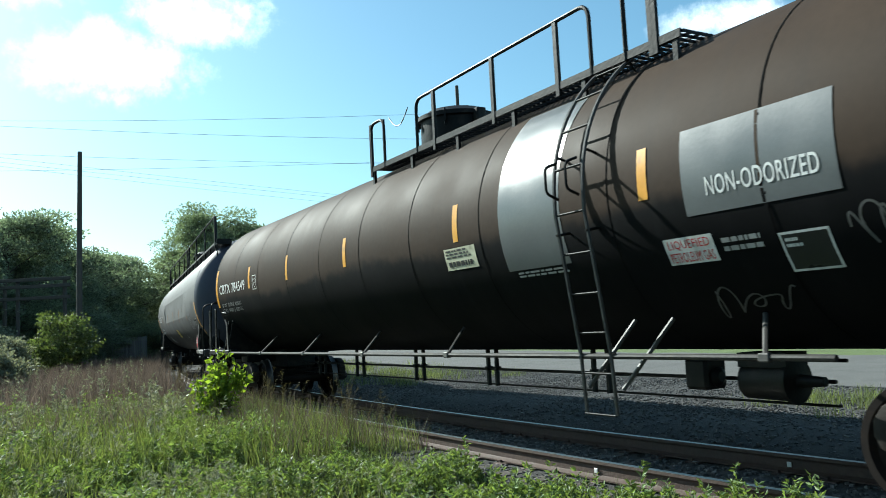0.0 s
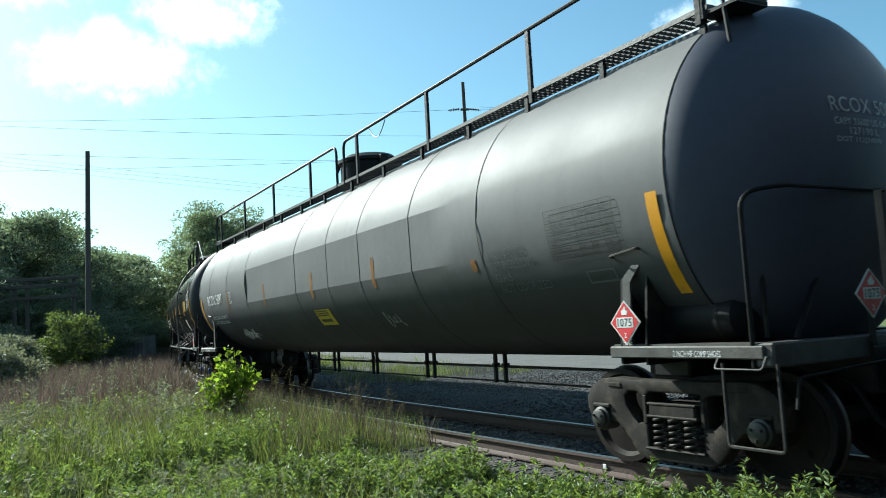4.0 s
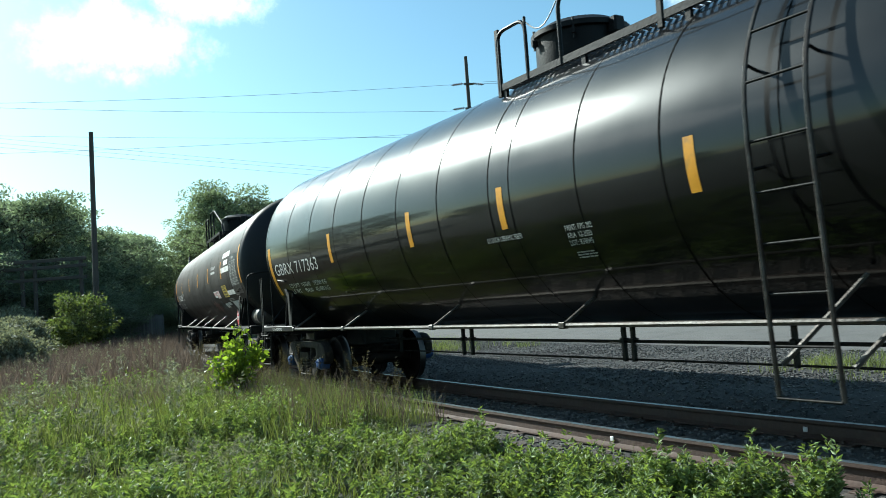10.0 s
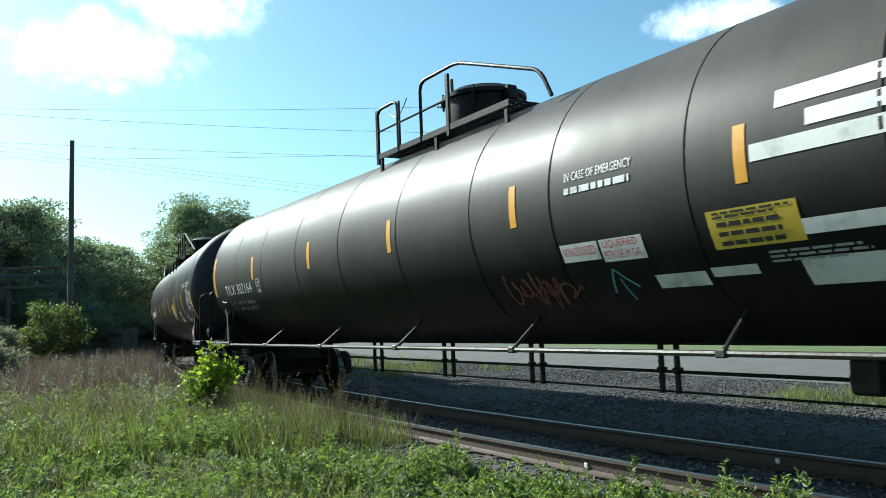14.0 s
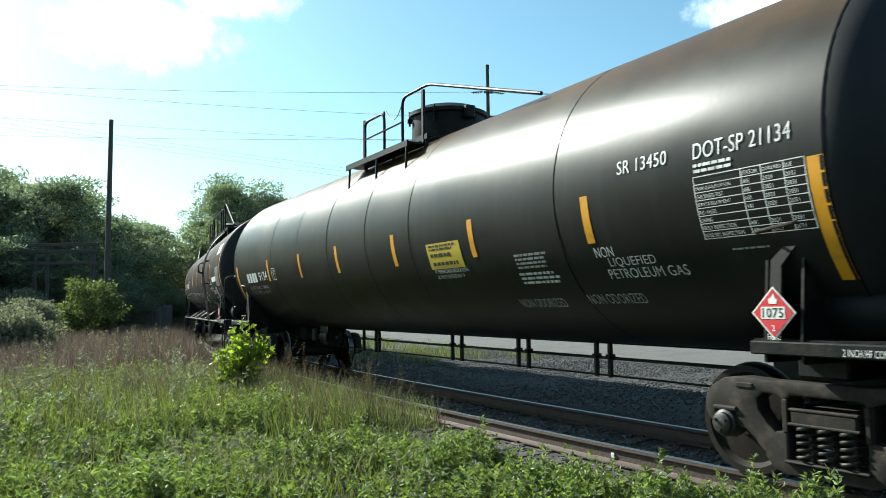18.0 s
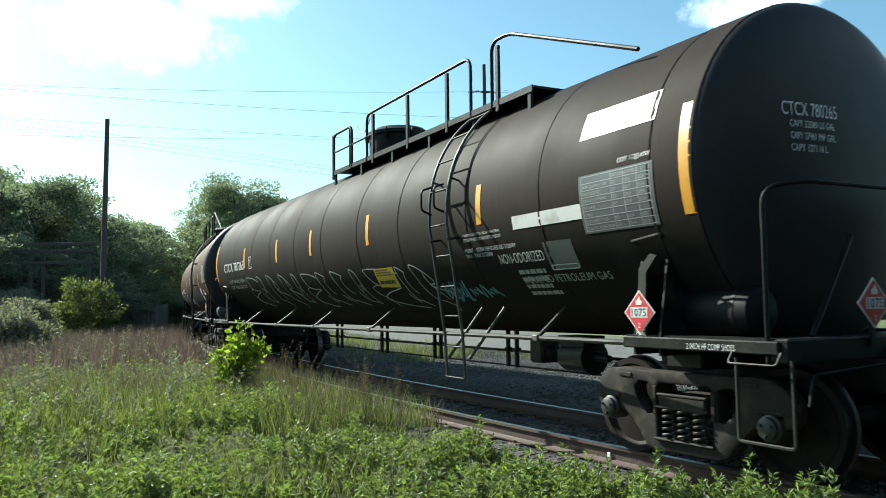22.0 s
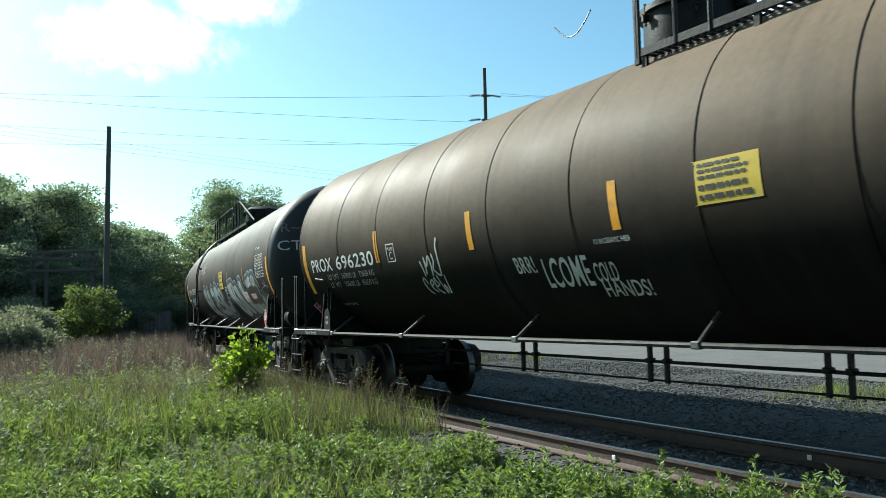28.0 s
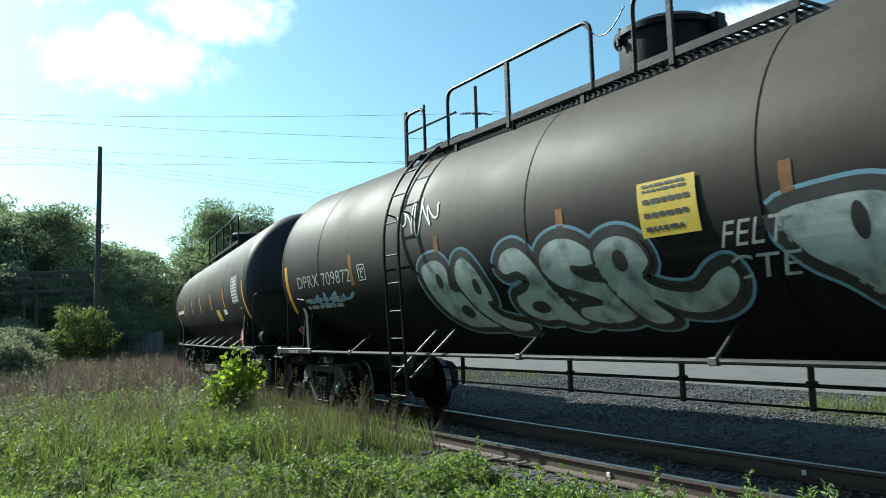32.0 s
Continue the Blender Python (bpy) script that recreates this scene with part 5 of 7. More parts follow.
SAILS = {
    "E": (((1.0, 0.82), (0.6, 0.95), (0.05, 1.0), (0.0, 0.92), (0.2, 0.62), (0.45, 0.5), (0.95, 0.45), (0.45, 0.3), (0.32, 0.1), (0.9, -0.12), (1.3, -0.2)), ((0.3, 0.55), (0.08, 0.5), (0.16, 0.3), (0.4, 0.1), (0.5, -0.15))),
    "O": (((0.0, 1.0), (0.1, 1.02), (0.38, 0.88), (0.55, 0.5), (0.8, 0.12), (0.95, 0.02)), ((0.0, 1.0), (0.1, 0.75), (0.28, 0.38), (0.42, 0.08), (0.68, 0.02), (1.0, -0.05)), ((0.34, 0.58), (0.52, 0.4)), ((0.5, 0.6), (0.36, 0.38)), ((0.05, 0.4), (0.2, 0.2), (0.42, 0.08))),
    "R": (((0.0, 1.0), (0.08, 1.03), (0.35, 0.92), (0.62, 0.72), (0.72, 0.55), (0.52, 0.5), (1.0, 0.32), (1.2, 0.26)), ((0.0, 1.0), (0.12, 0.75), (0.22, 0.42), (0.4, 0.12), (0.62, 0.05), (0.9, -0.12), (0.85, -0.28)), ((0.42, 0.9), (0.5, 0.6), (0.72, 0.3), (0.85, 0.12))),
    "L": (((0.55, 0.86), (0.1, 1.0), (0.0, 0.95), (0.15, 0.6), (0.4, 0.15), (0.7, 0.05), (1.1, -0.12)), ((0.55, 0.86), (0.45, 0.7), (0.62, 0.4), (0.8, 0.3)), ((0.1, 0.3), (0.25, 0.15), (0.5, 0.0))),
}


def sails(car, spec, letters, end, width, material):
    """A row of long sprayed outline letters with pointed tops; the row sinks towards the front of the car."""
    for i, (shape, a) in enumerate(letters):
        b = letters[i + 1][1] if i + 1 < len(letters) else end
        high, low = -20.9 - 0.72 * a, -45.0 - 0.6 * a
        sh = Shape()
        for k, line in enumerate(SAILS[shape]):
            stroke(sh, spec, flow([(a + (b - a) * x, low + (high - low) * y) for x, y in line]), width * (1 - 0.15 * (k % 2)), 0.006 + 0.0006 * k + (i % 2) * 0.0003)
        part("graffiti", sh, material, car, "pale sprayed outline letter")


# ---------------------------------------------------------------- tank cars: body
def arc_path(R, a0, a1, n, zc, x=0.0, side=-1):
    return [Vector((x, side * R * math.cos(radians(a0 + (a1 - a0) * i / n)), zc + R * math.sin(radians(a0 + (a1 - a0) * i / n)))) for i in range(n + 1)]


def add_tank(car, spec, paint, head):
    R, dome = spec["R"], spec["dome"]
    front, rear = spec["ends"]
    facet = spec.get("facet")
    seg = 72
    dents = random.Random(spec["mark"])
    marks = sorted(set([rear, front] + [q for q in spec["seams"] if rear + 0.2 < q < front - 0.2]))
    stations = []
    for a, b in zip(marks, marks[1:]):
        n = max(1, int((b - a) / 0.45))
        stations += [a + (b - a) * i / n for i in range(n)]
    stations.append(front)
    sh = Shape()
    verts = []
    angles = [k * 2 * math.pi / seg for k in range(seg)]
    if facet:
        angles = sorted([q for q in angles if not FLAT[0] - 0.04 < (q + math.pi) % (2 * math.pi) - math.pi < FLAT[1] + 0.04] + [FLAT[0] + 2 * math.pi, FLAT[1], 0.0])
        seg = len(angles)
        stations = sorted(stations + [facet[0] - 0.012, facet[1] + 0.012])
    for u in stations:
        for k in range(seg):
            a = angles[k]
            near = (a + math.pi) % (2 * math.pi) - math.pi
            r = radius_at(spec, u, near)
            if abs(r - R) < 1e-6:
                r += noise.noise((u * 0.8, math.cos(a) * 2, math.sin(a) * 2 + len(spec["mark"]))) * 0.004
            verts.append((u, -r * math.cos(a), spec["zc"] + r * math.sin(a)))
    faces = [(i * seg + k, i * seg + (k + 1) % seg, (i + 1) * seg + (k + 1) % seg, (i + 1) * seg + k) for i in range(len(stations) - 1) for k in range(seg)]
    sh.add(verts, faces)
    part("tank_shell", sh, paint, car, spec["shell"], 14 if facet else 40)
    for s, half in ((-1, -rear), (1, front)):
        dome = spec.get("dome_rear", spec["dome"]) if s < 0 else spec["dome"]
        prof = [(s * (half + dome * math.sin(radians(q))), R * math.cos(radians(q))) for q in (0, 8, 16, 24, 32, 40, 48, 56, 64, 72, 80, 86)]
        sh = Shape()
        sh.lathe(prof + [(s * (half + dome), 0.0)], Matrix.Translation((0, 0, spec["zc"])), 64)
        part("tank_head", sh, head if s > 0 else paint, car, "dished black tank end" if s > 0 else "dished tank end", 40)
        seam_ring(car, spec, s * half - 0.006, 0.012)
    for i, u in enumerate(marks[1:-1]):
        seam_ring(car, spec, u, (0.013, 0.008, 0.011)[i % 3])


def seam_ring(car, spec, u, wide):
    """The narrow dark gap where two jacket sheets meet, with the raised lip of one of them."""
    for name, a, b, off, material in (("seam_gap", u, u + wide, 0.0032, SEAM), ("seam_lip", u - 0.03, u - 0.001, 0.0045, None)):
        sh = Shape()
        n = 96
        rows = []
        for k in range(n):
            q = -math.pi + 2 * math.pi * k / n
            rows += [skin(spec, a, q, off), skin(spec, b, q, off)]
        sh.add(rows, [(2 * k, 2 * k + 1, (2 * k + 3) % (2 * n), (2 * k + 2) % (2 * n)) for k in range(n)])
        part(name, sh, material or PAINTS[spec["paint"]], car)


UNDER = {}


def shared(key, build):
    if key not in UNDER:
        UNDER[key] = build()
    return UNDER[key]


def add_ends(car, spec):
    """Stub sills, bolsters, platforms, steps, rails, couplers and brake gear at both ends."""
    R = spec["R"]
    for s in (-1, 1):
        turn = pose(spec["piv"][0] - 7.56 if s > 0 else spec["piv"][1] + 7.56, 0, 0, 0, 0, 0 if s > 0 else 180)
        hook = pose(0, 0, 0, 0, 0, 0 if s > 0 else 180)

        def put(name, build, material, label="", key=None, smooth=35):
            me = shared((key or name, material.name, round(R, 3), spec["zc"]), lambda: build().mesh(name, [material], smooth))
            return part(name, me, None, car, label, m=hook if name in ("coupler", "air_hose") else turn)

        put("stub_sill", lambda: Shape().box(6.55, 9.05, -0.33, 0.33, 0.72, 1.10, bevel=0.02).box(6.45, 8.9, -0.42, 0.42, 1.08, 1.12), BLACK)
        saddle = []
        for k in range(13):
            a = radians(-150 + 120 * k / 12)
            saddle.append((math.cos(a) * (R - 0.01), spec["zc"] + math.sin(a) * (R - 0.01)))
        outline_ = [(-1.42, 1.0), (1.42, 1.0), (1.42, 1.14)] + saddle[::-1] + [(-1.42, 1.14)]
        rot = Matrix.Rotation(math.pi / 2, 4, "Z")
        put("bolster_web", lambda: Shape().prism(outline_, -7.56 - 0.17, -7.56 - 0.145, m=rot).prism(outline_, -7.56 + 0.145, -7.56 + 0.17, m=rot), BLACK)
        put("body_bolster", lambda: Shape().box(7.34, 7.78, -1.0, 1.0, 0.86, 1.02, bevel=0.02), BLACK)
        rail_at = spec.get("rail_at", 8.84)
        low = spec.get("step_low", 0.41)
        sill_colour = GREYFIT if spec.get("pale_sill") else BLACK
        for side in (-1, 1):
            put("side_sill", lambda: Shape().box(7.28, 8.95, side * 1.42 - 0.03, side * 1.42 + 0.03, 1.06, 1.16, bevel=0.01).box(7.28, 8.95, side * 1.30 - 0.1, side * 1.30 + 0.1, 1.155, 1.175), sill_colour, key=("ss", side))
            if spec.get("jack_plate"):
                put("jack_bracket", lambda: Shape().prism([(7.33, 1.15), (7.61, 1.15), (7.57, 1.46), (7.50, 1.52), (7.43, 1.52), (7.37, 1.46)], side * 1.40 - 0.015, side * 1.40 + 0.015).tube(bend([(7.46, side * 1.39, 1.50), (7.47, side * 1.38, 1.72), (7.44, side * 1.40, 1.88)], 0.05), 0.016, 6), BLACK, key=("jp", side))
            else:
                put("jack_bracket", lambda: Shape().prism([(7.42, 1.15), (7.53, 1.15), (7.565, 1.72), (7.70, 1.86), (7.62, 1.88), (7.475, 1.76)], side * 1.40 - 0.012, side * 1.40 + 0.012).box(7.445, 7.475, side * 1.36 - 0.04, side * 1.36 + 0.04, 1.15, 1.5), spec.get("jack", DIMFIT), key=("jb", side))
            put("sill_step", lambda: Shape().tube(bend([(8.55, side * 1.43, 1.03), (8.57, side * 1.45, low), (9.07, side * 1.45, low), (9.05, side * 1.43, 1.03)], 0.04), 0.014, 6).tube([(8.56, side * 1.45, 0.70), (9.06, side * 1.45, 0.70)], 0.011, 6) if spec.get("double_step") else
                Shape().tube(bend([(8.55, side * 1.43, 1.03), (8.57, side * 1.45, low), (9.07, side * 1.45, low), (9.05, side * 1.43, 1.03)], 0.04), 0.014, 6), DIMFIT, key=("st", side, low, bool(spec.get("double_step"))))
            put("grab_iron", lambda: Shape().tube(bend([(8.53, side * 1.44, 1.08), (8.53, side * 1.50, 0.99), (8.97, side * 1.50, 0.99), (8.97, side * 1.44, 1.08)], 0.03), 0.010, 6), DIMFIT, key=("gi", side))
            if ("front" if s > 0 else "rear") in spec.get("corners", ()):
                for x in spec.get("posts_at", (8.99, 9.07)):
                    put("corner_post", lambda: Shape().box(x - 0.025, x + 0.025, side * 1.40 - 0.01, side * 1.40 + 0.01, 0.6, 2.14, bevel=0.004), BLACK, key=("cp", side, x))
            put("tank_grab", lambda: Shape().tube(bend([(7.42, side * (R * 0.90), spec["zc"] - 0.62), (7.42, side * (R * 0.90 + 0.08), spec["zc"] - 0.60), (7.78, side * (R * 0.90 + 0.08), spec["zc"] - 0.56), (7.78, side * (R * 0.90), spec["zc"] - 0.58)], 0.03), 0.012, 6), STEEL, key=("tg", side))
        put("end_sill", lambda: Shape().box(8.85, 9.02, -1.42, 1.42, 1.0, 1.18, bevel=0.015), sill_colour)
        put("end_platform", lambda: Shape().box(8.30, 8.86, -1.28, 1.28, 1.14, 1.165), BLACK)
        put("end_handrail", lambda: Shape().tube(bend([(rail_at, -1.42, 1.0), (rail_at, -1.42, 2.30), (rail_at + 0.16, -1.15, 2.34), (rail_at + 0.16, 0, 2.34), (rail_at + 0.16, 1.15, 2.34), (rail_at, 1.42, 2.30), (rail_at, 1.42, 1.0)], 0.14), 0.018, 8), BLACK, key=("eh", rail_at))
        for side in (-1, 1):
            put("brace", lambda: Shape().tube([(8.85, side * 0.95, 1.18), (8.72, side * 0.25, 1.98)], 0.022, 6), BLACK, key=("br", side))
        put("coupler", lambda: Shape().box(9.0, 9.45, -0.075, 0.075, 0.79, 0.95, bevel=0.02).box(9.40, 9.70, -0.15, 0.17, 0.73, 1.02, bevel=0.05).box(9.60, 9.76, -0.2, -0.06, 0.74, 1.01, bevel=0.05), TRUCK)
        put("air_hose", lambda: Shape().tube(bend([(9.05, -0.35, 0.85), (9.25, -0.36, 0.80), (9.40, -0.30, 0.45), (9.65, -0.12, 0.42)], 0.15), 0.025, 8), BLACK)
        put("uncoupling_lever", lambda: Shape().tube(bend([(9.08, -1.30, 0.70), (9.08, -1.25, 0.92), (9.10, -0.2, 0.98), (9.3, -0.05, 1.0)], 0.05), 0.013, 6), BLACK)
    # air reservoir and its straps on the leading end, brake wheel on the far corner
    ahead = pose(spec["piv"][0] - 7.56, 0, 0)
    def tank_(): return Shape().lathe([(7.52, 0.0), (7.54, 0.11), (7.60, 0.19), (7.68, 0.20), (8.34, 0.20), (8.42, 0.19), (8.48, 0.11), (8.50, 0.0)], Matrix.Translation((0, -0.98, 1.375)), 28)
    part("air_reservoir", shared("resv" + spec["mark"], lambda: tank_().mesh("air_reservoir", [spec["resv"]], 40)), None, car, "drum-shaped brake air reservoir", m=ahead)
    for x in (7.74, 8.28):
        part("strap", Shape().lathe([(x - 0.02, 0.205), (x + 0.02, 0.205)], Matrix.Translation((0, -0.98, 1.375)), 24, ends=False), BLACK, car, m=ahead)
    sh = Shape()
    sh.tube([Vector((9.22, 0.75 + 0.26 * math.cos(k * math.pi / 10), 2.05 + 0.26 * math.sin(k * math.pi / 10))) for k in range(20)], 0.016, 6, closed=True)
    for k in range(3):
        sh.tube([(9.2, 0.75, 2.05), (9.22, 0.75 + 0.26 * math.cos(k * 2.09), 2.05 + 0.26 * math.sin(k * 2.09))], 0.012, 5)
    part("hand_brake_wheel", sh, BLACK, car, m=ahead)
    part("hand_brake_housing", Shape().box(9.0, 9.2, 0.55, 0.95, 1.7, 2.35, bevel=0.04).box(8.95, 9.05, 0.7, 0.8, 1.1, 1.75), BLACK, car, m=ahead)
    # brake rods, hangers and cylinder under the tank
    for y, z, r in ((-0.12, 0.83, 0.02), (0.06, 1.0, 0.018), (-0.08, 0.62, 0.013)):
        part("brake_rod", Shape().tube([(-6.4, y, z), (6.4, y, z - 0.02)], r, 6), BLACK, car)
    for u in spec.get("hangers", (-5.5, -3.5, -3.22, -1.12, -0.87, 1.05, 1.27, 3.3, 3.52)):
        part("rod_hanger", shared("hang", lambda: Shape().box(-0.02, 0.02, -0.15, -0.1, 0.59, 1.1).box(-0.04, 0.04, -0.17, -0.07, 0.80, 0.86, bevel=0.01).mesh("rod_hanger", [BLACK])), None, car, m=pose(u, 0, 0))
    u = spec.get("cylinder", 5.2)
    part("brake_cylinder", Shape().lathe([(-0.34, 0.08), (-0.30, 0.17), (0.12, 0.18), (0.16, 0.20), (0.20, 0.20), (0.22, 0.06), (0.46, 0.04)], Matrix.Translation((u, -0.35, 0.83)), 20).box(u - 0.3, u + 0.2, -0.5, -0.2, 0.95, 1.08), BLACK, car)
    part("brake_valve", Shape().box(u - 1.0, u - 0.72, -0.45, -0.15, 0.72, 1.02, bevel=0.03).lathe([(u - 1.06, 0.05), (u - 1.02, 0.1), (u - 0.7, 0.1), (u - 0.66, 0.05)], Matrix.Translation((0, -0.3, 0.84)), 14), BLACK, car)


def add_side_rails(car, spec):
    if not spec.get("struts"):
        return
    pale = STEEL if spec.get("pale_rail") else DIMFIT
    for side in (-1, 1):
        part("side_rail", Shape().tube([(-7.9, side * 1.42, 1.10), (7.3, side * 1.42, 1.10)], 0.026, 8), pale, car, "long steel safety rail under the tank")
        for u in spec["struts"]:
            a = radians(-51)
            lean = spec.get("lean", -0.1)
            foot = u - 0.25
            sh = Shape()
            sh.tube([(foot + lean, side * spec["R"] * math.cos(a), spec["zc"] + spec["R"] * math.sin(a)), (foot, side * 1.42, 1.10)], 0.022, 6)
            sh.box(u - 0.30, u - 0.20, side * 1.42 - 0.035, side * 1.42 + 0.035, 1.065, 1.135, bevel=0.01)
            part("strut", sh, STEEL if spec.get("pale_rail") else GREYFIT, car)


def add_ladder(car, spec):
    """Side ladder that follows the tank down from the platform and hangs below the rail."""
    if "ladder" not in spec:
        return
    u0, u1 = spec["ladder"]
    R = spec["R"] + 0.13
    foot = 1.44 if spec.get("handles") else R - 0.06
    path = arc_path(R, 72, 4, 16, spec["zc"]) + [Vector((0, -R, spec["zc"] - 0.15)), Vector((0, -foot, 1.1)), Vector((0, -foot + 0.03, 0.56))]
    for u in (u0, u1):
        part("ladder_stringer", Shape().tube([p + Vector((u, 0, 0)) for p in path], 0.02, 6), STEEL if spec.get("pale_rail") else GREYFIT if spec.get("grey_ladder") else BLACK, car)
    rung = shared("rung%.2f" % (u1 - u0), lambda: Shape().tube([(0, 0, 0), (u1 - u0, 0, 0)], 0.012, 6).mesh("ladder_rung", [BLACK], 60))
    for a in (66, 52, 38, 24, 10):
        part("ladder_rung", rung, None, car, m=pose(u0, -R * math.cos(radians(a)), spec["zc"] + R * math.sin(radians(a))))
    for z in (2.45, 2.07, 1.69, 1.32, 0.94, 0.56):
        part("ladder_rung", rung, None, car, m=pose(u0, -(foot + (R - foot) * max(0.0, z - 1.1) / (spec["zc"] - 1.25)) + 0.01, z))
    for a in (55, 15, -12):
        for u in (u0, u1):
            sh = Shape()
            q = radians(a)
            sh.tube([(u, -spec["R"] * math.cos(q), spec["zc"] + spec["R"] * math.sin(q)), (u, -R * math.cos(q) if a > 0 else -R, spec["zc"] + R * math.sin(q))], 0.014, 5)
            part("ladder_bracket", sh, BLACK, car)
    if spec.get("struts"):
        for u in (u0 + 0.05, u1 + 0.1):
            part("ladder_brace", Shape().tube([(u, -foot + 0.03, 0.80), (u + 0.42, -1.15, 1.42)], 0.02, 6), STEEL if spec.get("pale_rail") else GREYFIT, car)
    if spec.get("handles"):
        for u in (u0 + 0.06, u1 - 0.06):
            part("ladder_handle", Shape().tube(bend([(u, -R, spec["zc"] + 0.35), (u, -R - 0.14, spec["zc"] + 0.30), (u, -R - 0.14, spec["zc"] + 0.05), (u, -R, spec["zc"])], 0.05), 0.014, 6), BLACK, car)


def add_top(car, spec):
    """Walkway, railings and the valve housing on the crown of the tank."""
    R = spec["R"]
    top = spec["top"]
    u0, u1 = top["deck"]
    deck_z, mid, half = top.get("z", 3.98), top.get("mid", 0.74), top.get("half", 0.24)
    for side in top.get("sides", (-1,)):
        sh = Shape()
        n = max(2, int((u1 - u0) / 0.09))
        if top.get("grating", True):
            for k in range(n + 1):
                x = u0 + (u1 - u0) * k / n
                sh.box(x - 0.008, x + 0.008, side * mid - half, side * mid + half, deck_z, deck_z + 0.03)
            for y in (-half, -half / 2, 0, half / 2, half):
                sh.box(u0, u1, side * mid + y - 0.008, side * mid + y + 0.008, deck_z + 0.004, deck_z + 0.026)
        else:
            sh.box(u0, u1, side * mid - half, side * mid + half, deck_z, deck_z + 0.03)
        part("walkway", sh, spec.get("deck_mat", BLACK), car, "open steel walkway grating on the tank top")
        part("walkway_edge", Shape().box(u0, u1, side * 1.0 - 0.012, side * 1.0 + 0.012, deck_z - (0.01 if "edge" in top else 0.045), deck_z + 0.035), top.get("edge", BLACK), car)
        k = max(2, int((u1 - u0) / 1.3))
        for i in range(k + 1):
            x = u0 + 0.08 + (u1 - u0 - 0.16) * i / k
            a = math.asin(min(0.99, 0.95 / R))
            part("deck_bracket", Shape().box(x - 0.03, x + 0.03, side * 0.98 - 0.02, side * 0.98 + 0.02, spec["zc"] + math.sqrt(R * R - 0.98 ** 2) - 0.03, deck_z + 0.01), BLACK, car)
    for run in top["rails"]:
        side = run.get("side", -1)
        for u in run["posts"]:
            part("rail_post", Shape().box(u - 0.035, u + 0.035, side * 1.0 - 0.02, side * 1.0 + 0.02, 3.86, 4.70, bevel=0.006), BLACK, car)
        pts = [Vector((p, side * 1.0, z)) for p, z in run["path"]]
        part("top_rail", Shape().tube(bend(pts, 0.16), 0.024, 8), BLACK, car)
        if "mid" in run:
            a, b = run["mid"]
            part("mid_rail", Shape().tube([(a, side * 1.0, 4.36), (b, side * 1.0, 4.36)], 0.016, 6), BLACK, car)
        for u in run.get("thin", ()):
            part("rail_post", Shape().tube([(u, side * 1.0, 3.95), (u, side * 1.0, 4.68)], 0.018, 6), BLACK, car)
    u = top["bonnet"]
    r = top.get("bonnet_r", 0.56)
    sh = Shape().lathe([(4.05, r * 0.98), (4.12, r), (4.52, r), (4.53, r + 0.05), (4.59, r + 0.05), (4.60, r * 0.97), (4.68, r * 0.8), (4.72, r * 0.3), (4.72, 0.0)], Matrix.Translation((u, -0.1, 0)) @ Matrix.Rotation(-math.pi / 2, 4, "Y"), 32)
    part("valve_housing", sh, BLACK, car, "round valve housing with a flat lid")
    for k in range(6):
        a = k * 1.047 + 0.2
        x, y = u + math.cos(a) * (r + 0.04), -0.1 + math.sin(a) * (r + 0.04)
        part("housing_bolt", shared("hbolt", lambda: Shape().tube([(0, 0, 4.38), (0, 0, 4.62)], 0.016, 6).box(-0.035, 0.035, -0.02, 0.02, 4.43, 4.50).mesh("housing_bolt", [BLACK])), None, car, m=pose(x, y, 0, 0, 0, math.degrees(a)))
    part("housing_hinge", Shape().box(u + r, u + r + 0.14, -0.18, -0.02, 4.40, 4.60, bevel=0.02), BLACK, car)
    part("chain", Shape().tube([Vector((top.get("chain", u - r - 0.1) - 0.62 + 0.62 * f / 8, -1.0, 4.66 - 0.2 * math.sin(math.pi * f / 8))) for f in range(9)], 0.008, 5), STEEL, car)


def add_placard(car, spec, u, v, z, tilt=0, front=False):
    """Diamond hazard placard: red, white border, white panel with the number."""
    turn = Matrix.Rotation(math.pi / 2, 4, "Z") if front else Matrix.Identity(4)
    base = Matrix.Translation((u, -v, z)) @ turn
    d = 0.195
    placard = part("placard", Shape().prism([(-d, 0), (0, -d), (d, 0), (0, d)], -0.004, 0.004), WHITEPATCH, car, "red flammable gas hazard placard", m=base)
    e = d - 0.018
    part("placard_face", Shape().prism([(-e, 0), (0, -e), (e, 0), (0, e)], -0.0075, -0.0045), RED, placard)
    part("number_panel", Shape().box(-0.105, 0.105, -0.0105, -0.008, -0.045, 0.045), WHITEPATCH, placard)
    for text, x, y, h, w, material, off in (("1075", -0.092, -0.036, 0.072, 0.184, INK, 0.0125), ("2", -0.014, -0.135, 0.045, 0.028, WHITE, 0.0095)):
        bm = glyphs(text, h, w, 0.01)
        for q in bm.verts:
            q.co = Vector((q.co.x + x, -off, q.co.y + y))
        finish("number", bm, material, placard)
    part("flame_symbol", Shape().prism([(-0.03, 0.065), (0.03, 0.065), (0.042, 0.095), (0.02, 0.11), (0.012, 0.145), (-0.012, 0.115), (-0.04, 0.10)], -0.0105, -0.008), WHITEPATCH, placard)


def flat_words(car, text, u, v, z, height, width, material=None, end=False):
    bm = glyphs(text, height, width)
    for q in bm.verts:
        q.co = Vector((u + q.co.x, -v, z + q.co.y))
    return finish("lettering", bm, material or WHITE, car)


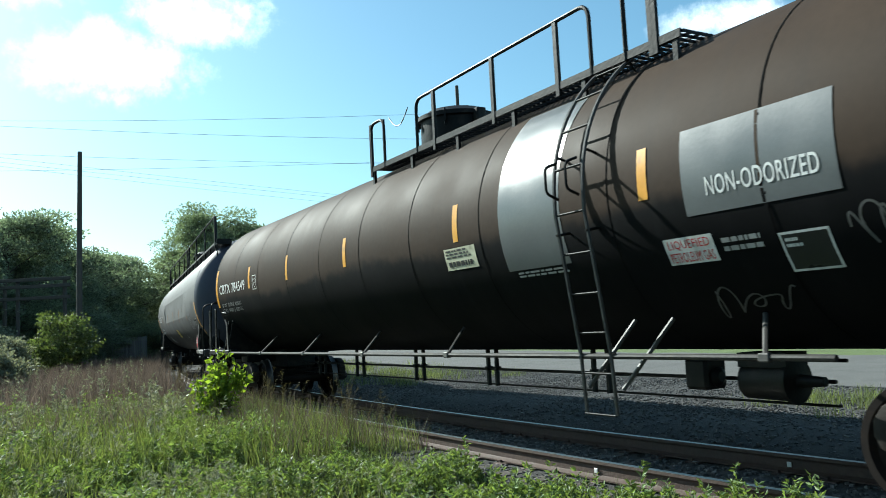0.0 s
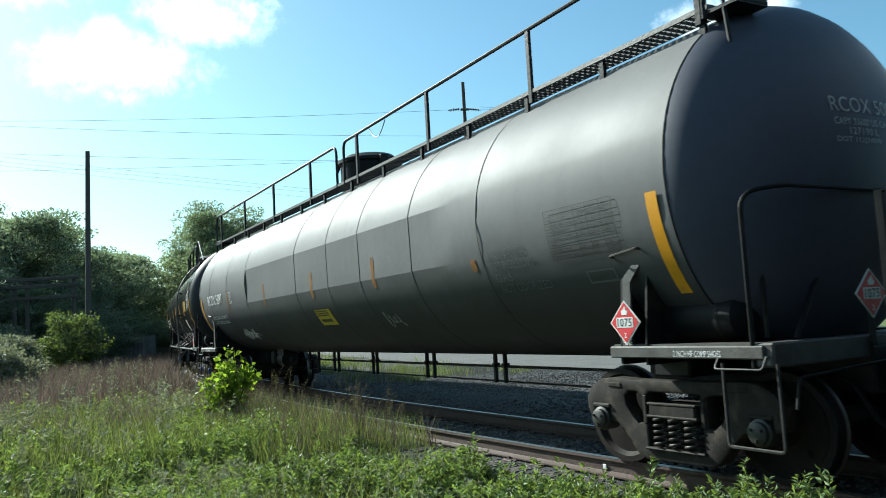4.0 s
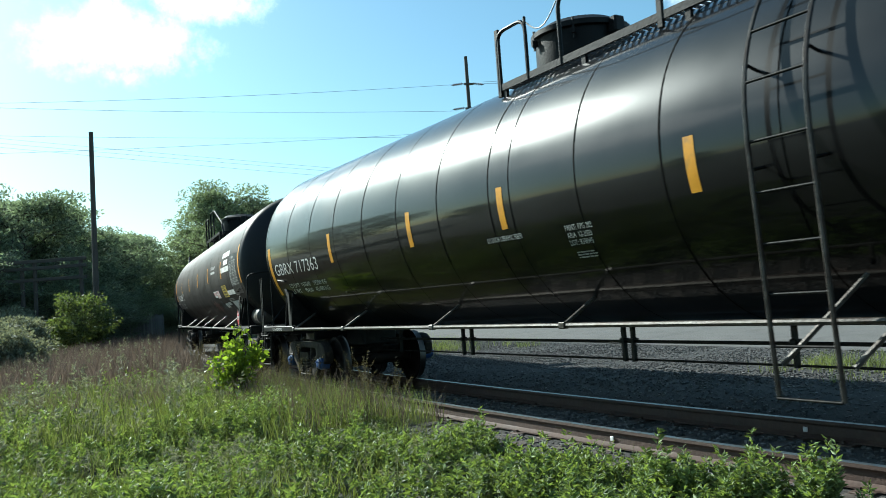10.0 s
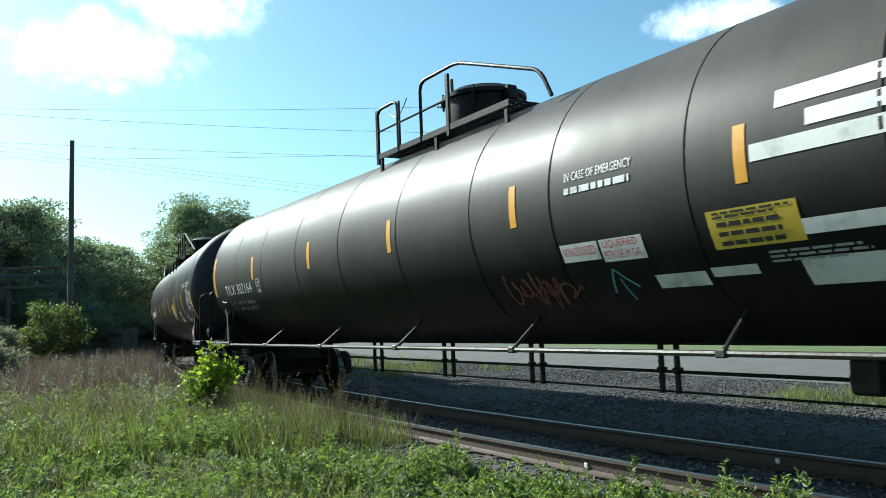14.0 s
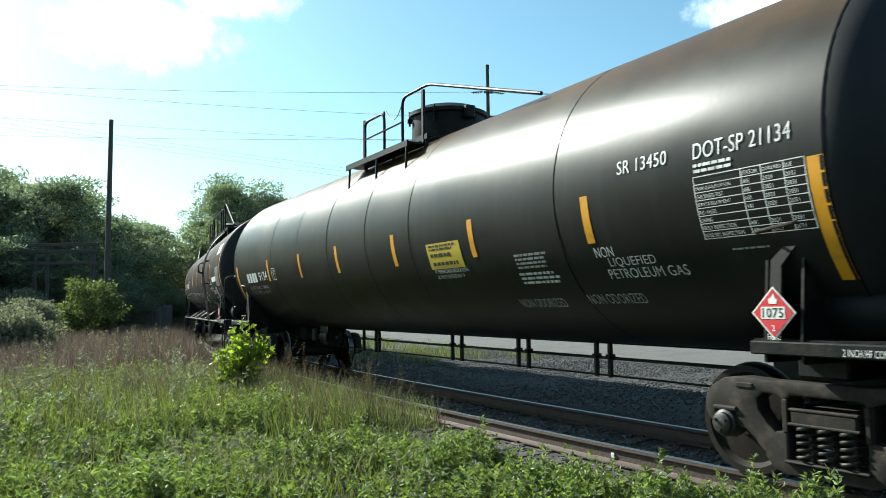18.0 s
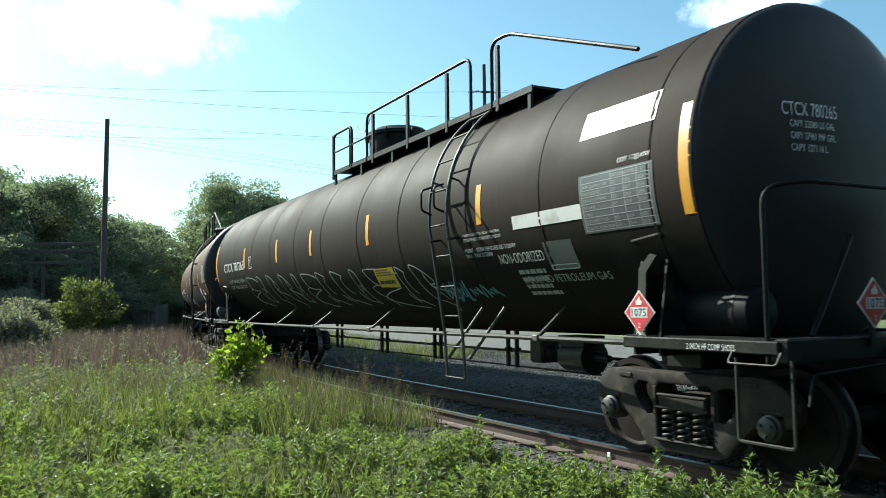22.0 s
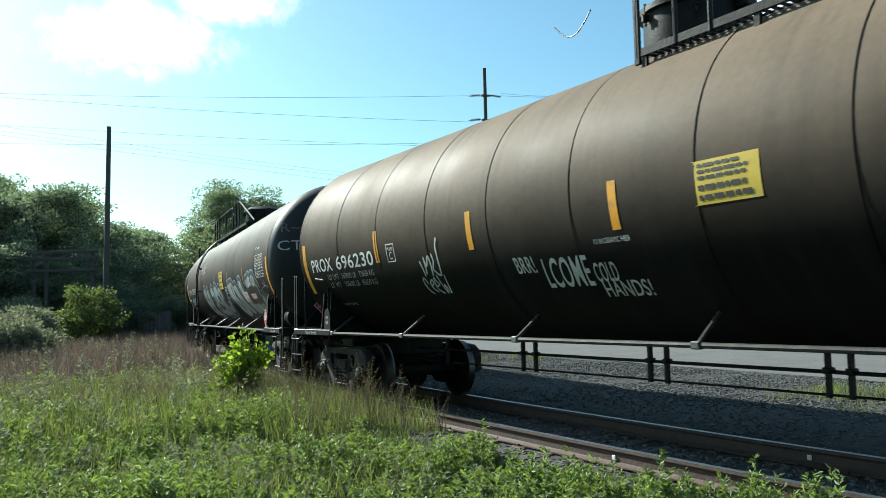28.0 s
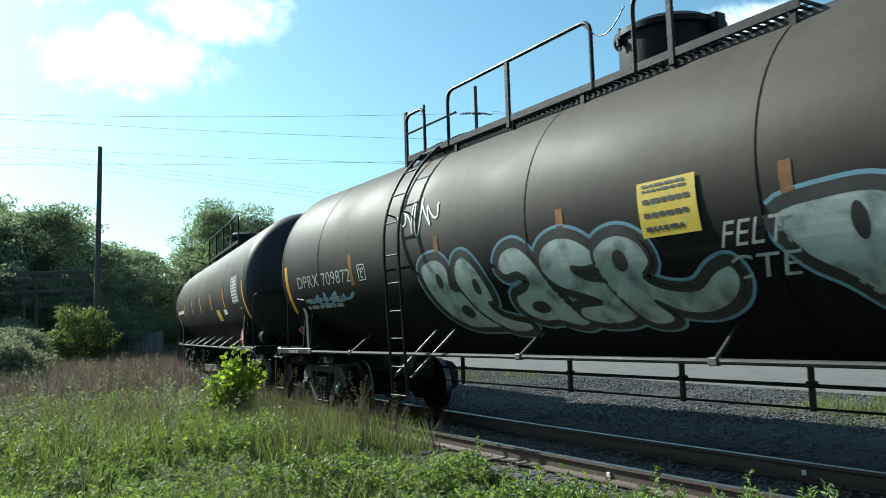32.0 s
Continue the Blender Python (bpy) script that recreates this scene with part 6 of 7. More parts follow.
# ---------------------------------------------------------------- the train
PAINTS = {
    # Brown dust lies on the upper half, with a ragged edge.
    "umber": mat("black tank paint with brown upper half", (0.0062, 0.0064, 0.0070), 0.62, spec=0.05, var=0.18, scale=0.9, fine=14, bump=0.03, streak=0.15, dust_and_light=((0.046, 0.0315, 0.0225), 2.36, 0.2)),
    # The belly's shade is painted in: near-black base, light grey only above.
    "grey": mat("light grey tank paint shaded below", (0.040, 0.040, 0.040), 0.58, spec=0.15, var=0.10, scale=0.7, fine=12, bump=0.03, streak=0.15, dust_and_light=((0.142, 0.140, 0.136), 2.0, 1.3)),
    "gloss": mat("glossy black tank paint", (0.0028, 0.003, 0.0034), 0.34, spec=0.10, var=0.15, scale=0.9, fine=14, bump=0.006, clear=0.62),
    # Pale dust, with the sunlit upper side painted in by height.
    "olive": mat("dark grey tank paint, dust and light above", (0.010, 0.0098, 0.0094), 0.5, spec=0.12, var=0.18, scale=0.8, fine=14, bump=0.03, streak=0.3, dust_and_light=((0.070, 0.062, 0.054), 2.4, 1.1)),
    # The sun's orange highlight is put into the crown colour.
    "satin": mat("satin black tank paint with orange glint", (0.0165, 0.0158, 0.0148), 0.40, spec=0.13, var=0.18, scale=0.8, fine=14, bump=0.02, streak=0.2, dust_and_light=((0.090, 0.052, 0.020), 3.6, 0.8)),
    # Falloff of sunlight painted in: browner above, darker towards the belly.
    "brown": mat("flat brown-black tank paint shaded below", (0.0145, 0.0125, 0.0113), 0.65, spec=0.05, var=0.2, scale=0.8, fine=14, bump=0.03, streak=0.2, dust_and_light=((0.0235, 0.0172, 0.0135), 2.2, 0.7)),
    # Brown dust, and a wide painted gradient from sunlit crown to shaded belly.
    "tan": mat("black tank paint with brown upper half", (0.0085, 0.0082, 0.0078), 0.58, spec=0.05, var=0.2, scale=0.8, fine=14, bump=0.03, streak=0.3, dust_and_light=((0.165, 0.125, 0.089), 2.7, 1.9)),
    # Grey-brown dust plus painted sunlight above, painted shade below.
    "slate": mat("dark tank paint, dust and light above", (0.0070, 0.0070, 0.0071), 0.58, spec=0.07, var=0.18, scale=0.8, fine=14, bump=0.03, streak=0.25, dust_and_light=((0.072, 0.060, 0.050), 2.5, 1.2)),
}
NAVYHEAD = mat("dark blue-grey tank end paint", (0.058, 0.061, 0.080), 0.5, spec=0.2, var=0.15, scale=1.0, fine=14, bump=0.02)
HEADPAINT = mat("black tank end paint", (0.0165, 0.0165, 0.0172), 0.5, spec=0.22, var=0.2, scale=1.0, fine=14, bump=0.02, stain=(0.01995, 0.01881, 0.0171), amount=0.3)
RESV_TAN = mat("dusty tan drum paint", (0.1254, 0.1026, 0.0798), 0.5, var=0.2, scale=5, bump=0.05, stain=(0.0285, 0.02565, 0.0228), amount=0.35)
RESV_BLACK = mat("black drum paint", (0.0075, 0.0075, 0.0078), 0.55, spec=0.12, var=0.15, scale=5, bump=0.02)


def climb(a, b, far=None, z=4.70, foot=3.93):
    """The outline of a railing: up, along and down again; far is where a long end slopes down to."""
    return [(a, foot), (a, z), (b, z)] + ([(far, foot - 0.02)] if far else [(b, foot)])


CARS = []


def tank_car(spec):
    """One tank car with all its parts, its middle at the origin."""
    spec.setdefault("dome", 0.74)
    spec.setdefault("zc", ZC)
    spec.setdefault("resv", RESV_BLACK)
    car = tagged(empty("tank_car"), spec["label"], "tank car", "cars of the train")
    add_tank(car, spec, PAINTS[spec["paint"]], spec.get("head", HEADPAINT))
    add_ends(car, spec)
    add_side_rails(car, spec)
    add_ladder(car, spec)
    add_top(car, spec)
    trucks = [add_truck(car, x, spec.get("cap", "grey")) for x in spec["piv"]]
    for u in spec["strips"]:
        rect(car, spec, u - 0.055, u + 0.055, spec["strip_t"][0], spec["strip_t"][1], spec.get("strip_mat", YELLOW), "reflective_strip")
    for u in spec["end_strips"]:
        rect(car, spec, u - 0.065, u + 0.065, spec["end_t"][0], spec["end_t"][1], YELLOW, "reflective_strip")
    nose = spec["piv"][0]
    add_placard(car, spec, nose - 0.05, 1.445, spec.get("placard_z", 1.37))
    card = spec.get("card", (0.3, 1.5))
    add_placard(car, spec, nose + 1.50, card[0], card[1], front=True)
    part("placard_bracket", Shape().box(nose + 1.465, nose + 1.492, -card[0] - 0.03, -card[0] + 0.03, 1.1, card[1] + 0.12, bevel=0.004), BLACK, car)
    for end in (nose, spec["piv"][1] - 1.3):
        flat_words(car, "2 INCH HF COMP SHOES", end + 0.5, 1.452, 1.075, 0.05, 0.5)
    flat_words(car, "JACK", nose - 0.135, 1.415, 1.24, 0.05, 0.12)
    flat_words(car, "HERE", nose - 0.135, 1.415, 1.17, 0.05, 0.12)
    CARS.append((car, trucks, spec["at"], spec["piv"]))
    return car


def plate_box(car, spec, u, t0, t1, word="C", wide=0.24):
    outline(car, spec, u, u + wide, t0, t1, 0.014, WHITE)
    letter(car, spec, "PLATE", u + 0.035, t1 - (t1 - t0) * 0.38, 0.05, wide - 0.07)
    letter(car, spec, word, u + wide * 0.35, t0 + (t1 - t0) * 0.14, 0.11, 0.075)


def seams(*gaps):
    return tuple(gaps)


# the leading car: brown-black, grey patches
a = dict(at=0.0, mark="a", lean=-0.33, posts_at=(8.46, 8.53, 9.0, 9.07), hangers=(-5.4, -5.1, -3.5, -3.2, -1.13, -0.87, 1.04, 1.25, 3.3, 3.55), corners=("rear",), cylinder=6.0, piv=(8.36, -7.87), ends=(8.75, -8.28), R=1.515, paint="umber", label="brown-black pressure tank car with grey repainted patches and a railed walkway", shell="dull brown-black tank with a grey band",
         seams=(-6.72, -5.12, -3.44, -1.8, -0.2, 1.4, 3.1, 5.25, 6.9), strips=(5.7, 2.58, -0.74, -3.40, -5.70), strip_t=(-6, 11), end_strips=(-8.21, 8.6), end_t=(-17.4, 15.7),
         struts=(-5.06, -2.64, -0.13, 2.35, 6.98), ladder=(4.66, 5.08), handles=True, grey_ladder=True,
         top=dict(deck=(-0.7, 5.8), bonnet=0.5, chain=0.6, rails=[dict(posts=(-0.66, 2.8, 4.05, 5.45), thin=(-0.2,), path=climb(-0.66, -0.2)), dict(posts=(1.35,), path=climb(0.85, 4.6)), dict(posts=(5.5,), thin=(5.1,), path=climb(5.1, 6.0, 7.9))]))
car = tank_car(a)
rect(car, a, 3.5, 4.56, -23, 50, GREYPATCH, "paint_patch", "plain grey repainted band")
rect(car, a, 6.14, 7.5, -14, 12.8, GREYPATCH, "paint_patch", "plain grey repainted patch")
letter(car, a, "NON-ODORIZED", 6.38, -8.8, 0.15, 0.99, off=0.008, bold=0.007)
rect(car, a, 5.8, 6.32, -29, -20, WHITEPATCH, "sign")
letter(car, a, "LIQUEFIED", 5.84, -24.2, 0.09, 0.44, RED)
letter(car, a, "PETROLEUM GAS", 5.83, -28.3, 0.09, 0.46, RED)
rect(car, a, 2.27, 2.96, -18.5, -8.5, FADED, "label")
bars(car, a, 2.31, 2.92, -9, -13.4, 3, INK, seed=2)
bars(car, a, 2.33, 2.9, -13.8, -18, 1, INK, seed=3)
outline(car, a, 6.91, 7.32, -35.4, -23, 0.02, WHITE)
rect(car, a, 6.93, 7.30, -35, -23.4, DARKPATCH, "paint_patch", off=0.0045)
bars(car, a, 6.95, 7.08, -24.5, -28, 2, WHITE, seed=5)
bars(car, a, 6.4, 6.85, -21.5, -27, 2, DIMWHITE, seed=6)
bars(car, a, 3.65, 4.5, -23.6, -26.5, 2, DIMWHITE, seed=9)
letter(car, a, "CBTX 784549", -7.96, -6.2, 0.21, 1.96, bold=0.006)
letter(car, a, "LD LMT  163600 LB  74250 KG", -7.95, -17.4, 0.085, 1.48, DIMWHITE)
letter(car, a, "LT WT    99400 LB  45050 KG", -7.97, -22.4, 0.085, 1.5, DIMWHITE)
plate_box(car, a, -5.455, -7.6, 3.4)
scribble(car, a, 6.0, 6.8, -52, -38, 4, 0.018, HAZE, 4)
scribble(car, a, 7.5, 8.1, -30, -18, 5, 0.018, HAZE, 5)

# the light grey car with the long walkway
posts = (8.6, 6.1, 3.6, 1.05, -1.3, -3.7, -6.1, -8.5)
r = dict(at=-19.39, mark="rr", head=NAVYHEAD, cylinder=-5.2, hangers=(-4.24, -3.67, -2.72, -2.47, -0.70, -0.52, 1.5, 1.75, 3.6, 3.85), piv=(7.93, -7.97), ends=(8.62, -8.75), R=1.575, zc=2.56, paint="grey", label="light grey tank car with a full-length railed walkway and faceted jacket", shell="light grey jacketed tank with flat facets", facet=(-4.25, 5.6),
         seams=(-7.63, -5.88, -4.25, -0.88, 0.79, 2.15, 3.9, 5.67), strips=(5.46, 2.63, -0.03, -2.93, -5.84), strip_t=(-20, -3.5), end_strips=(8.44, -8.62), end_t=(-38, -4.6), pale_sill=True, jack=GREYFIT, deck_mat=GREYFIT, strip_mat=FADEDORANGE,
         top=dict(deck=(-8.6, 8.7), bonnet=-0.47, chain=2.2, mid=0.86, half=0.14, edge=GREYFIT, rails=[dict(posts=posts[:4], path=[(8.66, 3.9), (8.66, 4.72), (0.45, 4.70), (0.45, 3.95)]), dict(posts=posts[4:], path=[(0.1, 3.95), (0.1, 4.70), (-8.95, 4.72), (-9.06, 4.5), (-9.06, 2.4)])]))
car = tank_car(r)
part("top_rail", Shape().tube(bend([(8.7, -0.98, 4.70), (8.82, -0.98, 4.3), (9.0, -1.0, 2.6), (9.0, -1.0, 1.2)], 0.3), 0.018, 6), BLACK, car)
part("end_platform", Shape().box(-9.08, -8.55, -1.02, 0.2, 3.94, 4.05, bevel=0.01), BLACK, car)
part("end_platform", Shape().box(8.6, 9.0, -1.0, -0.62, 3.93, 3.96).box(8.97, 9.0, -1.0, -0.62, 3.94, 4.06), BLACK, car)
for i, (w, v, z, h, wd) in enumerate((("RCOX 5097", 0.39, 2.98, 0.13, 0.9), ("CAPY 33600 US GAL", 0.38, 2.87, 0.06, 0.7), ("127190 L", 0.22, 2.79, 0.06, 0.36), ("DOT 112J340W", 0.38, 2.71, 0.06, 0.55))):
    head_letter(car, r, w, v, z, h, wd, DIMWHITE)
test_table(car, r, 6.95, 7.95, -20.7, -3, "RCOX", "2019", "2029", INK)
for i, w in enumerate(("LIQUEFIED", "PETROLEUM", "GAS", "NOT ODORIZED")):
    letter(car, r, w, 5.78 + 0.02 * i, -16.2 - i * 4.9, 0.10, (0.72, 0.80, 0.32, 0.92)[i], GREYPATCH)
letter(car, r, "RCOX 5097", -7.86, -11.6, 0.24, 1.48, WHITEPATCH)
letter(car, r, "LD LMT 154400 LBS  70050 KGS", -7.78, -25.6, 0.085, 1.45, WHITEPATCH)
letter(car, r, "LT WT   108600 LBS  49260 KGS", -7.76, -30.4, 0.085, 1.45, WHITEPATCH)
plate_box(car, r, -5.72, -13, -3.6, "C", 0.23)
rect(car, r, -0.28, 0.45, -40, -28, PALEYELLOW, "label", off=0.014)
bars(car, r, -0.24, 0.42, -28.5, -33, 3, INK, seed=11, off=0.017)
bars(car, r, -0.18, 0.38, -34.2, -38.5, 1, INK, seed=12, off=0.017)
scribble(car, r, -5.9, -4.9, -51, -37, 7, 0.03, WHITEPATCH, 8, label="white sprayed scrawl")
scribble(car, r, -5.7, -4.7, -49, -41, 5, 0.026, WHITEPATCH, 9, off=0.011)
scribble(car, r, 2.4, 2.9, -45, -34, 4, 0.016, GHOST, 18)
outline(car, r, 7.35, 7.75, -31, -26, 0.02, GREYPATCH)

# the glossy black car
g = dict(at=-38.55, mark="ggg", lean=0.05, hangers=(-5.6, -3.55, -3.31, -0.05, 0.1, 2.2, 3.9), rail_at=8.4, posts_at=(9.04, 9.12), corners=("front", "rear"), cylinder=4.6, piv=(7.32, -7.65), ends=(8.12, -8.15), R=1.59, paint="gloss", label="glossy new black tank car with a side ladder", shell="glossy black tank that mirrors the sky", cap="blue",
         seams=(-7.04, -5.95, -4.92, -3.85, -2.75, -1.65, -0.5, -0.1, 1.0, 2.12, 3.3, 4.48, 5.62, 6.78), strips=(4.84, 2.44, -0.28, -2.42, -5.12), strip_t=(-15.3, 1.7), end_strips=(7.74, -8.03), end_t=(-32, 2),
         struts=(-7.1, -4.85, -1.99, 0.7, 5.54), ladder=(3.11, 3.62), pale_rail=True, double_step=True, deck_mat=GREYFIT,
         top=dict(deck=(-0.9, 5.0), bonnet=-0.4, chain=0.25, rails=[dict(posts=(-0.9,), thin=(-0.34,), path=climb(-0.9, -0.34, z=4.66)), dict(posts=(1.73,), path=climb(0.27, 3.3)), dict(posts=(4.42,), path=climb(3.87, 4.5, 6.3, 4.74))]))
car = tank_car(g)
test_table(car, g, 6.6, 7.58, -7, 10.6, "ARIA", "2023", "2033")
letter(car, g, "DOT 112J340W", 6.6, 13.0, 0.07, 0.5, DIMWHITE)
letter(car, g, "GBRX 717363", 6.61, -10, 0.055, 0.36, bold=0.005)
rect(car, g, 5.13, 5.86, -9.6, 1.4, PALEYELLOW, "label")
bars(car, g, 5.2, 5.8, 1, -2, 1, INK, seed=20)
for i, t in enumerate((-3.9, -6.2, -8.8)):
    bars(car, g, 5.2, 5.82, t + 1.7, t - 0.3, 1, INK, seed=21 + i)
rect(car, g, 4.56, 5.1, -34, -20, WHITEPATCH, "sign", lean=0.0)
for i, w in enumerate(("NON-ODORIZED", "LIQUEFIED", "PETROLEUM GAS")):
    letter(car, g, w, 4.6, -24.2 - i * 4.4, 0.08, 0.46, RED if i == 0 else INK)
rect(car, g, 5.87, 6.1, -41, -36.7, WHITEPATCH, "label")
letter(car, g, "GBRX 717363", -7.83, -17.6, 0.22, 2.08)
for i, w in enumerate(("LD LMT  163600   74200 KG", "LT WT    99400   45100 KG")):
    letter(car, g, w, -7.39, -27.4 - i * 4.4, 0.085, 1.72, WHITE)
letter(car, g, "0.5 INCH CERAMIC FIBER", -0.68, -20, 0.06, 0.66)
for i, w in enumerate(("PAINT: PPG 202", "ARIA  12-2023", "LOT: R70045")):
    letter(car, g, w, 0.7, -20.2 - i * 2.9, 0.06, (0.4, 0.36, 0.34)[i])
bars(car, g, 0.73, 1.05, -28.4, -31.6, 3, DIMWHITE, seed=27)
for i, (w, h, wd) in enumerate((("GBRX 717363", 0.17, 1.02), ("CAPY 33 690 US GAL", 0.09, 0.8), ("CAPY 127 550 L", 0.09, 0.62))):
    head_letter(car, g, w, 0.80 - 0.14 * (i > 0), 3.06 - 0.15 * i, h * 0.9, wd)

# the dusty car with white bars
t_ = dict(at=-57.91, mark="tttt", dome=0.52, card=(0.28, 1.40), cylinder=6.6, piv=(7.85, -8.1), ends=(8.72, -8.75), dome_rear=0.8, R=1.51, paint="olive", label="dusty dark grey tank car with white bars and labels", shell="dusty dark grey tank with repainted patches", resv=RESV_TAN,
          seams=(-7.12, -5.5, -3.7, -1.9, 0.0, 1.8, 3.25, 5.0, 6.65), strips=(5.54, 2.64, -0.2, -3.1, -6.02), strip_t=(-8, 9), end_strips=(8.6, -8.66), end_t=(-16.8, 16.4),
          struts=(-5.32, -2.6, 0.0, 2.66, 5.43), pale_rail=True,
          top=dict(deck=(-1.4, 2.0), bonnet=0.2, rails=[dict(posts=(-1.4,), thin=(-0.7,), path=climb(-1.4, -0.75, z=4.70), mid=(-1.4, 0.6)), dict(posts=(0.65,), path=[(-0.07, 3.93), (-0.07, 4.78), (0.9, 4.78), (2.6, 4.19), (2.78, 3.85)])]))
car = tank_car(t_)
rect(car, t_, 7.08, 8.32, -26, 10.8, DARKPATCH, "paint_patch", "darker repainted patch behind the test table")
test_table(car, t_, 7.17, 8.2, -17, 4.6, "TRIC", "2012", "2022", WHITE)
letter(car, t_, "DOT 112J400W", 7.3, 6.4, 0.06, 0.5)
for u0, u1, b0, b1 in ((5.85, 7.1, 11, 16.2), (6.1, 6.85, 4, 8.6), (5.63, 7.04, -2.6, 2.3), (5.95, 7.07, -25.2, -20.6), (5.83, 6.86, -41.5, -32), (7.1, 7.9, -41, -37), (4.38, 4.94, -38.8, -33.3)):
    rect(car, t_, u0, u1, b0, b1, WHITEPATCH, "white_bar")
letter(car, t_, "IN CASE OF EMERGENCY", 3.5, 5.0, 0.085, 0.9)
bars(car, t_, 3.5, 4.38, 3.4, -0.8, 1, WHITE, seed=31)
rect(car, t_, 5.14, 5.95, -26.8, -14.6, PALEYELLOW, "label")
bars(car, t_, 5.2, 5.9, -15, -17.5, 2, INK, seed=32)
for i in range(3):
    bars(car, t_, 5.22, 5.88, -17.8 - i * 3, -20.4 - i * 3, 1, INK, seed=33 + i)
rect(car, t_, 3.3, 3.83, -25, -18, WHITEPATCH, "sign")
rect(car, t_, 3.86, 4.4, -26.5, -18, WHITEPATCH, "sign")
letter(car, t_, "NON-ODORIZED", 3.33, -22.8, 0.09, 0.46, RED)
letter(car, t_, "LIQUEFIED", 3.9, -21.6, 0.08, 0.44, RED)
letter(car, t_, "PETROLEUM GAS", 3.89, -25.4, 0.08, 0.46, RED)
outline(car, t_, 7.15, 7.6, -33, -26, 0.02, DIMWHITE)
rect(car, t_, 5.0, 5.45, -36, -32.5, WHITEPATCH, "label")
bars(car, t_, 5.6, 6.4, -28.5, -33, 3, DIMWHITE, seed=36)
scribble(car, t_, 2.2, 3.0, -43, -27, 7, 0.03, RUSTRED, 40, label="red sprayed scrawl")
scribble(car, t_, 2.7, 3.35, -45, -30, 4, 0.026, RUSTRED, 41, off=0.0105)
arrow = Shape()
stroke(arrow, t_, [(3.8, -39.3), (3.85, -34), (3.91, -29.2)], 0.024, 0.009)
stroke(arrow, t_, [(3.91, -29.2), (4.03, -33.5), (4.14, -37.3)], 0.024, 0.0095)
stroke(arrow, t_, [(3.95, -33.3), (3.97, -38), (4.0, -42.9)], 0.02, 0.009)
part("graffiti", arrow, TEAL, car, "pale green sprayed arrow")
letter(car, t_, "TILX 302164", -7.92, -17.2, 0.21, 1.73)
for i, w in enumerate(("LD LMT    155700 LB   70650 KG", "LT WT     107300 LB   48650 KG")):
    letter(car, t_, w, -7.84, -26 - i * 5, 0.08, 1.6, DIMWHITE)
plate_box(car, t_, -5.88, -18, -7.8, "C", 0.2)
for i, (w, h, wd) in enumerate((("TILX 302164", 0.16, 0.86), ("CAPY 33460 US GAL", 0.085, 0.84), ("CAPY 27861 IMP GAL", 0.085, 0.84), ("CAPY 126 660 L", 0.085, 0.68))):
    head_letter(car, t_, w, 0.58 - 0.03 * (i > 0), 2.84 - 0.125 * i, h * 0.85, wd * 0.75)

# the satin black car without side rails
x_ = dict(at=-77.51, mark="xxxxx", step_low=0.55, card=(0.08, 1.36), cylinder=-4.6, piv=(7.63, -7.4), ends=(8.15, -7.95), dome=0.62, R=1.585, zc=2.575, paint="satin", label="satin black tank car with a stepped walkway and no side rails", shell="satin black tank with dark band seams", resv=RESV_BLACK,
          seams=(-4.9, -3.2, -1.54, 0.16, 1.71, 5.08), strips=(5.56, 3.37, 1.16, -1.12, -3.1, -5.2), strip_t=(-20, -3.4), end_strips=(8.08, -7.75), end_t=(-38, -4.6),
          top=dict(deck=(-1.25, 1.2), bonnet=0.21, bonnet_r=0.6, chain=0.35, rails=[dict(posts=(-1.18,), thin=(-0.35,), path=climb(-1.18, -0.35, z=4.66), mid=(-1.18, 0.3)), dict(posts=(1.07,), path=climb(0.35, 1.25, 4.1, 4.74))]), hangers=(-5.2, -4.4, -3.35, -2.75, -2.6, 0.3, 0.6, 2.2, 2.45, 3.9, 4.15))
car = tank_car(x_)
part("step_platform", Shape().box(-1.35, 1.1, -1.28, -0.95, 3.86, 3.89).box(-1.35, 1.1, -1.29, -1.26, 3.82, 3.91), BLACK, car)
for u in (-1.2, -0.04, 1.05):
    part("deck_bracket", Shape().tube([(u, -1.27, 3.87), (u, -1.29, 3.45)], 0.02, 5), BLACK, car)
test_table(car, x_, 6.97, 8.0, -22.8, -4.5, "ARI", "2021", "2031")
letter(car, x_, "SR 13450", 6.06, 1.3, 0.12, 0.62)
letter(car, x_, "DOT-SP 21134", 6.98, 0.8, 0.13, 0.92)
bars(car, x_, 6.98, 7.4, -0.3, -3.6, 2, WHITE, seed=41)
for i, (w, wd, dx) in enumerate((("NON", 0.26, 0), ("LIQUEFIED", 0.62, 0.15), ("PETROLEUM GAS", 1.02, 0.08))):
    letter(car, x_, w, 5.56 + dx, -25.4 - i * 4.2, 0.105, wd)
letter(car, x_, "NON ODORIZED", 5.1, -44.8, 0.13, 0.84, GHOST)
letter(car, x_, "NON ODORIZED", 3.82, -46.2, 0.13, 0.86, GHOST)
bars(car, x_, 4.18, 4.8, -20.5, -27.5, 4, DIMWHITE, seed=43)
bars(car, x_, 4.15, 4.88, -28.5, -34.5, 3, WHITE, seed=44)
rect(car, x_, 2.18, 3.06, -23.8, -11.3, PALEYELLOW, "label")
bars(car, x_, 2.25, 3.0, -11.8, -15, 2, INK, seed=45)
bars(car, x_, 2.25, 2.95, -15.6, -18.6, 1, INK, seed=46)
bars(car, x_, 2.27, 3.0, -19.8, -22.8, 1, INK, seed=47)
letter(car, x_, '4" FIBERGLASS INSULATION', 2.24, -26, 0.055, 0.86)
letter(car, x_, "DO NOT EXCEED 450\u00b0 F", 2.24, -28.8, 0.055, 0.72)
